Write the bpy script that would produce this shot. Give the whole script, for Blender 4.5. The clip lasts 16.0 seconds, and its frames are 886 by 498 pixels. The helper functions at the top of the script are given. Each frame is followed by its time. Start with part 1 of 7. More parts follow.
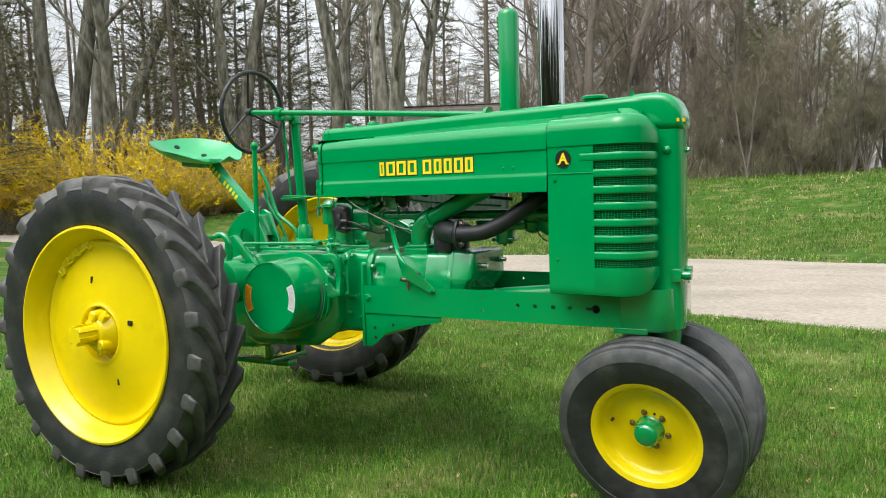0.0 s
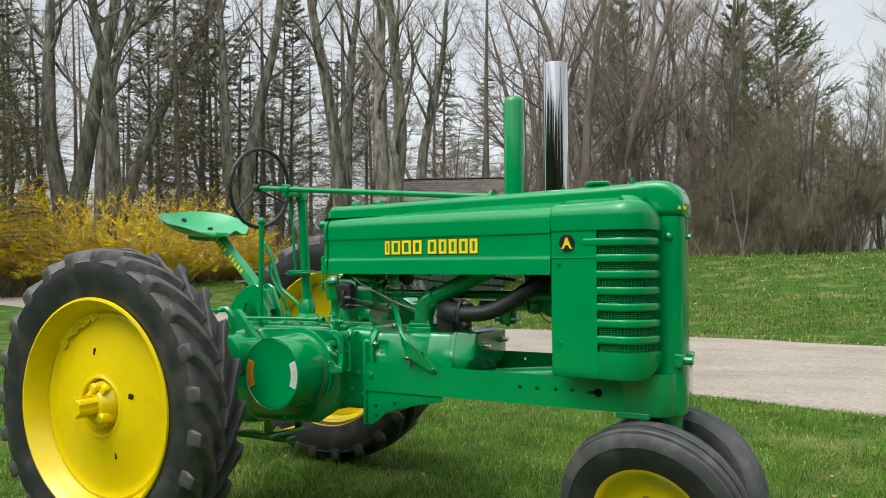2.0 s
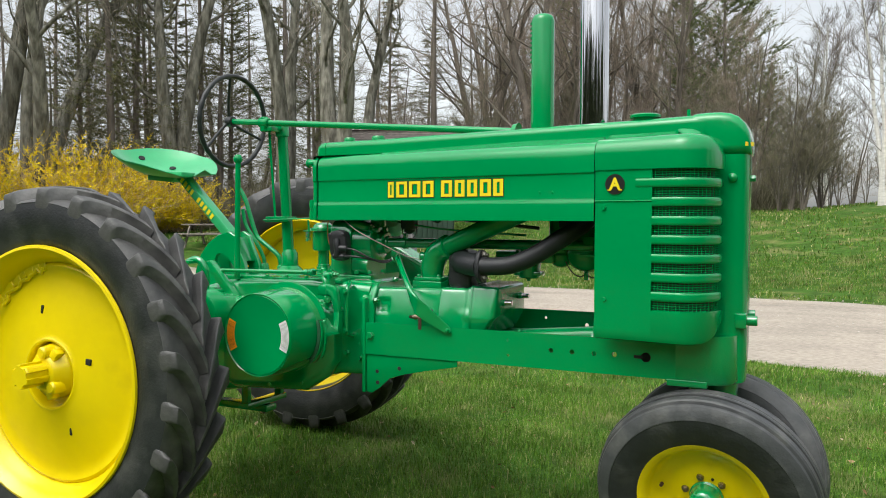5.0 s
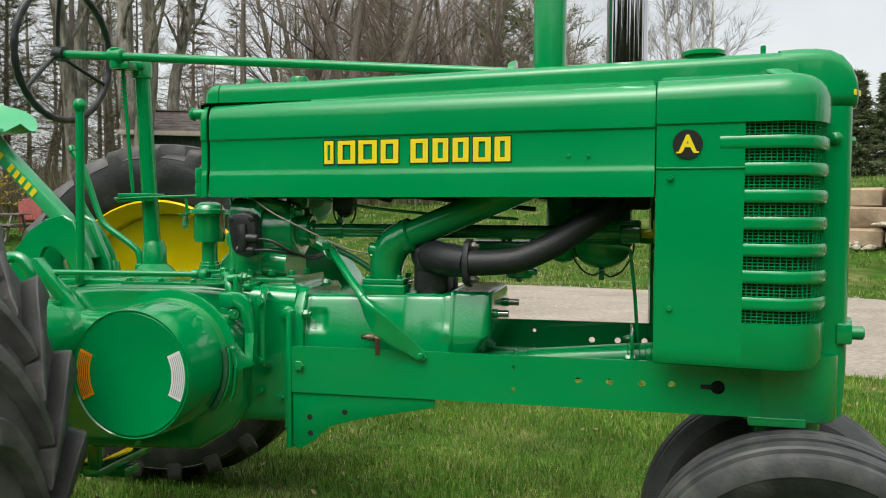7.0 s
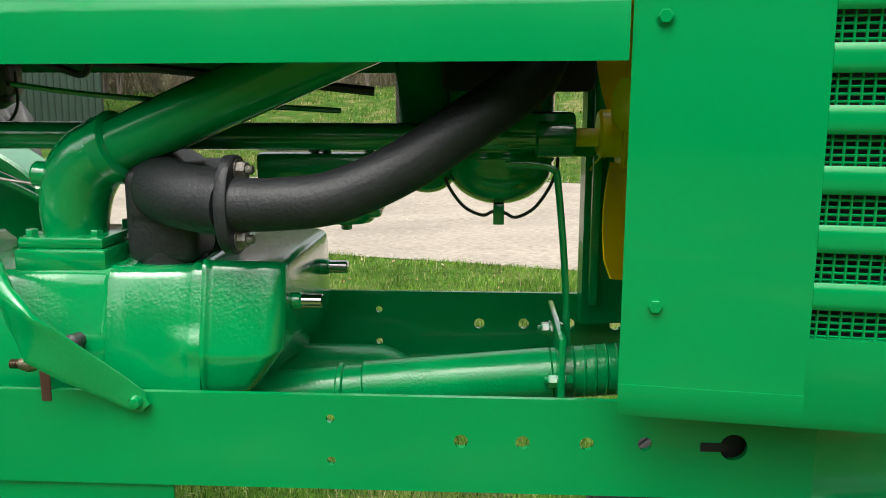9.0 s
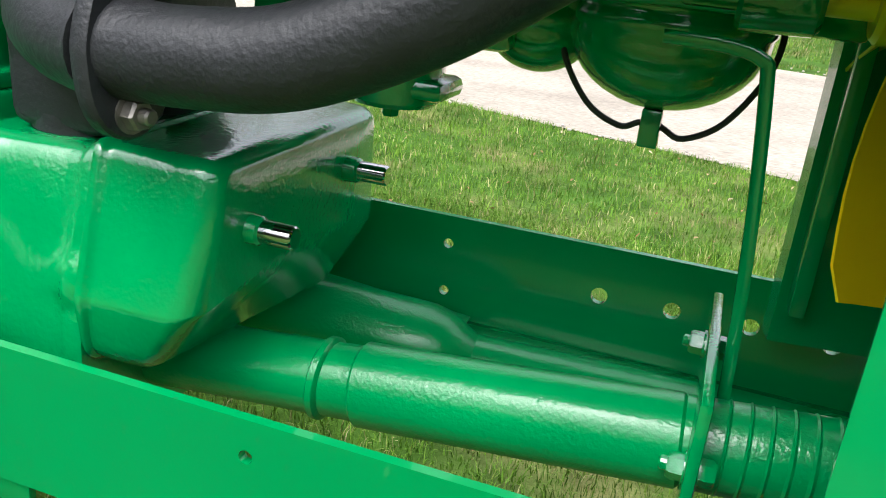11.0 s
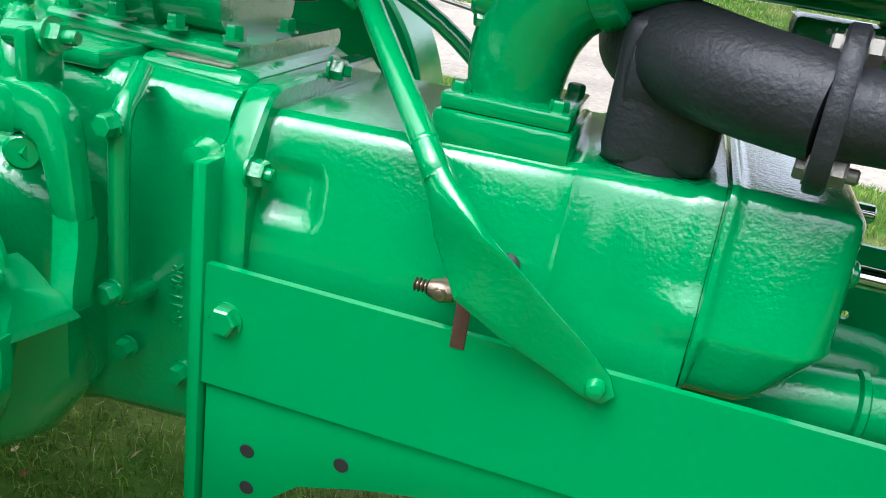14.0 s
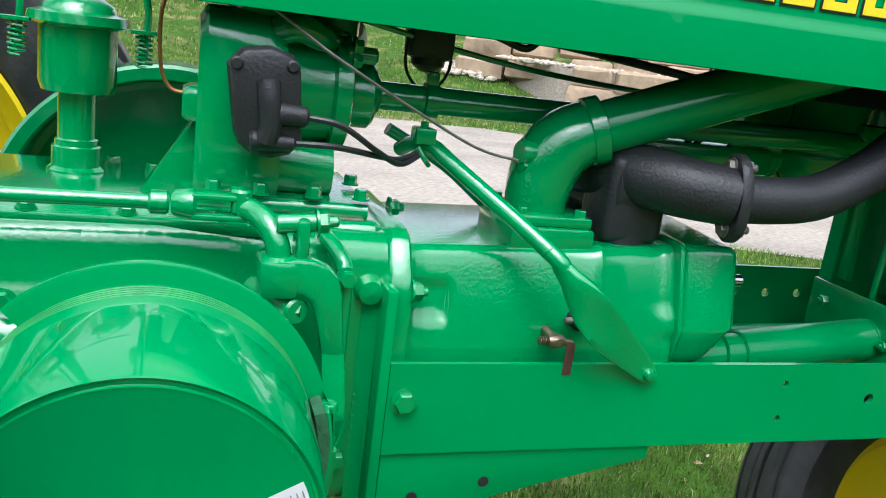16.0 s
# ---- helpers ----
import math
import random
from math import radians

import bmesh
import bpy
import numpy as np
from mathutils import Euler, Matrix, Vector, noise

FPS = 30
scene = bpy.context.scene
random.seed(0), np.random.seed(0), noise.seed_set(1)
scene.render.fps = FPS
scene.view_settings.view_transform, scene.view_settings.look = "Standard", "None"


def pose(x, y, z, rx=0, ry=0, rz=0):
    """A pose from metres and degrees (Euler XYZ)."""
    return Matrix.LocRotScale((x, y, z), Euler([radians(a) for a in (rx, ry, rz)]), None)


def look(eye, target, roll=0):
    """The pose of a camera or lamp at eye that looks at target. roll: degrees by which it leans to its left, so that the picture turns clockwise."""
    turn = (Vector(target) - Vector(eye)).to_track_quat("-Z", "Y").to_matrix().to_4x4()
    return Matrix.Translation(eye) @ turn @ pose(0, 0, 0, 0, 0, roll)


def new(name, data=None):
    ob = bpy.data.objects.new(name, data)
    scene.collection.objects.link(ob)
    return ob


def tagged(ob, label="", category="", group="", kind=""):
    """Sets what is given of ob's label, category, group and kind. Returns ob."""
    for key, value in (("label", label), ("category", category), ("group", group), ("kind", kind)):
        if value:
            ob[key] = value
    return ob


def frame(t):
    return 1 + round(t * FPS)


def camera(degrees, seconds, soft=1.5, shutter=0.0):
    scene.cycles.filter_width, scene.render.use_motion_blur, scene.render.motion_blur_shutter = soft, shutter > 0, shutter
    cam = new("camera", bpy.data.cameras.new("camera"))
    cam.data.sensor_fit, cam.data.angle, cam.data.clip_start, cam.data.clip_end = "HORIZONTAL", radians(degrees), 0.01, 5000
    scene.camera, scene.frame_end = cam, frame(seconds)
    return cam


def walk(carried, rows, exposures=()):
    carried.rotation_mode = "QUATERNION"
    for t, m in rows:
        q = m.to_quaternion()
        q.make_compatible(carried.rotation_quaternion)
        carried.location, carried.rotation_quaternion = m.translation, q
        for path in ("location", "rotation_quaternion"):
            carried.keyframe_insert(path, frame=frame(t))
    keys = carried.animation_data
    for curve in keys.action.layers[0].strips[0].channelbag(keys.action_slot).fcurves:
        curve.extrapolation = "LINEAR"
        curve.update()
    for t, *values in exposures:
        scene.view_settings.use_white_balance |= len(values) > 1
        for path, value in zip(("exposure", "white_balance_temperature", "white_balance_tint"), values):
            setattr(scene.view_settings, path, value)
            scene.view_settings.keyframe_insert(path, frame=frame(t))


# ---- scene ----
cam = camera(56.5, 16.0, 1.0)
PATH = [
    (0, (3.234, -3.448, 1.373), (2.222, -1.729, 1.235), -1.6),
    (0.5, (3.233, -3.479, 1.42), (2.223, -1.753, 1.412), -1.7),
    (1, (3.234, -3.501, 1.437), (2.225, -1.775, 1.49), -1.6),
    (1.5, (3.232, -3.5, 1.43), (2.225, -1.772, 1.474), -0.9),
    (2, (3.225, -3.501, 1.416), (2.221, -1.772, 1.449), -0.4),
    (2.5, (3.227, -3.502, 1.411), (2.222, -1.773, 1.394), -0.1),
    (3, (3.213, -3.506, 1.404), (2.214, -1.773, 1.381), -0.1),
    (3.2, (3.212, -3.51, 1.403), (2.211, -1.78, 1.374), -0.1),
    (5.3, (2.542, -3.101, 1.354), (1.744, -1.27, 1.272), 0.4),
    (5.5, (2.439, -3.04, 1.331), (1.722, -1.174, 1.258), 0.7),
    (6, (2.147, -2.923, 1.339), (1.636, -0.992, 1.261), 1.0),
    (6.5, (1.949, -2.696, 1.323), (1.468, -0.757, 1.237), 0.5),
    (7, (1.805, -2.434, 1.327), (1.382, -0.481, 1.232), 0.3),
    (7.5, (1.681, -2.161, 1.331), (1.413, -0.187, 1.151), 0.2),
    (8, (1.591, -1.881, 1.338), (1.476, 0.093, 1.04), -0.6),
    (8.5, (1.62, -1.596, 1.32), (1.542, 0.376, 0.997), -0.3),
    (8.7, (1.675, -1.45, 1.325), (1.6, 0.52, 0.992), -0.2),
    (10.8, (1.811, -0.664, 1.276), (1.259, 1.131, 0.587), 5.5),
    (11, (1.805, -0.665, 1.277), (1.239, 1.118, 0.57), 5.8),
    (11.5, (1.797, -0.662, 1.271), (1.237, 1.113, 0.54), 7.0),
    (12, (1.769, -0.667, 1.266), (1.219, 1.105, 0.519), 8.3),
    (12.5, (1.672, -0.705, 1.269), (1.128, 1.067, 0.516), 9.2),
    (13, (1.5, -0.799, 1.283), (0.974, 0.968, 0.507), 10.2),
    (13.5, (1.388, -0.862, 1.28), (0.851, 0.91, 0.522), 9.9),
    (14, (1.268, -0.858, 1.277), (0.824, 0.941, 0.526), 8.9),
    (14.5, (1.118, -0.854, 1.288), (0.812, 0.97, 0.527), 5.5),
    (15, (0.961, -0.941, 1.304), (0.831, 0.932, 0.613), 6.4),
    (15.5, (0.782, -1.116, 1.326), (1.03, 0.787, 0.761), 7.5),
    (16, (0.596, -1.191, 1.358), (1.215, 0.644, 0.861), 7.5),
]
walk(cam, [(t, look(eye, target, roll)) for t, eye, target, roll in PATH], ((0.0, 0.64, 6700, 0), (0.5, 0.50, 6700, 0), (1.0, 0.24, 6700, 0), (1.5, 0.17, 6700, 0), (2.0, 0.30, 6700, 0), (2.5, 0.48, 6700, 0), (3.2, 0.55, 6700, 0), (5.5, 0.37, 6700, 0), (6.5, 0.17, 6750, 0), (7.0, 0.24, 6900, 0), (7.5, 0.29, 6950, 0), (8.0, 0.51, 7000, 0), (8.7, 0.67, 7000, 0), (10.8, 1.15, 6500, 4), (12.0, 1.16, 6450, 4), (13.5, 1.12, 6000, 4), (15.0, 0.85, 6000, 4), (16.0, 0.76, 6000, 4)))

# ---- place ----
# world, sun and exposure: an overcast spring afternoon
world = bpy.data.worlds.new("overcast_sky")
scene.world = world
world.use_nodes = True
wt = world.node_tree
for n in list(wt.nodes):
    wt.nodes.remove(n)
w_out = wt.nodes.new("ShaderNodeOutputWorld")
w_bg = wt.nodes.new("ShaderNodeBackground")
w_sky = wt.nodes.new("ShaderNodeTexSky")
w_sky.sky_type, w_sky.sun_disc = "NISHITA", False
w_sky.sun_elevation, w_sky.sun_rotation = radians(62), radians(200)
w_sky.air_density, w_sky.dust_density, w_sky.ozone_density = 1.0, 3.0, 1.0
w_sat = wt.nodes.new("ShaderNodeHueSaturation")
w_sat.inputs["Saturation"].default_value = 0.22
w_tc = wt.nodes.new("ShaderNodeTexCoord")
w_noise = wt.nodes.new("ShaderNodeTexNoise")
w_noise.inputs["Scale"].default_value, w_noise.inputs["Detail"].default_value = 2.6, 5.0
w_ramp = wt.nodes.new("ShaderNodeMapRange")
w_ramp.inputs["From Min"].default_value, w_ramp.inputs["From Max"].default_value = 0.3, 0.7
w_ramp.inputs["To Min"].default_value, w_ramp.inputs["To Max"].default_value = 0.85, 1.15
w_mul = wt.nodes.new("ShaderNodeMix")
w_mul.data_type, w_mul.blend_type = "RGBA", "MULTIPLY"
w_mul.inputs["Factor"].default_value = 1.0
wt.links.new(w_tc.outputs["Generated"], w_noise.inputs["Vector"])
wt.links.new(w_noise.outputs["Fac"], w_ramp.inputs["Value"])
wt.links.new(w_sky.outputs["Color"], w_sat.inputs["Color"])
wt.links.new(w_sat.outputs["Color"], w_mul.inputs["A"])
wt.links.new(w_ramp.outputs["Result"], w_mul.inputs["B"])
w_sep = wt.nodes.new("ShaderNodeSeparateXYZ")
w_up = wt.nodes.new("ShaderNodeMapRange")
w_up.inputs["To Min"].default_value, w_up.inputs["To Max"].default_value = 0.88, 2.1
w_dome = wt.nodes.new("ShaderNodeMix")
w_dome.data_type, w_dome.blend_type = "RGBA", "MULTIPLY"
w_dome.inputs["Factor"].default_value = 1.0
wt.links.new(w_tc.outputs["Generated"], w_sep.inputs["Vector"])
wt.links.new(w_sep.outputs["Z"], w_up.inputs["Value"])
w_inv = wt.nodes.new("ShaderNodeMath")
w_inv.operation, w_inv.use_clamp = "SUBTRACT", True
w_inv.inputs[0].default_value = 1.0
w_pow = wt.nodes.new("ShaderNodeMath")
w_pow.operation = "POWER"
w_pow.inputs[1].default_value = 9.0
w_haze = wt.nodes.new("ShaderNodeMath")
w_haze.operation = "MULTIPLY_ADD"
w_haze.inputs[1].default_value = 0.55
wt.links.new(w_sep.outputs["Z"], w_inv.inputs[1])
wt.links.new(w_inv.outputs["Value"], w_pow.inputs[0])
wt.links.new(w_pow.outputs["Value"], w_haze.inputs[0])
wt.links.new(w_up.outputs["Result"], w_haze.inputs[2])
w_cool = wt.nodes.new("ShaderNodeMix")
w_cool.data_type, w_cool.blend_type = "RGBA", "MULTIPLY"
w_cool.inputs["Factor"].default_value = 1.0
w_cool.inputs["B"].default_value = (1.0, 0.975, 1.045, 1)
wt.links.new(w_mul.outputs["Result"], w_cool.inputs["A"])
wt.links.new(w_cool.outputs["Result"], w_dome.inputs["A"])
wt.links.new(w_haze.outputs["Value"], w_dome.inputs["B"])
wt.links.new(w_dome.outputs["Result"], w_bg.inputs["Color"])
wt.links.new(w_bg.outputs["Background"], w_out.inputs["Surface"])
w_bg.inputs["Strength"].default_value = 0.15
sun = new("sun", bpy.data.lights.new("sun", "SUN"))
sun.data.energy, sun.data.angle, sun.data.color = 0.6, radians(50), (1.0, 0.96, 0.9)
sun.matrix_world = look((0, 0, 20), Vector((0, 0, 20)) - Vector((math.sin(radians(200)) * math.cos(radians(62)), math.cos(radians(200)) * math.cos(radians(62)), math.sin(radians(62)))))


# materials
def material(name, colour, rough=0.5, metal=0.0, vary=0.15, scale=8.0, bump=0.0, bump_scale=60.0, coat=0.0, second=None, second_scale=2.0, second_at=0.55, soft=0.08, spec=0.5, stretch=(1, 1, 1), rough_vary=0.0, patchy=0.0, coat_ior=1.5):
    m = bpy.data.materials.new(name)
    m.use_nodes = True
    nt = m.node_tree
    b = nt.nodes["Principled BSDF"]
    tc = nt.nodes.new("ShaderNodeTexCoord")
    mp = nt.nodes.new("ShaderNodeMapping")
    mp.inputs["Scale"].default_value = stretch
    nt.links.new(tc.outputs["Object"], mp.inputs["Vector"])
    info = nt.nodes.new("ShaderNodeObjectInfo")
    n1 = nt.nodes.new("ShaderNodeTexNoise")
    n1.inputs["Scale"].default_value, n1.inputs["Detail"].default_value = scale, 6.0
    nt.links.new(mp.outputs["Vector"], n1.inputs["Vector"])
    r1 = nt.nodes.new("ShaderNodeMapRange")
    r1.inputs["From Min"].default_value, r1.inputs["From Max"].default_value = 0.25, 0.75
    r1.inputs["To Min"].default_value, r1.inputs["To Max"].default_value = 1 - vary, 1 + vary
    nt.links.new(n1.outputs["Fac"], r1.inputs["Value"])
    mul = nt.nodes.new("ShaderNodeMix")
    mul.data_type, mul.blend_type = "RGBA", "MULTIPLY"
    mul.inputs["Factor"].default_value = 1.0
    mul.inputs["A"].default_value = (*colour, 1)
    if second:
        n2 = nt.nodes.new("ShaderNodeTexNoise")
        n2.inputs["Scale"].default_value, n2.inputs["Detail"].default_value = second_scale, 8.0
        nt.links.new(mp.outputs["Vector"], n2.inputs["Vector"])
        r2 = nt.nodes.new("ShaderNodeMapRange")
        r2.inputs["From Min"].default_value, r2.inputs["From Max"].default_value = second_at - soft, second_at + soft
        nt.links.new(n2.outputs["Fac"], r2.inputs["Value"])
        mx = nt.nodes.new("ShaderNodeMix")
        mx.data_type = "RGBA"
        mx.inputs["A"].default_value, mx.inputs["B"].default_value = (*colour, 1), (*second, 1)
        nt.links.new(r2.outputs["Result"], mx.inputs["Factor"])
        nt.links.new(mx.outputs["Result"], mul.inputs["A"])
    nt.links.new(r1.outputs["Result"], mul.inputs["B"])
    nt.links.new(mul.outputs["Result"], b.inputs["Base Color"])
    b.inputs["Roughness"].default_value, b.inputs["Metallic"].default_value = rough, metal
    b.inputs["Specular IOR Level"].default_value = spec
    if rough_vary:
        r3 = nt.nodes.new("ShaderNodeMapRange")
        r3.inputs["To Min"].default_value, r3.inputs["To Max"].default_value = max(0.02, rough - rough_vary), min(1, rough + rough_vary)
        nt.links.new(n1.outputs["Fac"], r3.inputs["Value"])
        nt.links.new(r3.outputs["Result"], b.inputs["Roughness"])
    if coat:
        b.inputs["Coat IOR"].default_value = coat_ior
        b.inputs["Coat Weight"].default_value, b.inputs["Coat Roughness"].default_value = coat, 0.022
    if bump:
        n3 = nt.nodes.new("ShaderNodeTexNoise")
        n3.inputs["Scale"].default_value, n3.inputs["Detail"].default_value = bump_scale, 3.0
        nt.links.new(mp.outputs["Vector"], n3.inputs["Vector"])
        bp = nt.nodes.new("ShaderNodeBump")
        bp.inputs["Strength"].default_value, bp.inputs["Distance"].default_value = 1.0, bump
        nt.links.new(n3.outputs["Fac"], bp.inputs["Height"])
        if patchy:
            n4 = nt.nodes.new("ShaderNodeTexNoise")
            n4.inputs["Scale"].default_value, n4.inputs["Detail"].default_value = patchy, 2.0
            nt.links.new(mp.outputs["Vector"], n4.inputs["Vector"])
            r4 = nt.nodes.new("ShaderNodeMapRange")
            r4.inputs["From Min"].default_value, r4.inputs["From Max"].default_value = 0.38, 0.62
            r4.inputs["To Min"].default_value, r4.inputs["To Max"].default_value = 0.4, 1.0
            nt.links.new(n4.outputs["Fac"], r4.inputs["Value"])
            nt.links.new(r4.outputs["Result"], bp.inputs["Strength"])
        nt.links.new(bp.outputs["Normal"], b.inputs["Normal"])
        if coat:
            nt.links.new(bp.outputs["Normal"], b.inputs["Coat Normal"])
    return m


GREEN = (0.001, 0.265, 0.070)
green_sheet = material("green_enamel", GREEN, 0.24, vary=0.06, scale=3, bump=0.0005, bump_scale=9, coat=0.55, rough_vary=0.06, spec=0.3)
green_cast = material("green_painted_casting", GREEN, 0.17, vary=0.07, scale=14, bump=0.0006, bump_scale=190, coat=1.0, spec=0.35, patchy=7, coat_ior=1.68)
green_gloss = material("green_gloss_enamel", GREEN, 0.2, vary=0.05, scale=6, bump=0.0003, bump_scale=9, coat=1.0, spec=0.3)
green_tube = material("green_tube_paint", GREEN, 0.3, vary=0.08, scale=10, bump=0.0008, bump_scale=230, coat=0.6, spec=0.2, patchy=9)
green_seat = material("green_seat_paint", (0.03, 0.36, 0.13), 0.3, vary=0.08, scale=9, bump=0.0006, bump_scale=40, coat=0.4)
yellow_paint = material("yellow_enamel", (0.80, 0.615, 0.004), 0.32, vary=0.06, scale=6, bump=0.0008, bump_scale=25, coat=0.25, second=(0.68, 0.51, 0.005), second_scale=4, second_at=0.66)
decal_yellow = material("decal_yellow", (0.85, 0.68, 0.02), 0.4, vary=0.03)
decal_black = material("decal_black", (0.012, 0.012, 0.01), 0.4, vary=0.05)
rubber = material("tyre_rubber", (0.022, 0.023, 0.025), 0.44, vary=0.3, scale=22, bump=0.0016, bump_scale=90, second=(0.055, 0.055, 0.053), second_scale=7, second_at=0.58, soft=0.12, rough_vary=0.1)
tread_rubber = material("worn_tread_rubber", (0.052, 0.054, 0.056), 0.5, vary=0.35, scale=16, bump=0.0014, bump_scale=80, second=(0.10, 0.10, 0.095), second_scale=9, second_at=0.6, soft=0.1, rough_vary=0.1)
lug_rubber = material("dusty_lug_rubber", (0.058, 0.057, 0.056), 0.5, vary=0.35, scale=14, bump=0.0016, bump_scale=70, second=(0.108, 0.104, 0.098), second_scale=8, second_at=0.58, soft=0.12, rough_vary=0.1)
black_cast = material("black_manifold_casting", (0.017, 0.018, 0.021), 0.5, vary=0.2, scale=30, bump=0.0011, bump_scale=170)
black_plastic = material("black_plastic", (0.016, 0.016, 0.018), 0.42, vary=0.12, scale=20, bump=0.0008, bump_scale=200)
# near-black: shade inside holes, slots and hood put into the colour; radiator core too
dark_void = material("dark_core_and_inner_shade", (0.008, 0.009, 0.008), 0.8, vary=0.2)
chrome = material("chrome", (0.55, 0.55, 0.56), 0.04, 1.0, vary=0.03, scale=5)
steel = material("weathered_steel", (0.24, 0.225, 0.20), 0.5, 0.8, vary=0.25, scale=60, bump=0.0006, bump_scale=120)
bronze = material("bare_bronze", (0.27, 0.21, 0.15), 0.38, 0.9, vary=0.25, scale=70)
rust = material("rusty_steel", (0.10, 0.045, 0.028), 0.75, 0.2, vary=0.3, scale=60)
copper = material("copper_line", (0.55, 0.20, 0.08), 0.35, 0.9, vary=0.15)
felt = material("brake_lining", (0.02, 0.11, 0.045), 0.9, vary=0.3, scale=60, bump=0.002, bump_scale=150)
pale = material("pale_mint_enamel", (0.55, 0.75, 0.66), 0.35, vary=0.06)
white_label = material("white_label", (0.72, 0.72, 0.74), 0.5, vary=0.06, scale=30)
orange_label = material("orange_label", (0.85, 0.30, 0.01), 0.5, vary=0.08, scale=30)
steering_black = material("steering_wheel_black", (0.02, 0.022, 0.022), 0.4, vary=0.15, scale=30)
plate_metal = material("bare_data_plate", (0.34, 0.33, 0.27), 0.4, 0.6, vary=0.2, scale=40)


# mesh helpers
def finish(bm, name, mat, smooth=38):
    me = bpy.data.meshes.new(name)
    bmesh.ops.recalc_face_normals(bm, faces=bm.faces[:])
    bm.to_mesh(me)
    bm.free()
    me.materials.append(mat)
    if smooth:
        me.shade_smooth()
        me.set_sharp_from_angle(angle=radians(smooth))
    return me


def part(name, bm, mat, parent=None, label="", smooth=38):
    ob = new(name, finish(bm, name, mat, smooth))
    if parent is not None:
        ob.parent = parent
    return tagged(ob, label)


def put(name, me, m, parent):
    ob = new(name, me)
    ob.parent = parent
    ob.matrix_basis = m
    return ob


def add_loft(bm, rings, closed=True, caps=True):
    rows = [[bm.verts.new(p) for p in r] for r in rings]
    n = len(rows[0])
    for a, b in zip(rows, rows[1:]):
        for i in range(n if closed else n - 1):
            j = (i + 1) % n
            bm.faces.new((a[i], a[j], b[j], b[i]))
    if caps and closed:
        bm.faces.new(rows[0][::-1])
        bm.faces.new(rows[-1])
    return rows


def rounded(y0, y1, z0, z1, r, n=4):
    pts = []
    r = min(r, (y1 - y0) / 2 - 1e-4, (z1 - z0) / 2 - 1e-4)
    for cy, cz, a in ((y1 - r, z1 - r, 0), (y0 + r, z1 - r, 90), (y0 + r, z0 + r, 180), (y1 - r, z0 + r, 270)):
        for i in range(n + 1):
            t = radians(a + 90 * i / n)
            pts.append((cy + r * math.cos(t), cz + r * math.sin(t)))
    return pts


def xloft(bm, sections):
    """Rounded boxes along x: rows of x, y0, y1, z0, z1, corner radius."""
    add_loft(bm, [[(x, y, z) for y, z in rounded(y0, y1, z0, z1, r)] for x, y0, y1, z0, z1, r in sections])


def add_box(bm, x0, x1, y0, y1, z0, z1, bevel=0.004, seg=2, m=None):
    t = bmesh.new()
    bmesh.ops.create_cube(t, size=1, matrix=Matrix.LocRotScale(((x0 + x1) / 2, (y0 + y1) / 2, (z0 + z1) / 2), None, (x1 - x0, y1 - y0, z1 - z0)))
    if bevel:
        bmesh.ops.bevel(t, geom=t.edges[:], offset=bevel, segments=seg, affect="EDGES", profile=0.5)
    merge(bm, t, m)


def merge(bm, t, m=None):
    if m is not None:
        bmesh.ops.transform(t, matrix=m, verts=t.verts[:])
    old = {v: bm.verts.new(v.co) for v in t.verts}
    for f in t.faces:
        bm.faces.new([old[v] for v in f.verts])
    t.free()


def add_lathe(bm, profile, seg=48, m=None, closed=False, start=0.0, turn=360.0):
    """Profile rows of radius, height, turned about the local z axis."""
    m = m or Matrix()
    full = turn >= 359.9
    k = seg if full else seg + 1
    cols = []
    for i in range(k):
        a = radians(start + turn * i / seg)
        cols.append([bm.verts.new(m @ Vector((r * math.cos(a), r * math.sin(a), h))) for r, h in profile])
    n = len(profile)
    for i in range(seg if full else seg):
        a, b = cols[i], cols[(i + 1) % k]
        for j in range(n if closed else n - 1):
            q = (j + 1) % n
            try:
                bm.faces.new((a[j], b[j], b[q], a[q]))
            except ValueError:
                pass
    if not closed and full:
        for end in (0, n - 1):
            if profile[end][0] > 1e-5:
                try:
                    bm.faces.new([c[end] for c in cols])
                except ValueError:
                    pass


AY = pose(0, 0, 0, 90)          # local z along -y
AX = pose(0, 0, 0, 0, 90, 0)    # local z along +x


def at(x, y, z, turn=None):
    return Matrix.Translation((x, y, z)) @ (turn or Matrix())


def to_axis(p, q):
    d = Vector(q) - Vector(p)
    return Matrix.Translation(p) @ d.to_track_quat("Z", "Y").to_matrix().to_4x4(), d.length


def add_rod(bm, p, q, r0, r1=None, seg=20, bevel=0.0):
    m, d = to_axis(p, q)
    r1 = r0 if r1 is None else r1
    b = bevel
    prof = [(0, 0), (r0 - b, 0), (r0, b), (r1, d - b), (r1 - b, d), (0, d)] if b else [(0, 0), (r0, 0), (r1, d), (0, d)]
    add_lathe(bm, prof, seg, m)


def curve_points(pts, steps=6):
    """A smooth line through the points."""
    p = [Vector(a) for a in pts]
    p = [p[0] * 2 - p[1]] + p + [p[-1] * 2 - p[-2]]
    out = []
    for i in range(1, len(p) - 2):
        for k in range(steps):
            t = k / steps
            a, b, c, d = p[i - 1], p[i], p[i + 1], p[i + 2]
            out.append(0.5 * ((2 * b) + (c - a) * t + (2 * a - 5 * b + 4 * c - d) * t * t + (3 * b - a - 3 * c + d) * t ** 3))
    return out + [p[-2]]


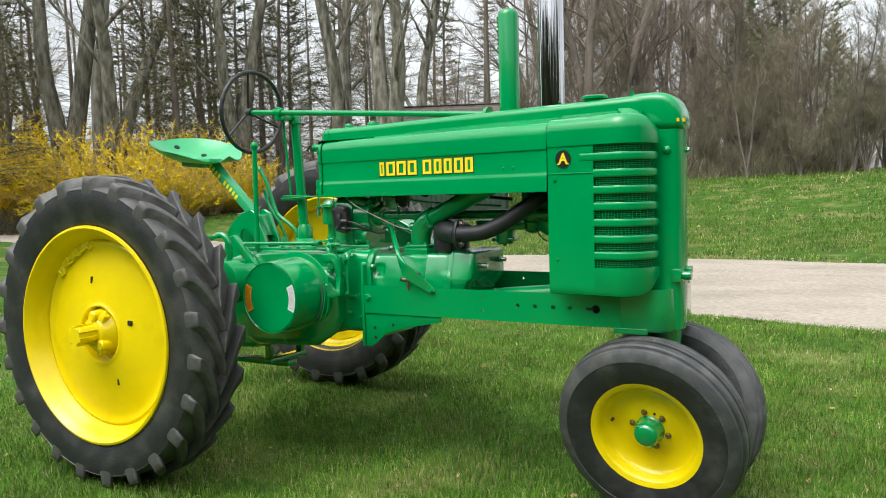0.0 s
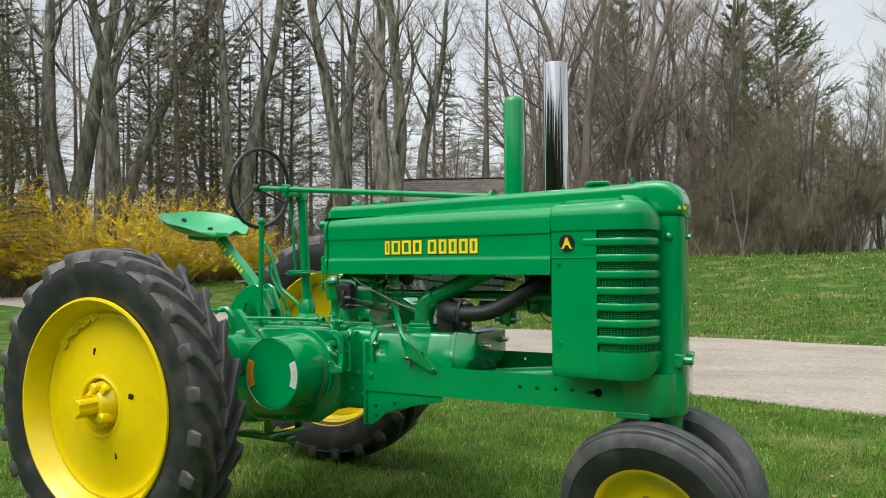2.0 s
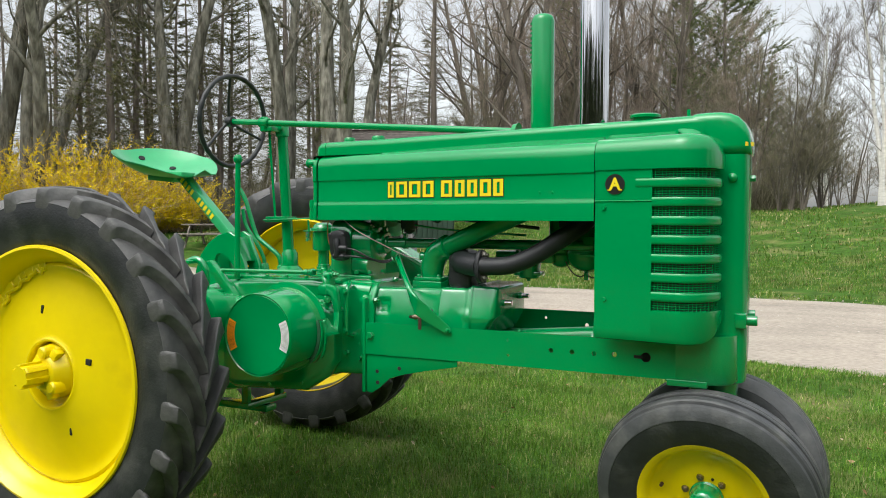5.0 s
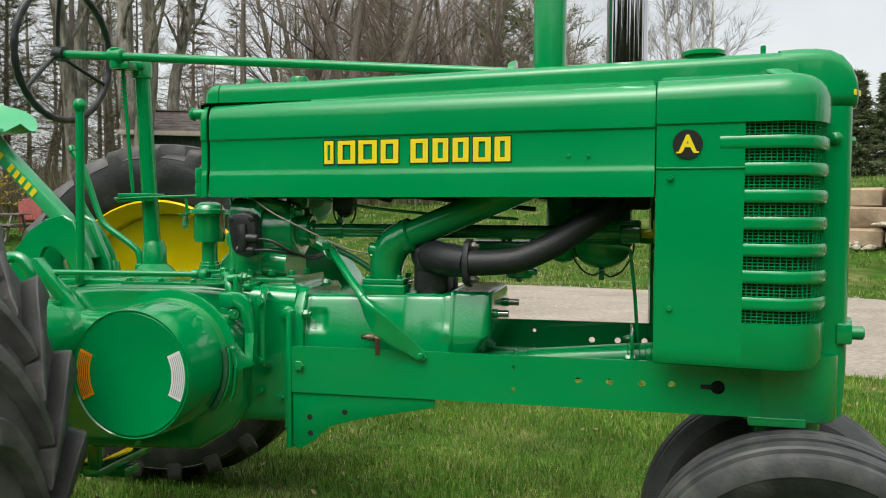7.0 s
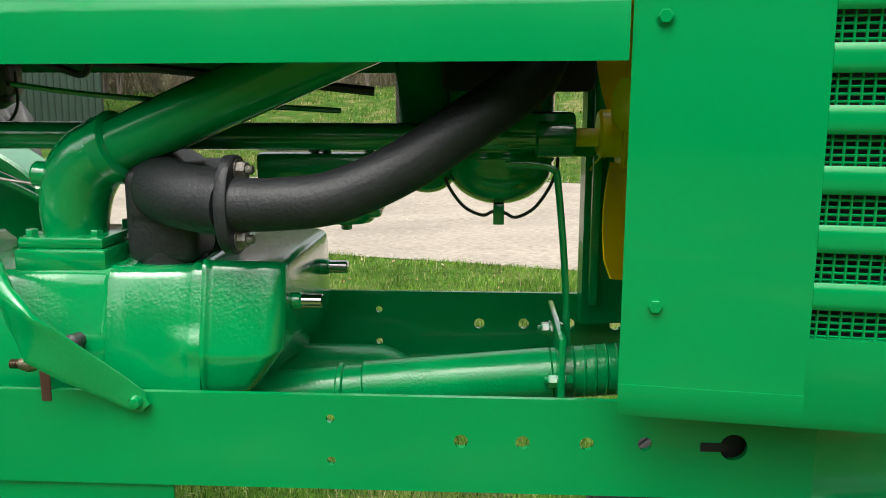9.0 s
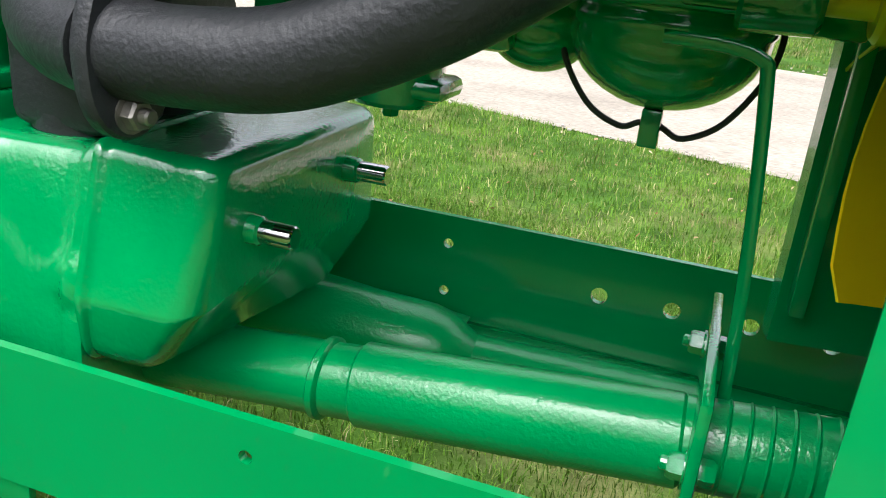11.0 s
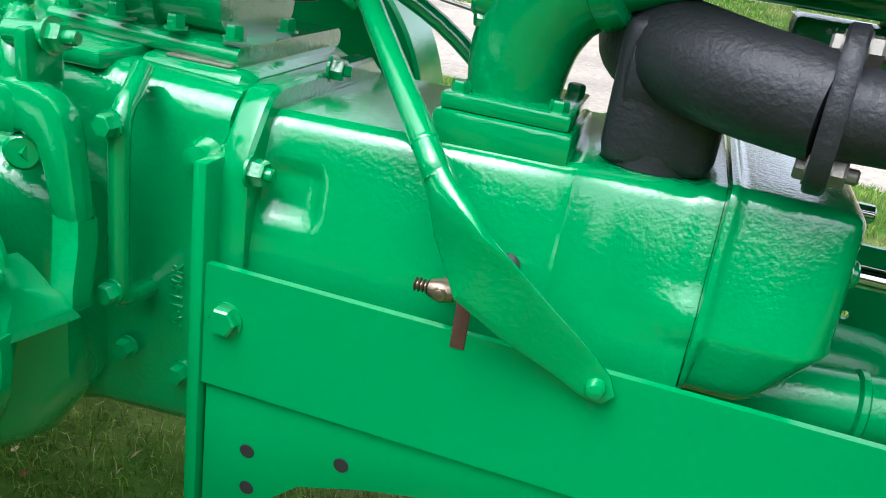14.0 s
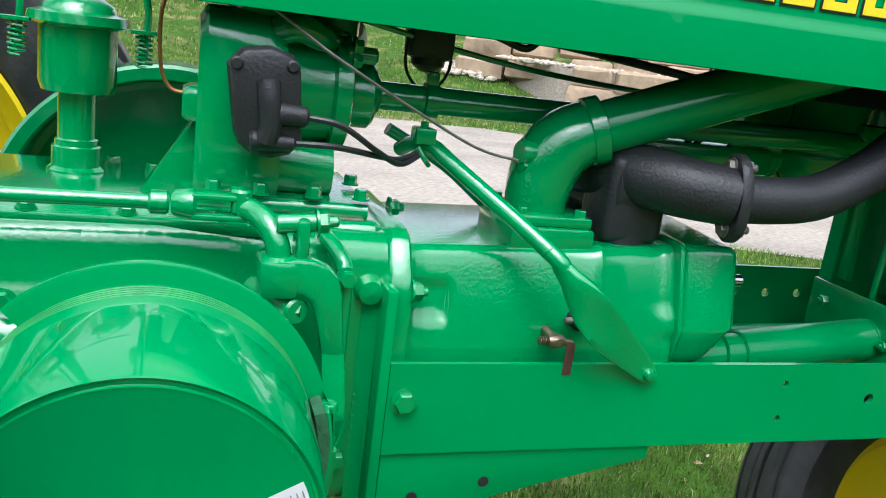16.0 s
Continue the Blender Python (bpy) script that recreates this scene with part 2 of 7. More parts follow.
def add_tube(bm, pts, radius, seg=14, smooth=6, flat=1.0):
    line = curve_points(pts, smooth) if smooth else [Vector(a) for a in pts]
    n = len(line)
    rad = (lambda t: radius) if not callable(radius) else radius
    up = Vector((0.13, 0.21, 0.97))
    rings = []
    for i, c in enumerate(line):
        d = (line[min(i + 1, n - 1)] - line[max(i - 1, 0)]).normalized()
        s = d.cross(up)
        s = s.normalized() if s.length > 1e-4 else Vector((1, 0, 0))
        up = s.cross(d).normalized()
        r = rad(i / (n - 1))
        rings.append([c + s * (r * math.cos(2 * math.pi * k / seg)) + up * (r * flat * math.sin(2 * math.pi * k / seg)) for k in range(seg)])
    add_loft(bm, rings)


def add_prism(bm, poly, y0, y1, bevel=0.0):
    """A plate: polygon of (x, z), from y0 to y1."""
    t = bmesh.new()
    a = [t.verts.new((x, y0, z)) for x, z in poly]
    b = [t.verts.new((x, y1, z)) for x, z in poly]
    t.faces.new(a)
    t.faces.new(b[::-1])
    n = len(poly)
    for i in range(n):
        t.faces.new((a[i], b[i], b[(i + 1) % n], a[(i + 1) % n]))
    bmesh.ops.recalc_face_normals(t, faces=t.faces[:])
    if bevel:
        bmesh.ops.bevel(t, geom=t.edges[:], offset=bevel, segments=2, affect="EDGES", profile=0.5, clamp_overlap=True)
    merge(bm, t)


def hexagon(name, r, h, mat, stud=0.0):
    bm = bmesh.new()
    add_lathe(bm, [(0, 0), (r, 0), (r, h * 0.8), (r * 0.86, h), (0, h)], 6)
    if stud:
        add_lathe(bm, [(0, h), (r * 0.52, h), (r * 0.52, h + stud * 0.8), (r * 0.4, h + stud), (0, h + stud)], 12)
    add_lathe(bm, [(0, -0.001), (r * 1.25, -0.001), (r * 1.25, 0.002), (0, 0.002)], 16)
    return finish(bm, name, mat, 30)


BOLT = {}


def bolt(parent, p, d, r=0.011, h=0.012, mat=None, stud=0.0, name="bolt"):
    mat = mat or green_cast
    key = (round(r, 4), round(h, 4), mat.name, round(stud, 4))
    if key not in BOLT:
        BOLT[key] = hexagon(name, r, h, mat, stud)
    m, _ = to_axis(p, Vector(p) + Vector(d))
    return put(name, BOLT[key], m, parent)

# ---- the tractor: x forward, y away from the camera, ground at 0 ----
tractor = tagged(new("tractor"), "green and yellow vintage row-crop tractor parked on the lawn", "tractor")


def mid(x):
    """The hood's centre line."""
    return 0.04 - 0.06 * (x - 0.56)


def side(x):
    """The hood's near side."""
    return -(0.165 + 0.142 * (x - 0.97))


def crown_half(x):
    """Half the width of the raised strip along the top of the hood."""
    return 0.108 - 0.0125 * (x - 0.57)


def crease(x):
    """Height of the foot of that strip."""
    return 1.656 + 0.0182 * (x - 0.57)


# hood: a lofted shell with two pressed steps, and the crown panel above it
def hood_section(x, low=1.362, out=0.0):
    c, w = mid(x), mid(x) - side(x) + out
    half = [(w + 0.006, low), (w + 0.006, 1.424), (w + 0.0048, 1.431), (w + 0.002, 1.437), (w + 0.0005, 1.444), (w, 1.532), (w + 0.005, 1.537), (w + 0.005, 1.595)]
    for i in range(1, 7):
        a = radians(90 * i / 6)
        half.append((w + 0.005 - 0.045 * (1 - math.cos(a)), 1.595 + 0.052 * math.sin(a)))
    half.append((max(w - 0.09, crown_half(x) + 0.03), 1.650))
    half.append((crown_half(x) + 0.004 + min(0.0, w - 0.115 - crown_half(x)), crease(x)))
    near = [(x, c - a, z) for a, z in half]
    far = [(x, c + a, z) for a, z in half]
    t = 0.004
    inner = [(x, c + (a - t), z - (t if z > 1.6 else 0)) for a, z in half] + [(x, c - (a - t), z - (t if z > 1.6 else 0)) for a, z in half[::-1]]
    return near + far[::-1] + inner


bm = bmesh.new()
add_loft(bm, [hood_section(x, out=o) for x, o in ((0.562, -0.012), (0.568, -0.003), (0.585, 0), (0.9, 0), (1.3, 0), (1.6, 0), (1.883, 0))])
hood = part("hood", bm, green_sheet, tractor, "glossy green sheet hood with pressed ribs", 30)


def crown_top(x):
    return float(np.interp(x, (0.51, 0.88, 1.06, 1.25, 1.536, 1.9, 2.05, 2.285), (1.720, 1.722, 1.727, 1.730, 1.735, 1.740, 1.743, 1.750)))


NC = -0.0675


def step01(v):
    return min(1.0, max(0.0, v))


def crown_ring(x, e=0.0):
    c, w = mid(x), crown_half(x)
    c = c + (NC - c) * step01((x - 1.6) / 0.6)
    top = crown_top(x) - e
    pts = [(-w + e, 1.640), (-w + e, top - 0.036)]
    for i in range(1, 9):
        a = radians(90 * i / 8)
        pts.append((-w + e + 0.034 * (1 - math.cos(a)), top - 0.036 + 0.030 * math.sin(a)))
    pts += [(-0.04, top - 0.003), (0, top)]
    return [(x, c + y, z) for y, z in pts] + [(x, c - y, z) for y, z in pts[-2::-1]]


bm = bmesh.new()
add_loft(bm, [crown_ring(x, e) for x, e in ((0.580, 0.003), (0.582, 0.0), (0.6, 0.0), (0.66, 0.0), (0.9, 0.0), (1.06, 0.0), (1.2, 0.0), (1.5, 0.0), (1.75, 0.0), (1.9, 0.0), (2.0, 0.0), (2.1, 0.0), (2.2, 0.0), (2.24, 0.0))])
crown = part("hood_crown", bm, green_sheet, tractor, "", 40)
bm = bmesh.new()
add_loft(bm, [crown_ring(x, e) for x, e in ((0.514, 0.045), (0.517, 0.030), (0.523, 0.018), (0.532, 0.009), (0.545, 0.003), (0.560, 0.0), (0.577, 0.0), (0.579, 0.002))])
part("crown_rear_cap", bm, green_sheet, crown, "", 40)
bm = bmesh.new()
add_loft(bm, [hood_section(x, out=o) for x, o in ((0.533, -0.010), (0.536, -0.004), (0.541, -0.001), (0.557, -0.001), (0.559, -0.004))])
cowl = part("cowl_band", bm, green_sheet, hood, "", 30)

# radiator shell: a narrow rounded column at the nose, with its cap
bm = bmesh.new()
rings = []
for x, w, top in ((2.20, 0.086, 1.7465), (2.24, 0.087, 1.749), (2.29, 0.087, 1.749), (2.325, 0.086, 1.744), (2.352, 0.084, 1.731), (2.374, 0.080, 1.707), (2.388, 0.072, 1.680), (2.394, 0.06, 1.655), (2.396, 0.045, 1.635)):
    low = 1.652 if x < 2.285 else 1.596
    rings.append([(x, NC + y, z) for y, z in rounded(-w, w, low, top, 0.034, 6)])
add_loft(bm, rings)
cap = part("radiator_cap_shell", bm, green_sheet, tractor, "", 45)
bm = bmesh.new()
poly = [(x + 0.004, NC + y * 1.13) for y, x in ((-0.066, 2.26), (-0.070, 2.30), (-0.071, 2.335), (-0.066, 2.36), (-0.052, 2.376), (-0.03, 2.384), (0, 2.387), (0.03, 2.384), (0.052, 2.376), (0.066, 2.36), (0.071, 2.335), (0.070, 2.30), (0.066, 2.26))]
add_loft(bm, [[(x - (0.0 if z > 0.9 else 0.008), y, z) for x, y in poly] for z in (0.79, 0.93, 0.96, 1.598)])
shell = part("radiator_shell", bm, green_sheet, tractor, "", 45)
bm = bmesh.new()
add_lathe(bm, [(0, 0.014), (0.010, 0.012), (0.016, 0.006), (0.017, -0.004)], 20, at(2.337, NC - 0.080, 1.515, AY))
part("shell_knob", bm, green_sheet, shell)
bolt(shell, (2.386, NC + 0.01, 1.515), (1, 0, 0), 0.013, 0.02)
bm = bmesh.new()
add_rod(bm, (2.375, NC - 0.05, 1.012), (2.424, NC - 0.05, 1.012), 0.018, 0.018, 18, 0.003)
add_box(bm, 2.35, 2.39, NC - 0.085, NC - 0.03, 0.985, 1.04, 0.006)
part("starting_crank_socket", bm, green_cast, shell)
bm = bmesh.new()
add_rod(bm, (2.38, NC + 0.02, 1.028), (2.41, NC + 0.02, 1.028), 0.016, 0.016, 14, 0.002)
part("drain_plug", bm, green_cast, shell)

# side panels of the nose, wrapping round to the column, with slots and wire screen
SL0, SL1 = 2.094, 2.312
SLOTS = [(1.511 - 0.0653 * i, 1.543 - 0.0653 * i) for i in range(8)]


def nose(u):
    """Plan of the side panel: place and outward normal."""
    if u < 2.185:
        return Vector((u, side(u), 0)), Vector((-0.14, -0.99, 0))
    a = radians((u - 2.185) / 0.145 * 80)
    p = Vector((2.185 + 0.129 * math.sin(a), side(2.185) + 0.185 * (1 - math.cos(a)), 0))
    n = Vector((math.sin(a) * 0.185, -math.cos(a) * 0.129, 0)).normalized()
    return p, n.lerp(Vector((-0.14, -0.99, 0)), max(0, 1 - (u - 2.185) / 0.05)).normalized()


def nose_y(u):
    return nose(u)[0].y


def panel_strip(bm, u0, u1, z0, z1, bulge=0.0, n=10, taper=0.0, seg=5):
    """A bent strip of sheet along the panel, with rounded edges."""
    rings = []
    for i in range(n + 1):
        u = u0 + (u1 - u0) * i / n
        p, o = nose(u)
        h, c, k = (z1 - z0) / 2, (z0 + z1) / 2, 1.0
        if taper and u > u1 - taper:
            k = math.sqrt(max(0.0, 1 - ((u - (u1 - taper)) / taper) ** 2)) * 0.9 + 0.1
        front = []
        for j in range(seg + 1):
            a = -1 + 2 * j / seg
            q = p + o * (bulge * k * (1 - abs(a) ** 4))
            front.append((q.x, q.y, c + a * h * (0.6 + 0.4 * k if taper else 1)))
        back = []
        for f in front[::-1]:
            q = p - o * 0.006
            back.append((q.x, q.y, f[2]))
        rings.append(front + back)
    add_loft(bm, rings)


bm = bmesh.new()
panel_strip(bm, 1.887, SL0, 0.985, 1.430, 0.002, 6)
panel_strip(bm, 1.887, SL0, 1.430, 1.436, 0.003, 4)
panel_strip(bm, 1.887, SL0, 1.436, 1.545, 0.0005, 4)
for u0, u1, n, top in ((1.887, SL0, 6, 0.985), (SL0, 2.331, 18, SLOTS[7][0])):
    rings = []
    for i in range(n + 1):
        u = u0 + (u1 - u0) * i / n
        p, o = nose(u)
        low = 0.938 + (0.0 if u < 2.24 else 0.06 * ((u - 2.24) / 0.091) ** 2.2)
        rings.append([(p - o * d).to_tuple()[:2] + (z,) for d, z in ((-0.001, top), (-0.001, low + 0.02), (0.005, low + 0.006), (0.02, low), (0.02, low + 0.006), (0.008, low + 0.012), (0.006, top))])
    add_loft(bm, rings)
rings = []
for i in range(25):
    u = 1.887 + (2.331 - 1.887) * i / 24
    p, o = nose(u)
    k = 0.0 if u < 2.28 else ((u - 2.28) / 0.051) ** 2
    rise = 0.006 + 0.02 * min(u - 1.887, 0.3)
    pts = [(-0.004, 1.543), (-0.006, 1.60 - 0.02 * k)]
    for j in range(1, 7):
        a = radians(90 * j / 6)
        pts.append((-0.006 + 0.05 * (1 - math.cos(a)), 1.60 - 0.02 * k + (0.05 + rise) * (1 - 0.3 * k) * math.sin(a)))
    deep = max(0.05, NC - crown_half(p.x) - p.y + 0.004 + 0.03 * k)
    pts += [((0.044 + deep) / 2, 1.653 + rise - 0.02 * k), (deep, crease(p.x) - 0.03 * k), (deep, 1.58), (0.008, 1.543)]
    rings.append([(p - o * d).to_tuple()[:2] + (z,) for d, z in pts])
add_loft(bm, rings)
panel = part("nose_side_panel", bm, green_sheet, tractor, "green louvred side panel of the nose", 32)
bm = bmesh.new()
for u0, u1 in ((1.887, 2.09), (2.09, 2.331)):
    rings = []
    for i in range(13):
        u = u0 + (u1 - u0) * i / 12
        p, o = nose(u)
        y = 2 * NC - p.y
        rings.append([(p.x, y, 0.94), (p.x, y, 1.62), (p.x - o.x * 0.03, 2 * NC - (p - o * 0.03).y, 1.655), (p.x - o.x * 0.03, 2 * NC - (p - o * 0.03).y, 0.94)])
    add_loft(bm, rings)
part("nose_side_panel", bm, green_sheet, tractor)
for i in range(7):
    bm = bmesh.new()
    z1, z0 = SLOTS[i][0], SLOTS[i + 1][1]
    panel_strip(bm, SL0 - (0.058 if i == 0 else 0.0), 2.330, z0 + 0.001, z1 - 0.001, 0.0034, 24, 0.02, 9)
    part("louvre_bar", bm, green_sheet, panel, "", 45)
bm = bmesh.new()
for i in range(62):
    z = 1.046 + i * (1.548 - 1.046) / 61
    add_tube(bm, [nose(u)[0] - nose(u)[1] * 0.009 + Vector((0, 0, z)) for u in (2.085, 2.16, 2.2, 2.22, 2.24, 2.26, 2.28, 2.30, 2.32)], 0.0016, 4, 0)
for i in range(19):
    p, o = nose(2.09 + i * 0.0125)
    p = p - o * 0.0085
    add_tube(bm, [(p.x, p.y, 1.044), (p.x, p.y, 1.55)], 0.0016, 4, 0)
part("wire_screen", bm, green_sheet, panel, "green woven wire screen behind the slots", 0)
# radiator core as a near-black fill along the panel, the slots' shade in its colour
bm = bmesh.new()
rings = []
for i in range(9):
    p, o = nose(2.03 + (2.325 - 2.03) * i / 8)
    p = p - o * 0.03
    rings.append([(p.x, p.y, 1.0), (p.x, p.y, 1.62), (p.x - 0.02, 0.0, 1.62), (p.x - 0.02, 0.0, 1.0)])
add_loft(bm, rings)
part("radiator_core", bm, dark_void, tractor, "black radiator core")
for p in ((1.921, -0.301, 1.409), (1.925, -0.302, 1.083)):
    bolt(panel, (p[0], nose_y(p[0]), p[2]), (-0.14, -1, 0), 0.0085, 0.008, green_sheet)
for p in ((1.667, 1.467), (1.718, 1.467)):
    bm = bmesh.new()
    add_lathe(bm, [(0, 0.003), (0.0045, 0.0025), (0.006, 0), (0.006, -0.002)], 12, at(p[0], side(p[0]) - 0.001, p[1], AY))
    part("screw", bm, green_sheet, hood)

# decals on the hood: plain blocks in place of the maker's name, and the model letter
name_turn = math.atan2(-0.142, 1)


def on_hood(x, z, lift=0.002):
    return Matrix.Translation((x, side(x) - lift, z)) @ Euler((radians(90), 0, name_turn)).to_matrix().to_4x4()


def block(parent, w, h, m, mat, name, t=0.0008):
    bm = bmesh.new()
    add_box(bm, -w / 2, w / 2, -h / 2, h / 2, 0, t, 0)
    bmesh.ops.transform(bm, matrix=m, verts=bm.verts[:])
    return part(name, bm, mat, parent, "", 0)


def frame_mark(parent, x, w, h, wide, lift, t, mat, name):
    """A plain upright frame, open in the middle."""
    bm = bmesh.new()
    bar = min(wide, w * 0.36)
    low = wide * 0.75
    loops = [[(sx * (w / 2 - a), sy * (h / 2 - b), z) for sx, sy in ((-1, -1), (1, -1), (1, 1), (-1, 1))] for a, b, z in ((0, 0, 0), (0, 0, t), (bar, low, t), (bar, low, 0))]
    rows = [[bm.verts.new(p) for p in loop] for loop in loops]
    for p, q in zip(rows, rows[1:] + rows[:1]):
        for k in range(4):
            bm.faces.new((p[k], p[(k + 1) % 4], q[(k + 1) % 4], q[k]))
    bmesh.ops.transform(bm, matrix=on_hood(x, 1.490, lift), verts=bm.verts[:])
    return part(name, bm, mat, parent, "", 0)


LETTERS = ((0.976, 0.036), (1.032, 0.062), (1.098, 0.064), (1.165, 0.060), (1.254, 0.058), (1.316, 0.052), (1.374, 0.052), (1.434, 0.056), (1.491, 0.050))
for x, w in LETTERS:
    frame_mark(hood, x, w, 0.0720, 0.0215, 0.0015, 0.0008, decal_black, "decal_edge")
    frame_mark(hood, x, w - 0.006, 0.0660, 0.0155, 0.0024, 0.0008, decal_yellow, "decal_frame")
bm = bmesh.new()
add_lathe(bm, [(0, 0.001), (0.036, 0.001), (0.036, 0)], 40, on_hood(1.961, 1.492, 0.003))
badge = part("model_badge", bm, decal_black, panel, "round black badge with a yellow letter A")
txt = bpy.data.curves.new("letter", "FONT")
txt.body, txt.size, txt.align_x, txt.align_y, txt.extrude, txt.offset = "A", 0.055, "CENTER", "CENTER", 0.0005, 0.0022
txt_ob = bpy.data.objects.new("letter", txt)
letter = new("badge_letter", bpy.data.meshes.new_from_object(txt_ob))
bpy.data.objects.remove(txt_ob)
letter.data.materials.append(decal_yellow)
letter.matrix_basis, letter.parent = on_hood(1.961, 1.492, 0.0048), badge
for dx, w in ((-0.0205, 0.0065), (0.0205, 0.0065)):
    bm = bmesh.new()
    add_box(bm, dx - w, dx + w, -0.0222, -0.0182, 0, 0.001, 0)
    bmesh.ops.transform(bm, matrix=on_hood(1.961, 1.492, 0.0046), verts=bm.verts[:])
    part("badge_serif", bm, decal_yellow, badge, "", 0)
block(cap, 0.042, 0.014, Matrix.Translation((2.388, NC - 0.062, 1.632)) @ Euler((radians(90), 0, radians(58))).to_matrix().to_4x4(), decal_yellow, "maker_badge", 0.004)

# caps and stacks on top of the hood
bm = bmesh.new()
add_lathe(bm, [(0, 0.018), (0.05, 0.017), (0.058, 0.012), (0.058, 0.002), (0.047, 0), (0.047, -0.012)], 32, at(2.015, -0.075, crown_top(2.015) + 0.002))
part("radiator_filler_cap", bm, green_sheet, crown)
for x, r in ((0.82, 0.030), (0.665, 0.026)):
    bm = bmesh.new()
    add_lathe(bm, [(0, 0.022), (r * 0.85, 0.02), (r, 0.014), (r, 0.002), (r * 0.8, 0), (r * 0.8, -0.02)], 24, at(x, mid(x) - 0.03, crown_top(x) - 0.006))
    part("fuel_cap", bm, green_sheet, crown)
bm = bmesh.new()
add_rod(bm, (2.17, -0.06, 1.745), (2.17, -0.06, 1.772), 0.007)
part("cap_pin", bm, green_sheet, crown)
bm = bmesh.new()
add_lathe(bm, [(0, 0.455), (0.03, 0.453), (0.042, 0.443), (0.047, 0.427), (0.047, 0), (0.056, -0.005), (0.06, -0.03)], 32, at(1.595, -0.03, 1.73))
stack = part("air_intake_tube", bm, green_sheet, tractor, "upright green air intake tube with louvred top")
for k in range(9):
    for a in (150, 205):
        bm = bmesh.new()
        add_box(bm, 0.046, 0.051, -0.011, 0.011, -0.004, 0.004, 0.002)
        bmesh.ops.transform(bm, matrix=at(1.595, -0.03, 1.995 + 0.019 * k) @ pose(0, 0, 0, 0, 0, a), verts=bm.verts[:])
        part("louvre", bm, green_sheet, stack)
bm = bmesh.new()
add_lathe(bm, [(0.051, 0.577), (0.0545, 0.58), (0.056, 0.57), (0.056, 0.0), (0.051, 0.0), (0.050, 0.50), (0.051, 0.577)], 40, at(1.812, -0.055, 1.725))
part("upright_exhaust_tube", bm, chrome, tractor, "tall mirror-bright chrome exhaust tube")
bm = bmesh.new()
add_rod(bm, (-0.085, 0.068, 1.852), (1.49, -0.055, 1.722), 0.0145, 0.0145, 16)
rod = part("steering_shaft", bm, green_sheet, tractor)
bm = bmesh.new()
add_lathe(bm, [(0, 0.0), (0.045, 0.0), (0.04, 0.02), (0.018, 0.03), (0, 0.03)], 20, at(1.5, -0.05, 1.712) @ pose(0, 0, 0, 0, -85, 0))
part("shaft_bearing", bm, green_sheet, rod)
# hinge and rear plate of the hood
bm = bmesh.new()
xloft(bm, [(0.538, mid(0.56) - 0.13, mid(0.56) + 0.13, 1.38, 1.64, 0.03), (0.552, mid(0.56) - 0.13, mid(0.56) + 0.13, 1.38, 1.645, 0.03)])
part("dash_plate", bm, green_sheet, tractor)
bm = bmesh.new()
add_rod(bm, (0.55, -0.085, 1.618), (0.508, -0.088, 1.618), 0.017, 0.017, 18, 0.003)
add_rod(bm, (0.512, -0.088, 1.618), (0.496, -0.088, 1.618), 0.021, 0.019, 18, 0.005)
part("dash_knob", bm, green_sheet, cowl)
for z in (1.43, 1.385):
    bm = bmesh.new()
    add_lathe(bm, [(0, -0.024), (0.014, -0.022), (0.017, 0), (0.014, 0.022), (0, 0.024)], 16, at(0.528, side(0.53) + 0.010, z))
    part("hood_latch", bm, green_sheet, hood)

# frame rails, with their holes
def rail_plate(bm, y0, y1, dz, holes):
    top, low, x0, x1 = 0.931 + dz, 0.797 + dz, 0.876, 2.30
    xs = sorted(set([x0, x1] + [h[0] - h[2] * 1.3 for h in holes] + [h[0] + h[2] * 1.3 for h in holes]))
    for a, b in zip(xs, xs[1:]):
        inside = [h for h in holes if h[0] - h[2] * 1.3 < (a + b) / 2 < h[0] + h[2] * 1.3]
        inside.sort(key=lambda h: h[1])
        if not inside:
            add_box(bm, a, b, y0, y1, low, top, 0)
            continue
        z = low
        for hx, hz, r in inside:
            # plate with a round hole: two half frames
            ring = [(hx + r * math.cos(radians(t)), hz + r * math.sin(radians(t))) for t in range(0, 361, 20)]
            up = [(a, hz)] + [(p[0], p[1]) for p in ring[9::-1]] + [(b, hz), (b, hz + r * 1.3), (a, hz + r * 1.3)]
            lo = [(a, hz)] + [(p[0], p[1]) for p in ring[9:]] + [(b, hz), (b, hz - r * 1.3), (a, hz - r * 1.3)]
            add_prism(bm, [p for i, p in enumerate(up) if i == 0 or p != up[i - 1]], y0, y1)
            add_prism(bm, [p for i, p in enumerate(lo) if i == 0 or p != lo[i - 1]], y0, y1)
            if hz - r * 1.3 > z:
                add_box(bm, a, b, y0, y1, z, hz - r * 1.3, 0)
            z = hz + r * 1.3
        add_box(bm, a, b, y0, y1, z, top, 0)


NEAR_HOLES = [(1.522, 0.898, 0.006), (1.522, 0.838, 0.006), (1.697, 0.87, 0.0095), (1.779, 0.87, 0.0095), (1.864, 0.87, 0.0095), (1.94, 0.872, 0.0095), (2.055, 0.87, 0.018)]
bm = bmesh.new()
rail_plate(bm, -0.21, -0.2015, 0.0, NEAR_HOLES)
add_box(bm, 0.88, 2.28, -0.2015, -0.165, 0.797, 0.805, 0.001)
near_rail = part("frame_rail", bm, green_sheet, tractor, "green steel frame rail with drilled holes", 30)
bm = bmesh.new()
add_box(bm, 2.012, 2.045, -0.2115, -0.2105, 0.864, 0.876, 0)
part("keyhole_slot", bm, dark_void, near_rail, "", 0)
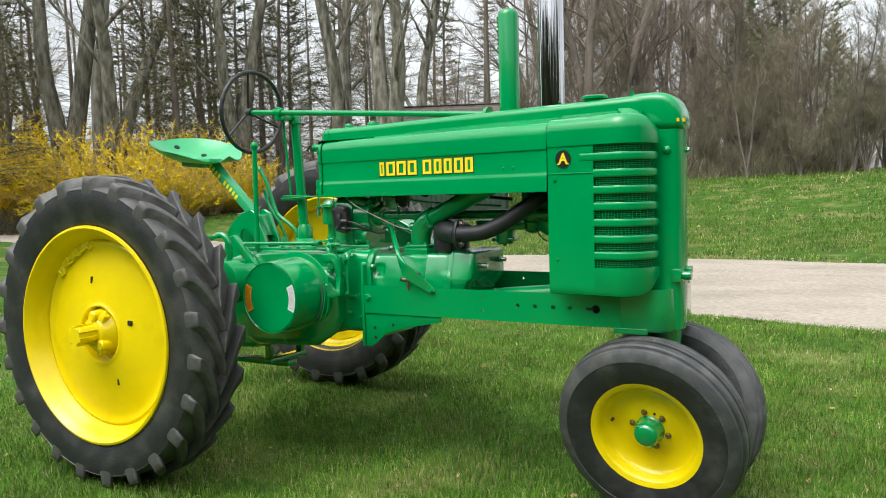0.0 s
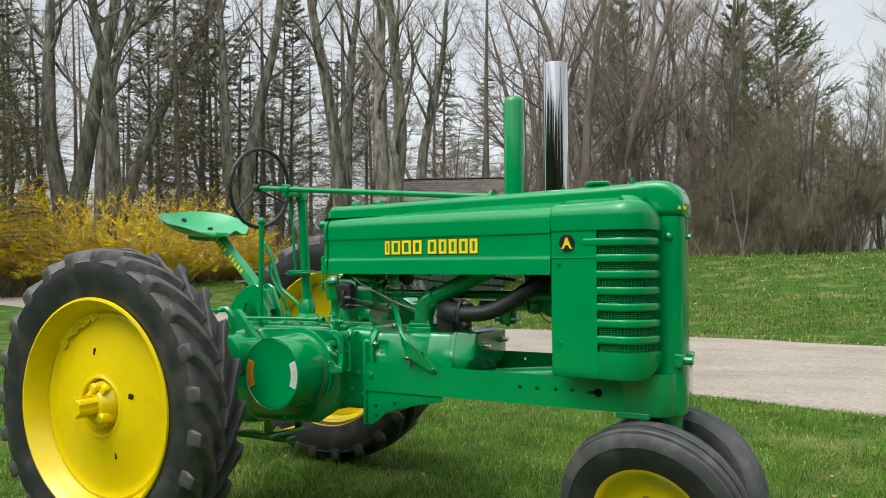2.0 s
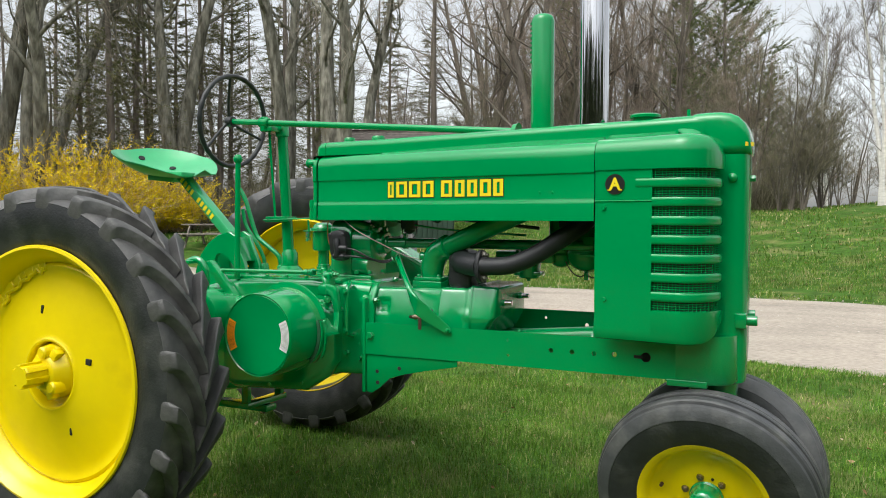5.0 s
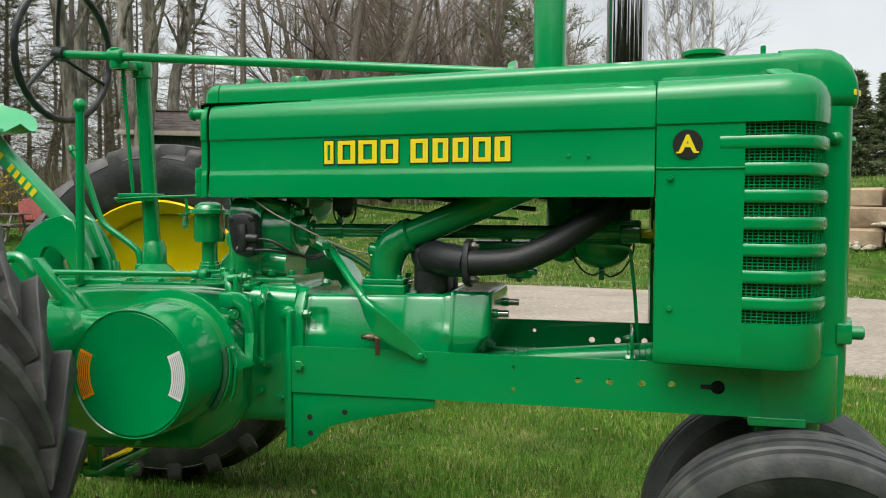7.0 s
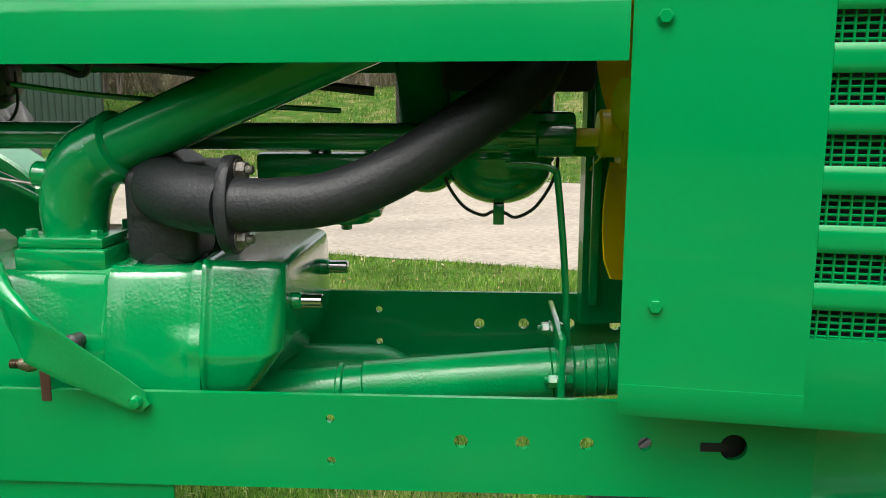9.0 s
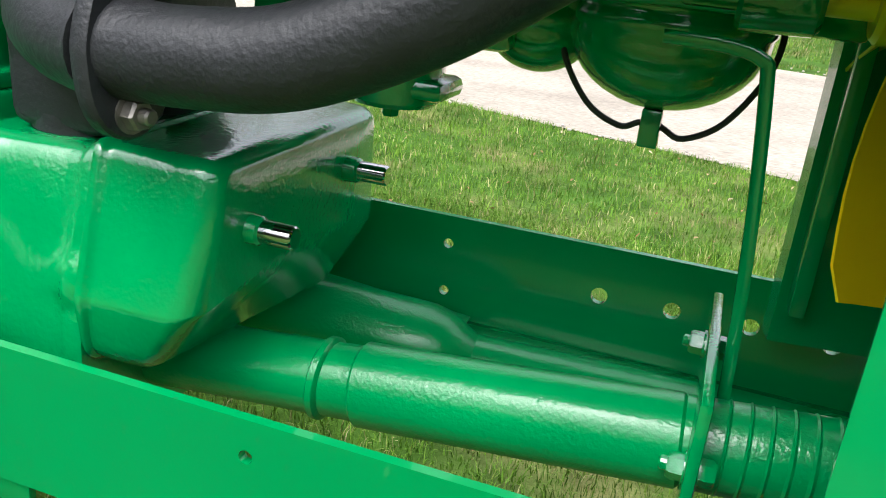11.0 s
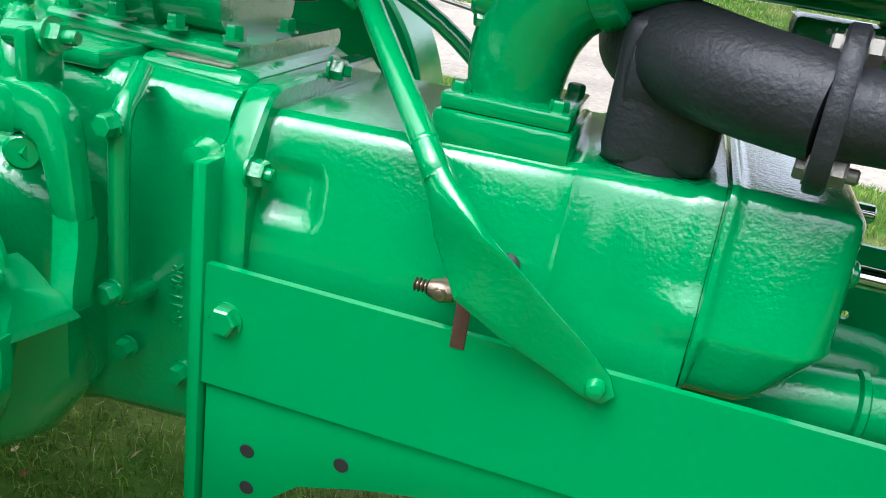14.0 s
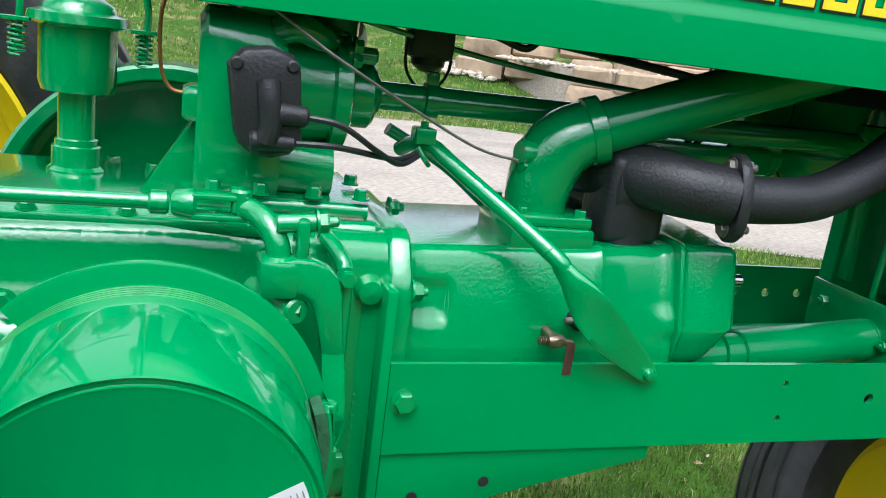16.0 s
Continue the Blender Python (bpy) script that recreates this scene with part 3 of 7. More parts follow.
# added near-black plate, shade inside the rail as seen through the keyhole
bm = bmesh.new()
add_box(bm, 1.99, 2.12, -0.19, -0.18, 0.80, 0.925, 0.002)
part("backing_plate", bm, dark_void, near_rail)
bm = bmesh.new()
rail_plate(bm, 0.2015, 0.21, 0.045, [(1.536, 0.942, 0.006), (1.536, 0.882, 0.006), (1.718, 0.918, 0.0095), (1.798, 0.919, 0.0095), (1.88, 0.92, 0.0095), (1.962, 0.92, 0.0105)])
add_box(bm, 0.88, 2.28, 0.13, 0.2015, 0.842, 0.850, 0.001)
far_rail = part("frame_rail", bm, green_sheet, tractor, "", 30)
bm = bmesh.new()
gus = [(0.878, 0.80), (0.878, 0.635), (0.905, 0.632), (0.94, 0.655), (0.99, 0.700), (1.06, 0.722), (1.15, 0.742), (1.30, 0.772), (1.30, 0.80)]
add_prism(bm, gus, -0.204, -0.196, 0.001)
add_box(bm, 0.860, 0.8755, -0.214, -0.12, 0.632, 1.033, 0.004)
gusset = part("gusset_plate", bm, green_sheet, tractor)
for x, z in ((0.93, 0.725), (1.036, 0.745), (0.932, 0.678)):
    bm = bmesh.new()
    add_lathe(bm, [(0, 0.0006), (0.0075, 0.0006), (0.0085, 0)], 16, at(x, -0.2045, z, AY))
    part("bolt_hole", bm, dark_void, gusset, "", 0)
bolt(near_rail, (0.9, -0.21, 0.876), (0, -1, 0), 0.0155, 0.011)
# pedestal under the nose
bm = bmesh.new()
poly = [(x, y - 0.01) for x, y in ((2.12, -0.185), (2.16, -0.2), (2.25, -0.205), (2.31, -0.2), (2.345, -0.17), (2.365, -0.12), (2.37, 0), (2.365, 0.12), (2.345, 0.17), (2.31, 0.2), (2.12, 0.2))]
add_loft(bm, [[(2.22 + (x - 2.22) * k, y * k, z) for x, y in poly] for z, k in ((0.787, 0.97), (0.797, 1.0), (0.90, 1.0), (0.96, 1.0))])
add_rod(bm, (2.262, 0, 0.50), (2.262, 0, 0.80), 0.075, 0.09, 28, 0.01)
add_box(bm, 2.13, 2.27, -0.217, -0.19, 0.776, 0.80, 0.004)
pedestal = part("front_pedestal", bm, green_cast, tractor, "green cast pedestal over the front wheels")

# the steel cross tube, drawbar tubes and the tie plate between the rails
bm = bmesh.new()
add_rod(bm, (1.30, -0.055, 0.864), (1.545, -0.05, 0.8855), 0.035, 0.035, 32)
add_rod(bm, (1.545, -0.05, 0.8855), (1.83, -0.045, 0.911), 0.0395, 0.0395, 32, 0.003)
add_rod(bm, (1.83, -0.045, 0.911), (2.2, -0.04, 0.944), 0.0385, 0.0385, 32)
add_lathe(bm, [(0.035, -0.006), (0.0395, -0.003), (0.0395, 0.003), (0.035, 0.006)], 32, at(1.51, -0.051, 0.8825, AX))
tube = part("steering_tube", bm, green_tube, tractor)
for i in range(6):
    x = 1.86 + 0.016 * i
    bm = bmesh.new()
    add_lathe(bm, [(0.0375, -0.003), (0.040, 0), (0.0375, 0.003)], 32, at(x, -0.0445, 0.911 + 0.089 * (x - 1.83), AX))
    part("tube_ring", bm, green_tube, tube)
bm = bmesh.new()
add_tube(bm, [(1.30, 0.11, 0.85), (1.45, 0.11, 0.852), (1.55, 0.112, 0.85), (1.60, 0.118, 0.842)], lambda t: 0.05 - 0.018 * max(0, t - 0.7) / 0.3, 24, 4)
add_tube(bm, [(1.56, 0.12, 0.838), (1.70, 0.12, 0.842), (1.85, 0.115, 0.848)], 0.034, 24, 6)
add_prism(bm, [(1.36, 0.89), (1.585, 0.875), (1.565, 0.844), (1.36, 0.85)], 0.13, 0.165, 0.003)
part("brace_tube", bm, green_tube, tractor)
bm = bmesh.new()
add_box(bm, 1.833, 1.843, -0.115, 0.115, 0.845, 0.985, 0.003, 2, None)
plate = part("tie_plate", bm, green_cast, tractor)
for y, z in ((-0.094, 0.917), (0.07, 0.948)):
    bolt(plate, (1.834, y, z), (-1, 0, 0), 0.011, 0.014, None, 0.006)
    bolt(plate, (1.842, y, z), (1, 0, 0), 0.011, 0.014)
bm = bmesh.new()
add_tube(bm, [(1.856, -0.012, 0.86), (1.854, -0.015, 0.95), (1.845, -0.028, 1.08), (1.831, -0.043, 1.200), (1.824, -0.045, 1.218), (1.80, -0.04, 1.224), (1.755, -0.035, 1.225)], 0.0060, 10, 4, 0.55)
part("support_strap", bm, green_cast, tractor)

# engine: main case, cylinder block, cylinder head
bm = bmesh.new()
xloft(bm, [(-0.25, -0.17, 0.17, 0.55, 0.98, 0.06), (-0.05, -0.19, 0.19, 0.55, 1.05, 0.05), (0.10, -0.195, 0.195, 0.56, 1.085, 0.04), (0.3, -0.195, 0.195, 0.60, 1.095, 0.03), (0.58, -0.19, 0.19, 0.66, 1.10, 0.03), (0.72, -0.175, 0.175, 0.69, 1.095, 0.035), (0.862, -0.165, 0.165, 0.69, 1.09, 0.04), (0.868, -0.165, 0.165, 0.69, 1.09, 0.04)])
case = part("crankcase", bm, green_cast, tractor, "glossy green cast crankcase")
bm = bmesh.new()
edge = [(-0.187, 0.66), (-0.187, 1.015), (-0.178, 1.042), (-0.152, 1.080), (-0.140, 1.092), (-0.12, 1.097), (0.12, 1.097), (0.15, 1.08), (0.185, 1.02), (0.185, 0.66)]
t = bmesh.new()
add_loft(t, [[(x, y * k, 0.85 + (z - 0.85) * k) for y, z in edge] for x, k in ((0.838, 0.90), (0.852, 0.92), (0.862, 0.95), (0.870, 0.985), (0.875, 1.0), (0.898, 1.0), (0.902, 0.985))])
merge(bm, t)
part("case_flange", bm, green_cast, case)
def block_side(x, z):
    """How far the near side is set in from its plane at this place."""
    d = 0.035 * max(0.0, (z - 0.92) / 0.15) ** 1.5 - 0.011 * step01((1.335 - x) / 0.12)
    px = step01((x - 0.904) / 0.008) * step01((0.968 - x) / 0.010)
    pz = step01((z - 0.971) / 0.010) * step01((1.032 - z) / 0.010)
    d += 0.009 * px * pz * step01((0.978 - x) / 0.03 + 0.3)
    bx, bz = step01((x - 1.285) / 0.03), step01((z - 0.955) / 0.01) * step01((1.0 - z) / 0.012)
    return d - 0.006 * bx * bz


bm = bmesh.new()
rings = []
base = (0.886, 0.905, 0.915, 1.19, 1.20, 1.209, 1.305, 1.317, 1.331)
for x in sorted(base + (0.908, 0.911, 0.930, 0.945, 0.958, 0.962, 0.966, 0.975, 1.05, 1.12, 1.25, 1.265, 1.28, 1.295, 1.312)):
    y0 = float(np.interp(x, base, (-0.164, -0.164, -0.160, -0.159, -0.165, -0.161, -0.161, -0.165, -0.164)))
    z1 = float(np.interp(x, base, (1.072, 1.075, 1.075, 1.082, 1.086, 1.084, 1.085, 1.09, 1.09)))
    pts = rounded(y0, -y0 - 0.003, 0.80, z1, 0.016, 5)
    side_z = [pts[11][1] + (pts[12][1] - pts[11][1]) * k / 26 for k in range(1, 26)]
    pts = pts[:12] + [(y0, z) for z in side_z] + pts[12:]
    rings.append([(x, y + (block_side(x, z) if y < -0.10 else 0.0), z) for y, z in pts])
add_loft(bm, rings)
block_ob = part("cylinder_block", bm, green_cast, tractor, "glossy green cast cylinder block", 50)
bolt(block_ob, (0.901, -0.176, 1.022), (1, 0, 0), 0.0135, 0.016, None, 0.008)
bolt(block_ob, (0.901, -0.005, 1.099), (1, 0, 0), 0.0125, 0.016, None, 0.008)
def corner_loop(pts, n=5):
    """A closed outline of (y, z) corners with their radii, rounded."""
    out = []
    for i, (y, z, r) in enumerate(pts):
        c = Vector((y, z))
        a = (Vector(pts[i - 1][:2]) - c).normalized()
        b = (Vector(pts[(i + 1) % len(pts)][:2]) - c).normalized()
        half = a.angle(b) / 2
        cut = r / math.tan(half)
        p, q = c + a * cut, c + b * cut
        for k in range(n + 1):
            t = k / n
            out.append(p * (1 - t) ** 2 + c * (2 * t * (1 - t)) + q * t ** 2)
    return out


HEAD = corner_loop([(-0.134, 1.095, 0.018), (-0.168, 0.968, 0.020), (-0.158, 0.902, 0.030), (0.10, 0.900, 0.035), (0.170, 0.962, 0.035), (0.163, 1.10, 0.02)])
bm = bmesh.new()
rings = []
for s, k in ((0.0, 0.99), (0.015, 1.022), (0.055, 1.026), (0.085, 1.018), (0.105, 1.0), (0.16, 1.0), (0.45, 1.0), (0.80, 0.995), (0.87, 0.985), (0.92, 0.968), (0.96, 0.942), (0.985, 0.912), (1.0, 0.87), (1.004, 0.6), (1.004, 0.3), (1.004, 0.03)):
    ring = []
    for p in HEAD:
        y, z = 0.0 + p.x * k, 1.0 + (p.y - 1.0) * k
        front = 1.452 + 0.03 * y - (0.75 - 0.4 * step01((y + 0.1) / 0.2)) * max(0.0, 0.975 - z)
        ring.append((1.3315 + s * (front - 1.3315), y, z))
    rings.append(ring)
add_loft(bm, rings)
head = part("cylinder_head", bm, green_cast, tractor, "rounded green cast cylinder head", 55)
for y, z, x in ((-0.088, 1.029, 1.440), (0.087, 1.044, 1.448)):
    bm = bmesh.new()
    add_rod(bm, (x - 0.01, y, z), (x + 0.022, y, z), 0.0145, 0.013, 20, 0.003)
    part("pipe_boss", bm, green_cast, head)
    bm = bmesh.new()
    add_rod(bm, (x + 0.01, y, z), (x + 0.052, y, z), 0.0105, 0.0105, 24, 0.0015)
    part("chrome_stub", bm, chrome, head, "short chrome pipe stub")
# spark plug and petcock on the near side
bm = bmesh.new()
add_rod(bm, (1.159, -0.13, 0.985), (1.159, -0.184, 0.985), 0.012, 0.012, 18, 0.003)
add_rod(bm, (1.159, -0.172, 0.985), (1.159, -0.186, 0.985), 0.0145, 0.0145, 18, 0.004)
boot = part("spark_plug_boot", bm, black_plastic, block_ob, "black rubber spark plug boot")
bm = bmesh.new()
add_rod(bm, (1.150, -0.178, 0.985), (1.134, -0.180, 0.986), 0.006, 0.005, 12, 0.001)
part("plug_terminal", bm, steel, boot)
bm = bmesh.new()
add_rod(bm, (1.115, -0.155, 0.965), (1.112, -0.215, 0.965), 0.008, 0.007, 14, 0.001)
add_lathe(bm, [(0, -0.014), (0.008, -0.012), (0.0115, 0), (0.008, 0.012), (0, 0.014)], 16, at(1.112, -0.205, 0.965, AX))
add_rod(bm, (1.100, -0.205, 0.965), (1.086, -0.205, 0.965), 0.0045, 0.0045, 10)
for i in range(4):
    add_lathe(bm, [(0.0045, -0.0015), (0.007, 0), (0.0045, 0.0015)], 12, at(1.087 + 0.0038 * i, -0.205, 0.965, AX))
add_rod(bm, (1.112, -0.205, 0.965), (1.138, -0.206, 0.962), 0.0055, 0.005, 10)
cock = part("petcock", bm, bronze, tractor, "bare bronze petcock")
bm = bmesh.new()
add_box(bm, 1.128, 1.142, -0.2115, -0.2085, 0.915, 0.962, 0.0012)
part("petcock_lever", bm, rust, cock, "rusty flat lever")

# diagonal support strap
bm = bmesh.new()
add_tube(bm, [(0.915, 0.02, 1.185), (0.924, -0.015, 1.199), (0.943, -0.052, 1.202), (0.968, -0.083, 1.183), (1.078, -0.208, 1.096), (1.098, -0.226, 1.074)], lambda t: 0.0115 + 0.001 * t, 18, 5)
add_lathe(bm, [(0.0120, -0.003), (0.0130, -0.001), (0.0130, 0.001), (0.0120, 0.003)], 18, to_axis((1.078, -0.208, 1.096), (1.098, -0.226, 1.074))[0])
brace = part("diagonal_brace", bm, green_cast, tractor)
bm = bmesh.new()
line = [((1.090, -0.219, 1.083), 0.0125, 0.0125), ((1.104, -0.231, 1.066), 0.0165, 0.011), ((1.120, -0.241, 1.046), 0.024, 0.0075), ((1.136, -0.248, 1.026), 0.0295, 0.005), ((1.155, -0.250, 1.005), 0.030, 0.004), ((1.195, -0.238, 0.972), 0.0265, 0.0035), ((1.24, -0.2215, 0.938), 0.020, 0.0035), ((1.262, -0.2165, 0.920), 0.0165, 0.0035), ((1.275, -0.2165, 0.910), 0.008, 0.0035)]
rings = []
for (c, wd, th) in line:
    d = Vector((0.72, -0.2, -0.66)).normalized()
    n = Vector((-0.25, -0.85, -0.25)).normalized() if c[0] < 1.15 else Vector((0.1, -1, 0.05)).normalized()
    s = d.cross(n).normalized()
    n = s.cross(d).normalized()
    flat = 1.0 if th > 0.009 else 0.35
    rings.append([Vector(c) + s * (wd * math.copysign(abs(math.cos(2 * math.pi * k / 16)) ** flat, math.cos(2 * math.pi * k / 16))) + n * (th * math.copysign(abs(math.sin(2 * math.pi * k / 16)) ** flat, math.sin(2 * math.pi * k / 16))) for k in range(16)])
add_loft(bm, rings)
part("flattened_end", bm, green_cast, brace)
bm = bmesh.new()
add_lathe(bm, [(0, 0.008), (0.007, 0.0065), (0.0095, 0.002), (0.0095, -0.006)], 18, at(1.263, -0.2225, 0.92, AY))
part("rivet", bm, green_cast, brace)
bm = bmesh.new()
add_rod(bm, (0.930, -0.045, 1.235), (0.937, -0.04, 1.19), 0.006, 0.006, 10)
add_box(bm, 0.915, 0.945, -0.065, -0.03, 1.205, 1.228, 0.003)
add_tube(bm, [(0.92, -0.06, 1.20), (0.93, -0.065, 1.185), (0.94, -0.055, 1.175)], 0.004, 8, 4)
part("wire_clip", bm, green_cast, brace)
bm = bmesh.new()
add_tube(bm, [(0.90, 0.05, 1.21), (1.0, 0.06, 1.16), (1.08, 0.06, 1.10)], 0.010, 12, 4)
part("far_brace", bm, green_cast, tractor)

# water outlet elbow and upper pipe
bm = bmesh.new()
add_box(bm, 1.055, 1.19, -0.125, 0.02, 1.07, 1.108, 0.006)
add_box(bm, 1.06, 1.185, -0.12, 0.015, 1.108, 1.124, 0.004)
add_tube(bm, [(1.116, -0.055, 1.12), (1.117, -0.056, 1.155), (1.124, -0.057, 1.19), (1.140, -0.059, 1.219), (1.162, -0.063, 1.237), (1.188, -0.066, 1.2485)], lambda t: 0.046 + 0.006 * math.sin(math.pi * t) + 0.001 * t, 28, 6)
add_rod(bm, (1.11, -0.07, 1.205), (1.068, -0.077, 1.211), 0.021, 0.019, 18, 0.004)
add_lathe(bm, [(0.048, -0.016), (0.053, -0.012), (0.053, 0.01), (0.046, 0.014)], 28, at(1.19, -0.066, 1.249) @ Vector((0.355, -0.075, 0.135)).to_track_quat("Z", "Y").to_matrix().to_4x4())
elbow = part("water_elbow", bm, green_cast, tractor, "green cast water outlet elbow")
bm = bmesh.new()
add_tube(bm, [(1.17, -0.063, 1.2415), (1.40, -0.108, 1.335), (1.62, -0.15, 1.424)], 0.041, 26, 5)
part("upper_water_pipe", bm, green_sheet, tractor)
for x, y in ((1.075, -0.105), (1.17, -0.105), (1.075, 0.0), (1.17, 0.0)):
    bolt(elbow, (x, y, 1.122), (0, 0, 1), 0.0095, 0.012)
bolt(elbow, (1.085, -0.075, 1.19), (-0.9, -0.45, 0), 0.010, 0.014)

# black exhaust manifold and pipe
bm = bmesh.new()
add_rod(bm, (1.262, -0.06, 1.085), (1.262, -0.06, 1.17), 0.050, 0.050, 26)
add_rod(bm, (1.262, 0.06, 1.085), (1.262, 0.06, 1.17), 0.050, 0.050, 26)
add_tube(bm, [(1.225, 0.10, 1.185), (1.235, -0.02, 1.19), (1.27, -0.09, 1.190), (1.32, -0.135, 1.185), (1.385, -0.162, 1.180)], lambda t: 0.052 - 0.008 * t, 24, 6, 1.0)
add_box(bm, 1.212, 1.316, -0.110, -0.012, 1.085, 1.222, 0.018, 3)
xloft(bm, [(1.215, -0.10, 0.10, 1.13, 1.21, 0.035), (1.225, -0.112, 0.11, 1.12, 1.222, 0.04), (1.30, -0.115, 0.11, 1.12, 1.225, 0.04), (1.32, -0.10, 0.09, 1.13, 1.215, 0.035)])
manifold = part("exhaust_manifold", bm, black_cast, tractor, "rough black cast exhaust manifold")
fdir = Vector((1, -0.16, 0.02)).normalized()
fm = at(1.388, -0.162, 1.179) @ fdir.to_track_quat("X", "Z").to_matrix().to_4x4()
bm = bmesh.new()
t = bmesh.new()
ring = []
for k in range(40):
    a = 2 * math.pi * k / 40
    r = 0.0425 + 0.0245 * abs(math.cos(a - radians(84))) ** 3
    ring.append((r * math.cos(a), r * math.sin(a)))
add_loft(t, [[(x, y * k, z * k) for y, z in ring] for x, k in ((-0.0085, 0.96), (-0.006, 1.0), (0.006, 1.0), (0.0085, 0.96))])
merge(bm, t, fm)
flange = part("manifold_flange", bm, black_cast, manifold, "", 40)
for sgn in (1, -1):
    c = fm @ Vector((0.008, sgn * 0.0465 * math.cos(radians(84)), sgn * 0.0465 * math.sin(radians(84))))
    bolt(flange, c, fdir, 0.0125, 0.013, steel, 0.009, "nut")
    c = fm @ Vector((-0.008, sgn * 0.0465 * math.cos(radians(84)), sgn * 0.0465 * math.sin(radians(84))))
    bolt(flange, c, -fdir, 0.0115, 0.010, steel)
bm = bmesh.new()
add_tube(bm, [(1.388, -0.162, 1.179), (1.45, -0.170, 1.181), (1.53, -0.170, 1.192), (1.62, -0.16, 1.232), (1.70, -0.145, 1.285), (1.765, -0.12, 1.33), (1.80, -0.09, 1.37), (1.82, -0.065, 1.46), (1.825, -0.058, 1.56)], lambda t: 0.0355 + 0.004 * math.exp(-30 * t), 28, 6)
part("exhaust_pipe", bm, black_cast, tractor, "bent black exhaust pipe")

# fan shaft, generator-side parts, air cleaner bowls
bm = bmesh.new()
add_rod(bm, (0.84, 0.01, 1.262), (1.86, 0.02, 1.262), 0.021, 0.021, 20)
add_rod(bm, (0.83, 0.01, 1.262), (0.87, 0.01, 1.262), 0.034, 0.03, 20, 0.004)
add_rod(bm, (1.80, 0.02, 1.262), (1.86, 0.02, 1.262), 0.032, 0.030, 20, 0.004)
shaft = part("fan_shaft_tube", bm, green_cast, tractor)
for x in (0.95,):
    bm = bmesh.new()
    add_lathe(bm, [(0.021, -0.012), (0.026, -0.01), (0.026, 0.01), (0.021, 0.012)], 20, at(x, 0.01, 1.262, AX))
    add_box(bm, x - 0.009, x + 0.009, 0.0, 0.02, 1.28, 1.305, 0.003)
    part("shaft_clamp", bm, green_cast, shaft)
bm = bmesh.new()
add_rod(bm, (1.86, 0.02, 1.262), (1.945, 0.02, 1.262), 0.014, 0.014, 14)
add_rod(bm, (1.894, 0.02, 1.268), (1.935, 0.02, 1.268), 0.036, 0.036, 24, 0.004)
add_rod(bm, (1.925, 0.02, 1.268), (1.945, 0.02, 1.268), 0.055, 0.055, 24, 0.004)
fan = part("fan", bm, yellow_paint, tractor, "yellow four-blade cooling fan")
for k in range(4):
    bm = bmesh.new()
    rings = []
    for i in range(8):
        r = 0.04 + 0.175 * i / 7
        w = 0.028 + 0.022 * math.sin(min(1, i / 5) * math.pi / 2) - (0.012 if i == 7 else 0)
        tw = radians(62 - 16 * i / 7)
        c, s = math.cos(tw), math.sin(tw)
        rings.append([(a * s * 1.0 + b * c, r, a * c - b * s) for a, b in ((-w, -0.0012), (-w * 0.5, -0.005), (w * 0.5, -0.005), (w, -0.0012), (w, 0.0012), (w * 0.5, -0.0026), (-w * 0.5, -0.0026), (-w, 0.0012))])
    add_loft(bm, rings)
    bmesh.ops.transform(bm, matrix=at(1.936, 0.02, 1.262) @ pose(0, 0, 0, 90 * k - 106), verts=bm.verts[:])
    part("fan_blade", bm, yellow_paint, fan, "", 40)
for x, y, r, low, top, wall in ((1.748, 0.105, 0.088, 1.15, 1.36, 1.22), (1.63, 0.12, 0.052, 1.165, 1.42, 1.21)):
    bm = bmesh.new()
    prof = [(0, low)]
    for i in range(1, 11):
        a = radians(90 * i / 10)
        prof.append((r * math.sin(a), wall - (wall - low) * math.cos(a)))
    prof += [(r + 0.003, wall + 0.004), (r + 0.003, wall + 0.012), (r, wall + 0.016), (r, wall + 0.022), (r + 0.003, wall + 0.026), (r + 0.003, wall + 0.034), (r, wall + 0.038), (r, top), (0, top)]
    add_lathe(bm, prof, 40, at(x, y, 0))
    bowl = part("air_cleaner_bowl" if r > 0.06 else "filter_bowl", bm, green_cast, tractor, "round-bottomed green bowl")
    if r > 0.06:
        bm = bmesh.new()
        add_tube(bm, [(x - 0.094, y - 0.01, 1.25), (x - 0.088, y - 0.02, 1.195), (x - 0.06, y - 0.02, 1.15), (x - 0.028, y - 0.02, 1.133), (x - 0.012, y - 0.02, 1.138), (x, y - 0.02, 1.142), (x + 0.012, y - 0.02, 1.136), (x + 0.03, y - 0.02, 1.13), (x + 0.062, y - 0.02, 1.15), (x + 0.09, y - 0.02, 1.20), (x + 0.094, y - 0.01, 1.25)], 0.0028, 8, 5)
        part("wire_bail", bm, black_plastic, bowl, "black wire bail")
        bm = bmesh.new()
        add_box(bm, x - 0.009, x + 0.009, y - 0.028, y - 0.008, 1.118, 1.152, 0.002)
        part("bail_clip", bm, green_cast, bowl)
bm = bmesh.new()
add_box(bm, 1.755, 1.86, 0.0, 0.12, 1.245, 1.30, 0.008)
add_box(bm, 1.80, 1.90, 0.05, 0.12, 1.23, 1.27, 0.006)
part("fan_bracket", bm, green_cast, tractor)
bm = bmesh.new()
add_box(bm, 1.36, 1.62, 0.05, 0.13, 1.185, 1.235, 0.01)
add_rod(bm, (1.50, 0.09, 1.12), (1.50, 0.09, 1.19), 0.045, 0.05, 20, 0.005)
add_box(bm, 1.44, 1.56, 0.055, 0.125, 1.13, 1.15, 0.008)
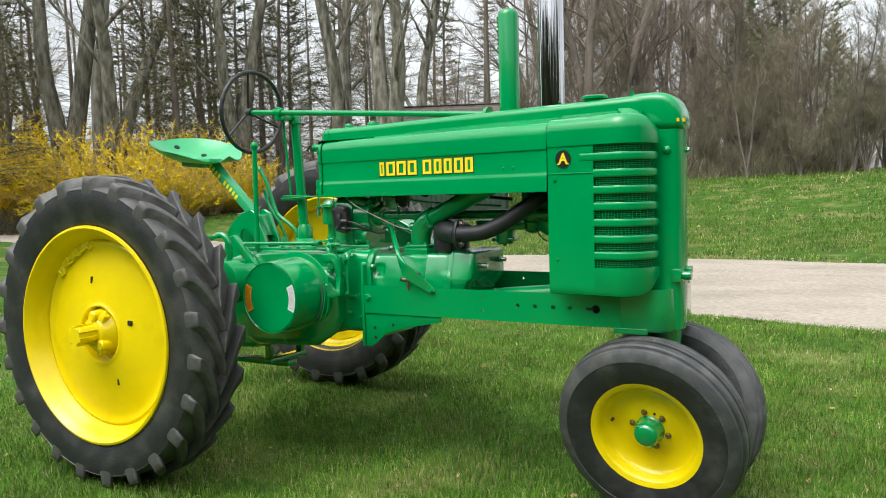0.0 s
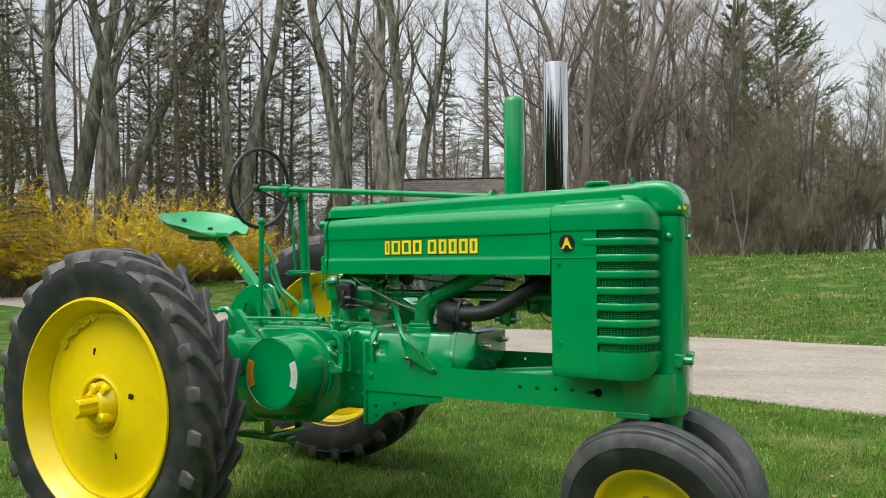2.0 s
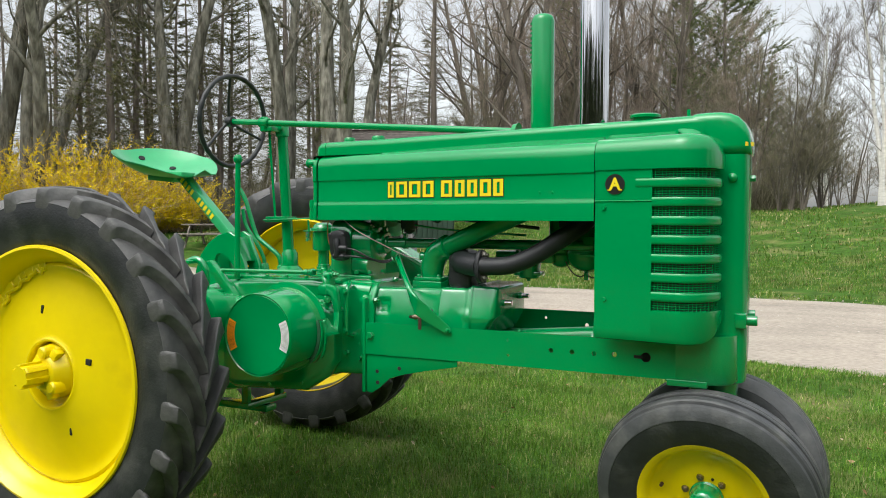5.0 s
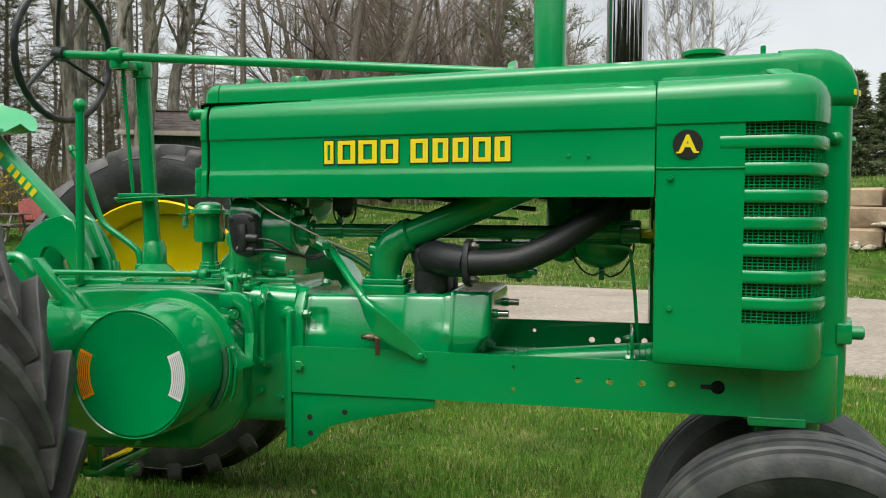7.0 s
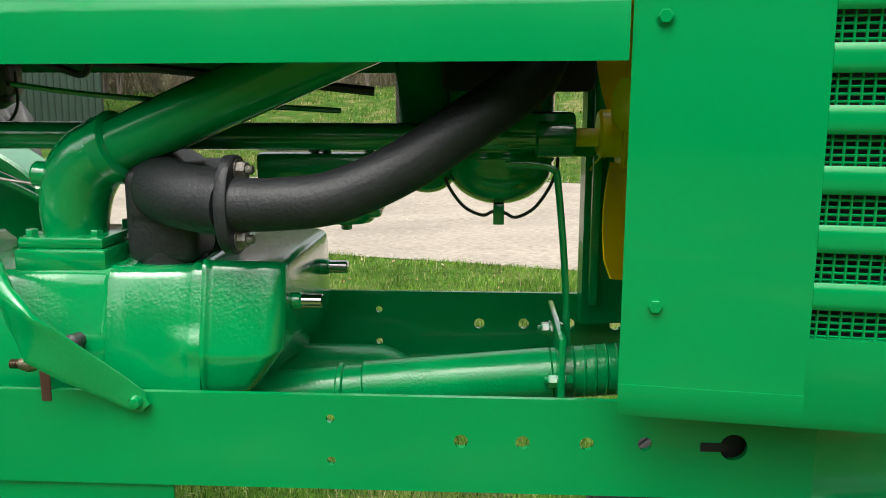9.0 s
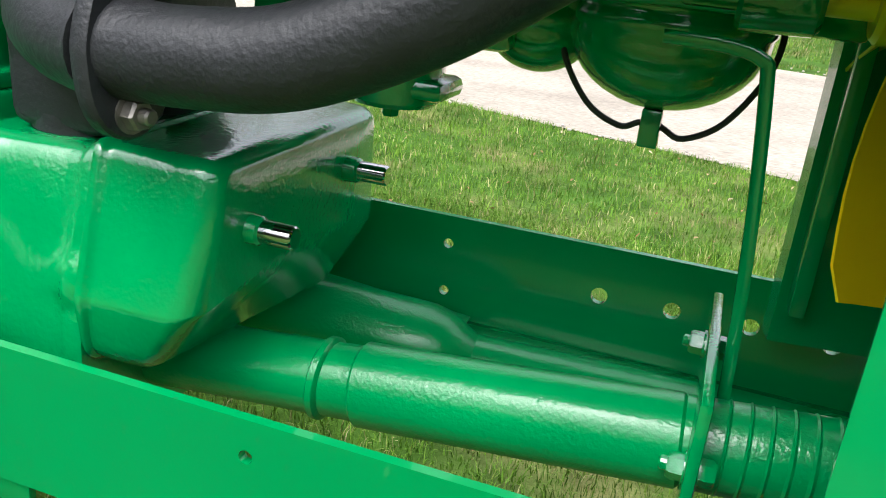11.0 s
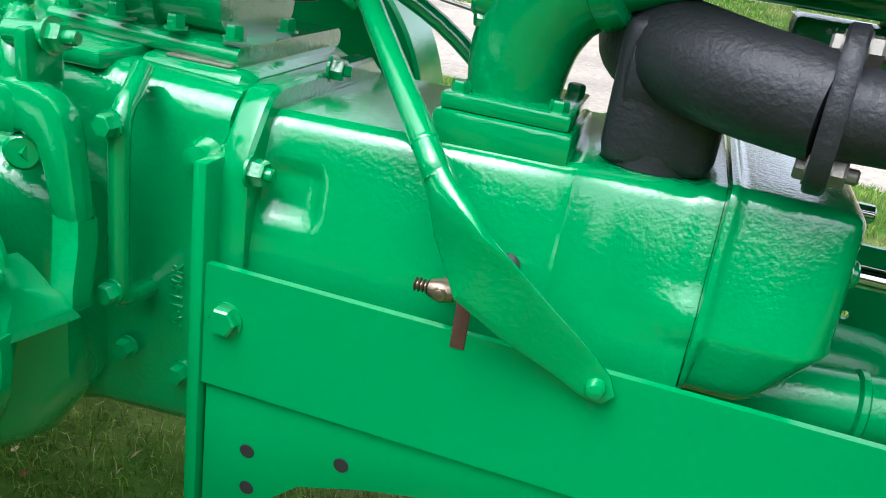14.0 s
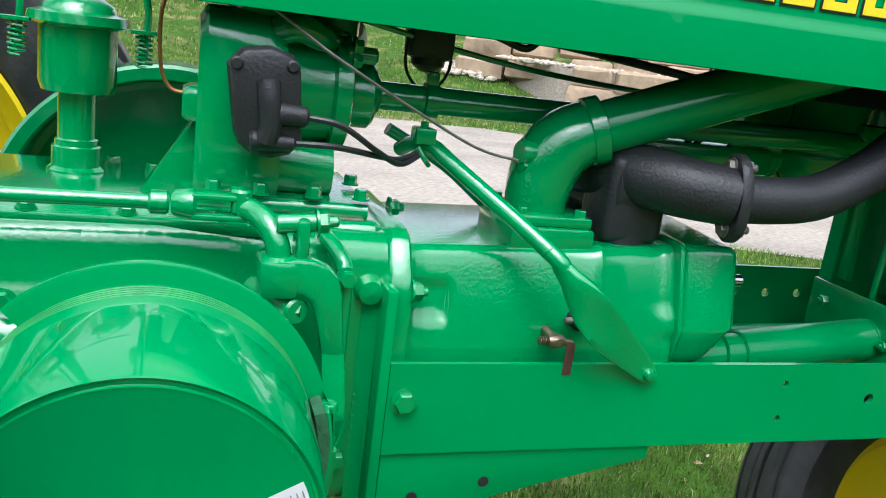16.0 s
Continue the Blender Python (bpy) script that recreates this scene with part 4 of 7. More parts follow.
carb = part("carburettor", bm, green_cast, tractor, "green cast carburettor behind the exhaust pipe")
for x in (1.45, 1.47, 1.54):
    bolt(carb, (x, 0.075, 1.234), (0, 0, 1), 0.008, 0.014)
bolt(carb, (1.50, 0.08, 1.118), (0, 0, -1), 0.009, 0.01)
bm = bmesh.new()
add_tube(bm, [(1.40, 0.06, 1.245), (1.44, 0.055, 1.25), (1.46, 0.06, 1.24), (1.5, 0.06, 1.25), (1.6, 0.05, 1.24)], 0.004, 8, 4)
part("throttle_linkage", bm, steel, carb)
# added near-black box, stands in for the shade under the hood
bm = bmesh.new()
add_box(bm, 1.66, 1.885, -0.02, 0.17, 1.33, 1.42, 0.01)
part("hood_baffle", bm, dark_void, tractor, "added near-black box that darkens the space under the hood")

bm = bmesh.new()
add_box(bm, 1.90, 1.915, 0.10, 0.14, 0.98, 1.40, 0.003)
part("fan_shroud_edge", bm, green_sheet, tractor)

# belt pulley with guard and clutch levers
PX, PZ, PR, PY = 0.5735, 0.8985, 0.167, -0.546
bm = bmesh.new()
add_lathe(bm, [(0, 0), (PR - 0.012, 0), (PR - 0.008, 0.001), (PR - 0.007, -0.003), (PR - 0.004, -0.003), (PR, 0.001), (PR + 0.0015, -0.004), (PR + 0.008, -0.075), (PR + 0.011, -0.15), (PR + 0.011, -0.205), (PR + 0.008, -0.21), (PR - 0.02, -0.212), (PR - 0.03, -0.205), (0.05, -0.205), (0.05, -0.34), (0, -0.34)], 96, at(PX, PY, PZ, AY))
pulley = part("belt_pulley", bm, green_gloss, tractor, "wide green belt pulley with a flat face", 30)
for a0, a1, r0, r1, mat, name in ((-24, 26, 0.118, 0.155, white_label, "white_label"), (156, 208, 0.118, 0.155, orange_label, "orange_label")):
    bm = bmesh.new()
    add_lathe(bm, [(r0, 0), (r0, 0.0012), (r1, 0.0012), (r1, 0)], 14, at(PX, PY - 0.0006, PZ, AY) @ pose(0, 0, 0, 0, 0, 0), False, a0, a1 - a0)
    lab = part(name, bm, mat, pulley, "", 0)
    bm = bmesh.new()
    for k in range(6):
        r = r0 + 0.005 + 0.0055 * k
        add_lathe(bm, [(r, 0), (r, 0.0016), (r + 0.0012, 0.0016), (r + 0.0012, 0)], 12, at(PX, PY - 0.0008, PZ, AY), False, a0 + 3, a1 - a0 - 6)
    part("print_line", bm, decal_black if mat is orange_label else plate_metal, lab, "", 0)
worn_line = material("rubbed_pulley_paint", (0.035, 0.245, 0.064), 0.3, vary=0.4, scale=18, spec=0.3)
for k in range(5):
    d = -0.168 - 0.0065 * k
    bm = bmesh.new()
    add_lathe(bm, [(PR + 0.0108, d), (PR + 0.0115, d - 0.0006), (PR + 0.0115, d - 0.0024), (PR + 0.0108, d - 0.003)], 72, at(PX, PY, PZ, AY))
    part("wear_line", bm, worn_line, pulley, "faint rubbed line round the pulley")
bm = bmesh.new()
add_lathe(bm, [(0.05, 0), (0.193, 0), (0.1975, -0.002), (0.1975, -0.007), (0.05, -0.007)], 64, at(PX, -0.345, PZ + 0.005, AY), False, -18, 152)
guard = part("pulley_guard", bm, green_sheet, tractor, "", 30)
bm = bmesh.new()
xloft(bm, [(0.16, -0.27, -0.18, 0.62, 0.99, 0.06), (0.22, -0.285, -0.18, 0.60, 1.02, 0.05), (0.60, -0.285, -0.18, 0.62, 1.02, 0.05), (0.70, -0.265, -0.17, 0.685, 1.01, 0.05), (0.735, -0.235, -0.17, 0.745, 0.98, 0.05)])
bear = part("reduction_gear_cover", bm, green_cast, tractor, "green cast gear cover behind the pulley")
for a in range(20, 340, 40):
    x, z = 0.47 + 0.255 * math.cos(radians(a)), 0.835 + 0.20 * math.sin(radians(a))
    bolt(bear, (x, -0.272, z), (0, -1, 0), 0.010, 0.012)
bm = bmesh.new()
add_rod(bm, (0.69, -0.20, 1.028), (0.735, -0.285, 1.028), 0.017, 0.017, 20, 0.003)
part("clutch_fork_pin", bm, green_cast, bear)
bolt(bear, (0.728, -0.27, 1.028), (1, -0.6, 0), 0.012, 0.016)
# pulley brake arm
bm = bmesh.new()
arm = [(0.700, 1.088), (0.728, 1.093), (0.748, 1.092), (0.766, 1.086), (0.780, 1.072), (0.786, 1.05), (0.792, 1.0), (0.795, 0.972), (0.767, 0.974), (0.757, 1.02), (0.750, 1.040), (0.738, 1.047), (0.700, 1.046)]
add_prism(bm, arm, -0.289, -0.262, 0.006)
add_loft(bm, [[(x0, y, z), (x1, y, z), (x1, y + 0.026, z - 0.004), (x0, y + 0.026, z - 0.004)] for x0, x1, y, z in ((0.7675, 0.7945, -0.288, 0.978), (0.769, 0.7965, -0.291, 0.955), (0.774, 0.7985, -0.302, 0.915), (0.776, 0.799, -0.303, 0.900), (0.778, 0.797, -0.300, 0.893))])
add_box(bm, 0.688, 0.734, -0.292, -0.225, 1.043, 1.09, 0.009)
add_box(bm, 0.7285, 0.7435, -0.284, -0.236, 1.085, 1.138, 0.006)
brake = part("pulley_brake_arm", bm, green_cast, tractor, "bent green pulley brake arm", 40)


def rim_arc(r0, r1, a0, a1, n=14):
    """An arc-shaped outline round the pulley's axle."""
    out = [(PX + r0 * math.cos(radians(a0 + (a1 - a0) * i / n)), PZ + r0 * math.sin(radians(a0 + (a1 - a0) * i / n))) for i in range(n + 1)]
    return out + [(PX + r1 * math.cos(radians(a1 + (a0 - a1) * i / n)), PZ + r1 * math.sin(radians(a1 + (a0 - a1) * i / n))) for i in range(n + 1)]


bm = bmesh.new()
top = [(0.799, -0.302, 0.899), (0.790, -0.300, 0.907), (0.776, -0.303, 0.917), (0.765, -0.314, 0.941), (0.761, -0.325, 0.955), (0.761, -0.345, 0.959), (0.765, -0.368, 0.955), (0.769, -0.378, 0.946), (0.772, -0.374, 0.915), (0.774, -0.368, 0.893)]
low = Vector((0.004, 0.006, -0.011))
mid_top = Vector((0.775, -0.335, 0.925))
rings = [[mid_top + (Vector(p) - mid_top) * k + low * d for p in top] for k, d in ((0.05, -0.02), (0.95, 0.0), (1.0, 0.2), (1.0, 0.9), (0.9, 1.1))]
add_loft(bm, rings)
add_prism(bm, rim_arc(0.1935, 0.198, 15, -40), -0.384, -0.350, 0.001)
add_loft(bm, [[(x, y, z), (x, y + 0.012, z), (x + 0.006, y + 0.012, z), (x + 0.006, y, z)] for x, y, z in ((0.774, -0.368, 0.893), (0.772, -0.366, 0.86), (0.766, -0.366, 0.82), (0.752, -0.366, 0.79))])
part("brake_shoe", bm, green_cast, brake)
bm = bmesh.new()
add_lathe(bm, [(0, 0.004), (0.008, 0.003), (0.010, 0), (0.010, -0.006)], 16, at(0.768, -0.360, 0.947))
part("shoe_rivet", bm, green_cast, brake)
bm = bmesh.new()
add_prism(bm, rim_arc(0.1805, 0.1932, 16.5, -41), -0.390, -0.346, 0.001)
part("brake_lining", bm, felt, brake, "worn dark brake lining")
bolt(brake, (0.752, -0.262, 1.131), (1, 0, 0.1), 0.0135, 0.014, None, 0.012)
bm = bmesh.new()
add_rod(bm, (0.705, -0.262, 1.127), (0.752, -0.262, 1.131), 0.0115, 0.0115, 14, 0.002)
part("adjusting_screw", bm, green_cast, brake)
bm = bmesh.new()
add_tube(bm, [(0.712, -0.262, 1.085), (0.708, -0.258, 1.105), (0.698, -0.245, 1.122), (0.684, -0.225, 1.13), (0.668, -0.212, 1.133)], 0.0145, 14, 5)
add_rod(bm, (0.668, -0.215, 1.125), (0.668, -0.215, 1.155), 0.013, 0.013, 14, 0.003)
part("clutch_finger", bm, green_cast, brake)
bm = bmesh.new()
add_rod(bm, (0.08, -0.205, 1.128), (0.585, -0.212, 1.133), 0.009, 0.009, 14)
add_rod(bm, (0.565, -0.212, 1.133), (0.588, -0.212, 1.133), 0.0145, 0.0145, 14, 0.003)
add_rod(bm, (0.590, -0.212, 1.133), (0.618, -0.212, 1.133), 0.016, 0.019, 16, 0.004)
for z in (1.1205, 1.1445):
    add_box(bm, 0.612, 0.677, -0.227, -0.197, z - 0.0038, z + 0.0038, 0.0025)
part("clutch_rod", bm, green_cast, tractor)
bm = bmesh.new()
add_lathe(bm, [(0, 0.006), (0.008, 0.005), (0.009, 0), (0.009, -0.03)], 14, at(0.664, -0.212, 1.152))
part("clevis_pin", bm, green_cast, tractor)

# top of the case: covers, data plate, cast numbers
bm = bmesh.new()
xloft(bm, [(0.735, -0.125, 0.13, 1.06, 1.098, 0.02), (0.745, -0.13, 0.13, 1.06, 1.102, 0.02), (0.855, -0.13, 0.13, 1.06, 1.102, 0.02), (0.866, -0.12, 0.13, 1.06, 1.095, 0.02)])
add_box(bm, 0.30, 0.73, -0.175, 0.185, 1.085, 1.104, 0.006)
add_box(bm, 0.02, 0.29, -0.15, 0.18, 1.075, 1.105, 0.008)
cover = part("case_cover", bm, green_cast, case)
for x, y in ((0.32, -0.155), (0.43, -0.16), (0.54, -0.16), (0.65, -0.16), (0.32, 0.16), (0.50, 0.17), (0.62, 0.12), (0.60, 0.05), (0.63, -0.02), (0.56, 0.13)):
    bolt(cover, (x, y, 1.104), (0, 0, 1), 0.010, 0.010)
bm = bmesh.new()
add_box(bm, 0.765, 0.84, -0.118, -0.075, 1.101, 1.1035, 0.0006)
plate2 = part("data_plate", bm, plate_metal, case, "worn bare-metal data plate")
for x in (0.77, 0.835):
    bm = bmesh.new()
    add_lathe(bm, [(0, 0.002), (0.0025, 0.001), (0.0028, 0)], 8, at(x, -0.097, 1.1035))
    part("plate_pin", bm, steel, plate2)
txt = bpy.data.curves.new("mark", "FONT")
txt.body, txt.size, txt.align_x, txt.align_y, txt.extrude, txt.bevel_depth = "A-1140R", 0.021, "LEFT", "CENTER", 0.0012, 0.0006
txt_ob = bpy.data.objects.new("mark", txt)
mark = new("casting_number", bpy.data.meshes.new_from_object(txt_ob))
bpy.data.objects.remove(txt_ob)
mark.data.materials.append(green_cast)
mark.matrix_basis, mark.parent = Matrix(((0, -1, 0, 0.818), (0, 0, -1, -0.1685), (1, 0, 0, 0.824), (0, 0, 0, 1))), case
for x0, x1, z, h in [(0.838, 0.845, z, 0.007) for z in (0.815, 0.832, 0.85, 0.863)]:
    bm = bmesh.new()
    add_box(bm, x0, x1, -0.1695, -0.1635, z, z + h, 0.0012)
    part("casting_mark", bm, green_cast, case, "", 30)
bm = bmesh.new()
add_tube(bm, [(0.775, -0.17, 1.095), (0.790, -0.205, 1.082), (0.797, -0.232, 1.060), (0.797, -0.236, 0.98), (0.796, -0.234, 0.895), (0.792, -0.215, 0.875), (0.785, -0.16, 0.862)], 0.0105, 12, 4)
part("casting_rib", bm, green_cast, case)
for p in ((0.765, -0.18, 0.79), (0.825, -0.168, 0.77), (0.797, -0.246, 1.060), (0.796, -0.246, 0.893)):
    bolt(case, p, (0, -1, 0), 0.011, 0.014)
bm = bmesh.new()
add_lathe(bm, [(0, 0.022), (0.016, 0.018), (0.022, 0), (0.022, -0.02)], 18, at(0.845, -0.166, 1.02, AY))
part("case_boss", bm, green_cast, case)
# brake drums, axle housings, drawbar
for s in (-1, 1):
    bm = bmesh.new()
    add_lathe(bm, [(0, 0.0), (0.09, 0.0), (0.108, -0.012), (0.113, -0.03), (0.113, -0.10), (0.10, -0.11), (0.08, -0.25), (0, -0.25)], 40, at(0.165, s * 0.46, 0.945, AY if s < 0 else AY @ pose(0, 0, 0, 180)))
    drum = part("brake_drum", bm, green_sheet, tractor)
    bm = bmesh.new()
    add_lathe(bm, [(0.13, 0), (0.125, 0.05), (0.085, 0.12), (0.07, 0.30), (0.075, 0.44), (0.085, 0.47), (0.04, 0.48), (0.04, 0.70)], 36, at(-0.19, s * 0.16, 0.745, AY if s < 0 else AY @ pose(0, 0, 0, 180)))
    part("axle_housing", bm, green_cast, tractor)
bm = bmesh.new()
add_box(bm, -0.55, 0.22, -0.04, 0.04, 0.44, 0.47, 0.005)
add_box(bm, 0.14, 0.20, -0.15, 0.15, 0.472, 0.50, 0.006)
add_box(bm, 0.15, 0.19, -0.14, -0.11, 0.49, 0.60, 0.006)
add_box(bm, 0.15, 0.19, 0.11, 0.14, 0.49, 0.60, 0.006)
part("drawbar", bm, green_cast, tractor)
bm = bmesh.new()
add_lathe(bm, [(0, -0.085), (0.26, -0.085), (0.272, -0.075), (0.279, -0.006), (0.284, 0), (0.304, 0), (0.31, -0.006), (0.31, -0.12), (0, -0.12)], 72, at(0.58, 0.40, 0.935, AY))
part("flywheel", bm, green_cast, tractor, "green flywheel on the far side")

# seat, seat spring, levers, pedals
bm = bmesh.new()
rings = []
nu, nv = 14, 28
grid = []
for j in range(nu + 1):
    r = j / nu
    row = []
    for i in range(nv):
        a = 2 * math.pi * i / nv
        ca, sa = math.cos(a), math.sin(a)
        lx = 0.265 * ca * r * (1 - 0.06 * sa * sa)
        ly = 0.262 * sa * r
        rim = 0.095 * r ** 2.4 * (0.55 + 0.45 * (-ca if ca < 0 else 0) + 0.35 * abs(sa))
        lip = -0.045 * max(0, ca) ** 2 * r ** 3
        cut = 0.055 * max(0, ca) ** 3 * r ** 4 * (1 - min(1, abs(sa) / 0.35)) if ca > 0 else 0
        row.append(Vector((lx, ly, rim + lip + cut)))
    grid.append(row)
top = [[bm.verts.new(p) for p in row] for row in grid[1:]]
bot = [[bm.verts.new(p - Vector((0, 0, 0.004))) for p in row] for row in grid[1:]]
ct, cb = bm.verts.new(grid[0][0]), bm.verts.new(grid[0][0] - Vector((0, 0, 0.004)))
for rows, c in ((top, ct), (bot, cb)):
    for i in range(nv):
        bm.faces.new((c, rows[0][i], rows[0][(i + 1) % nv]))
    for a, b in zip(rows, rows[1:]):
        for i in range(nv):
            bm.faces.new((a[i], b[i], b[(i + 1) % nv], a[(i + 1) % nv]))
for i in range(nv):
    bm.faces.new((top[-1][i], bot[-1][i], bot[-1][(i + 1) % nv], top[-1][(i + 1) % nv]))
SEAT = at(-0.45, 0.0, 1.590) @ pose(0, 0, 0, 6, 9, 0)
bmesh.ops.transform(bm, matrix=SEAT, verts=bm.verts[:])
seat = part("seat_pan", bm, green_seat, tractor, "dished pale green steel seat pan", 60)


def dish(x, y):
    r = math.hypot(x / 0.265, y / 0.262)
    ca, sa = x / 0.265 / max(r, 0.01), y / 0.262 / max(r, 0.01)
    return 0.095 * r ** 2.4 * (0.55 + 0.45 * max(0.0, -ca) + 0.35 * abs(sa)) - 0.045 * max(0, ca) ** 2 * r ** 3


for x, y in ((-0.205, 0.04), (-0.06, 0.115)):
    up = Vector((dish(x - 0.02, y) - dish(x + 0.02, y), dish(x, y - 0.02) - dish(x, y + 0.02), 0.04)).normalized()
    bm = bmesh.new()
    add_lathe(bm, [(0, 0.0035), (0.016, 0.0035), (0.017, 0.0)], 18, SEAT @ Matrix.Translation((x, y, dish(x, y) + 0.002)) @ up.to_track_quat('Z', 'Y').to_matrix().to_4x4())
    part("drain_hole", bm, dark_void, seat)
bm = bmesh.new()
add_prism(bm, [(-0.55, 1.592), (-0.29, 1.578), (-0.29, 1.60), (-0.55, 1.612)], -0.05, 0.05, 0.004)
add_prism(bm, [(-0.53, 1.565), (-0.37, 1.55), (-0.31, 1.585), (-0.53, 1.592)], -0.04, 0.04, 0.004)
add_prism(bm, [(-0.365, 1.588), (-0.30, 1.588), (-0.005, 1.305), (0.06, 1.13), (0.015, 1.115), (-0.045, 1.28)], -0.03, 0.03, 0.004)
spring = part("seat_support", bm, green_seat, tractor, "sloping green seat support bar")
for k in range(10):
    if k == 4:
        continue
    t = 0.10 + 0.068 * k
    x, z = -0.335 + 0.31 * t, 1.588 - 0.295 * t
    block(spring, 0.017, 0.028, Matrix.Translation((x, -0.0315, z)) @ Euler((radians(90), radians(43.5), 0)).to_matrix().to_4x4(), decal_yellow, "decal_block", 0.0008)
bm = bmesh.new()
outer = ((-0.205, 1.04), (-0.195, 1.11), (-0.163, 1.191), (-0.115, 1.248), (-0.049, 1.289), (0.018, 1.305), (0.057, 1.283), (0.080, 1.221), (0.115, 1.15), (0.13, 1.04))
inner = ((-0.060, 1.118), (-0.068, 1.14), (-0.069, 1.168), (-0.060, 1.187), (-0.048, 1.196), (-0.030, 1.199), (-0.010, 1.194), (0.020, 1.165), (0.050, 1.131), (0.020, 1.118))
for y0, y1 in ((-0.062, -0.044), (0.044, 0.062)):
    rim_rings = [[bm.verts.new((cx + (x - cx) * k, y, cz + (z - cz) * k)) for x, z in loop] for y, loop, k, cx, cz in ((y1, inner, 1, 0, 0), (y1, outer, 1, 0, 0), (y0 + 0.004, outer, 1, 0, 0), (y0, outer, 0.975, -0.03, 1.15), (y0, inner, 1.05, -0.02, 1.16), (y0 + 0.004, inner, 1, 0, 0))]
    for p, q in zip(rim_rings, rim_rings[1:] + rim_rings[:1]):
        for k in range(len(p)):
            bm.faces.new((p[k], p[(k + 1) % len(p)], q[(k + 1) % len(p)], q[k]))
bmesh.ops.recalc_face_normals(bm, faces=bm.faces[:])
bracket = part("seat_bracket", bm, green_cast, tractor)
bm = bmesh.new()
add_prism(bm, [(-0.02, 1.285), (0.04, 1.275), (0.09, 1.16), (0.02, 1.175)], -0.05, 0.05, 0.005)
part("bracket_web", bm, green_cast, bracket)
bm = bmesh.new()
add_prism(bm, [(0.02, 1.165), (0.055, 1.175), (0.20, 1.02), (0.20, 0.985), (0.165, 0.99)], -0.24, -0.20, 0.005)
part("gear_cover_strap", bm, green_cast, tractor)
bm = bmesh.new()
add_box(bm, -0.45, 0.14, -0.30, 0.30, 1.02, 1.045, 0.008)
part("platform", bm, green_cast, tractor)
for y in (-0.34,):
    bm = bmesh.new()
    add_tube(bm, [(0.10, y, 0.99), (0.12, y, 1.06), (0.125, y - 0.005, 1.13), (0.10, y - 0.01, 1.175), (0.06, y - 0.01, 1.185), (0.01, y - 0.01, 1.165)], 0.016, 12, 5, 0.6)
    pedal = part("brake_pedal", bm, green_cast, tractor)
    bm = bmesh.new()
    add_box(bm, -0.03, 0.07, y - 0.05, y + 0.03, 1.165, 1.18, 0.005, 2, None)
    part("pedal_pad", bm, green_cast, pedal)
bm = bmesh.new()
add_rod(bm, (0.158, -0.17, 1.09), (0.167, -0.17, 1.63), 0.0135, 0.0125, 16)
add_lathe(bm, [(0, 0.024), (0.014, 0.019), (0.0215, 0.006), (0.0205, -0.008), (0.0135, -0.018)], 20, at(0.167, -0.17, 1.642))
part("clutch_lever", bm, green_sheet, tractor, "upright green lever with ball end")
bm = bmesh.new()
add_tube(bm, [(-0.098, 0.15, 1.530), (-0.054, 0.15, 1.463), (-0.017, 0.15, 1.364), (0.015, 0.15, 1.284), (0.045, 0.15, 1.255), (0.092, 0.15, 1.225), (0.140, 0.15, 1.192), (0.160, 0.15, 1.165), (0.168, 0.15, 1.10)], 0.0115, 12, 4)
add_rod(bm, (-0.094, 0.15, 1.525), (-0.106, 0.15, 1.546), 0.0145, 0.012, 12, 0.003)
part("gear_lever", bm, green_sheet, tractor, "bent green gear lever")
bm = bmesh.new()
add_tube(bm, [(-0.112, 0.2, 1.415), (-0.095, 0.2, 1.341), (-0.056, 0.2, 1.282), (-0.013, 0.2, 1.226), (0.022, 0.2, 1.161), (0.03, 0.2, 1.10)], 0.010, 10, 5)
add_rod(bm, (0.03, 0.20, 1.09), (0.028, 0.20, 1.14), 0.024, 0.018, 14, 0.004)
add_rod(bm, (0.168, 0.15, 1.09), (0.168, 0.15, 1.135), 0.024, 0.02, 14, 0.004)
part("throttle_lever", bm, green_sheet, tractor)
# steering post and wheel
bm = bmesh.new()
add_rod(bm, (0.212, 0.16, 1.10), (0.186, 0.14, 1.80), 0.028, 0.026, 22)
add_lathe(bm, [(0.075, 0), (0.06, 0.015), (0.042, 0.03), (0.040, 0.09), (0.034, 0.10), (0.03, 0.11)], 24, at(0.213, 0.16, 1.105))
add_lathe(bm, [(0.03, -0.03), (0.034, -0.025), (0.034, 0.02), (0.028, 0.03), (0, 0.032)], 22, at(0.186, 0.14, 1.80))
add_box(bm, 0.118, 0.212, 0.10, 0.16, 1.80, 1.825, 0.006)
post = part("steering_post", bm, green_sheet, tractor, "upright green steering post")
bm = bmesh.new()
add_rod(bm, (0.148, 0.05, 1.79), (0.148, 0.05, 1.86), 0.022, 0.022, 18, 0.004)
add_rod(bm, (0.123, 0.050, 1.835), (0.178, 0.046, 1.830), 0.025, 0.025, 20, 0.004)
add_box(bm, 0.128, 0.198, 0.04, 0.14, 1.79, 1.815, 0.006)
part("shaft_bracket", bm, green_sheet, post)
bm = bmesh.new()
add_rod(bm, (0.146, 0.09, 1.79), (0.172, 0.10, 1.37), 0.0065, 0.0065, 10)
add_tube(bm, [(0.147 + 0.010 * math.cos(a * 1.05), 0.09 + 0.010 * math.sin(a * 1.05), 1.775 - 0.0011 * a * 2.1) for a in range(0, 48)], 0.0018, 6, 1)
part("spring_rod", bm, green_sheet, post)
bm = bmesh.new()
add_box(bm, 0.118, 0.25, 0.09, 0.17, 1.365, 1.378, 0.003)
add_rod(bm, (0.10, 0.10, 1.36), (0.50, 0.06, 1.372), 0.004, 0.004, 8)
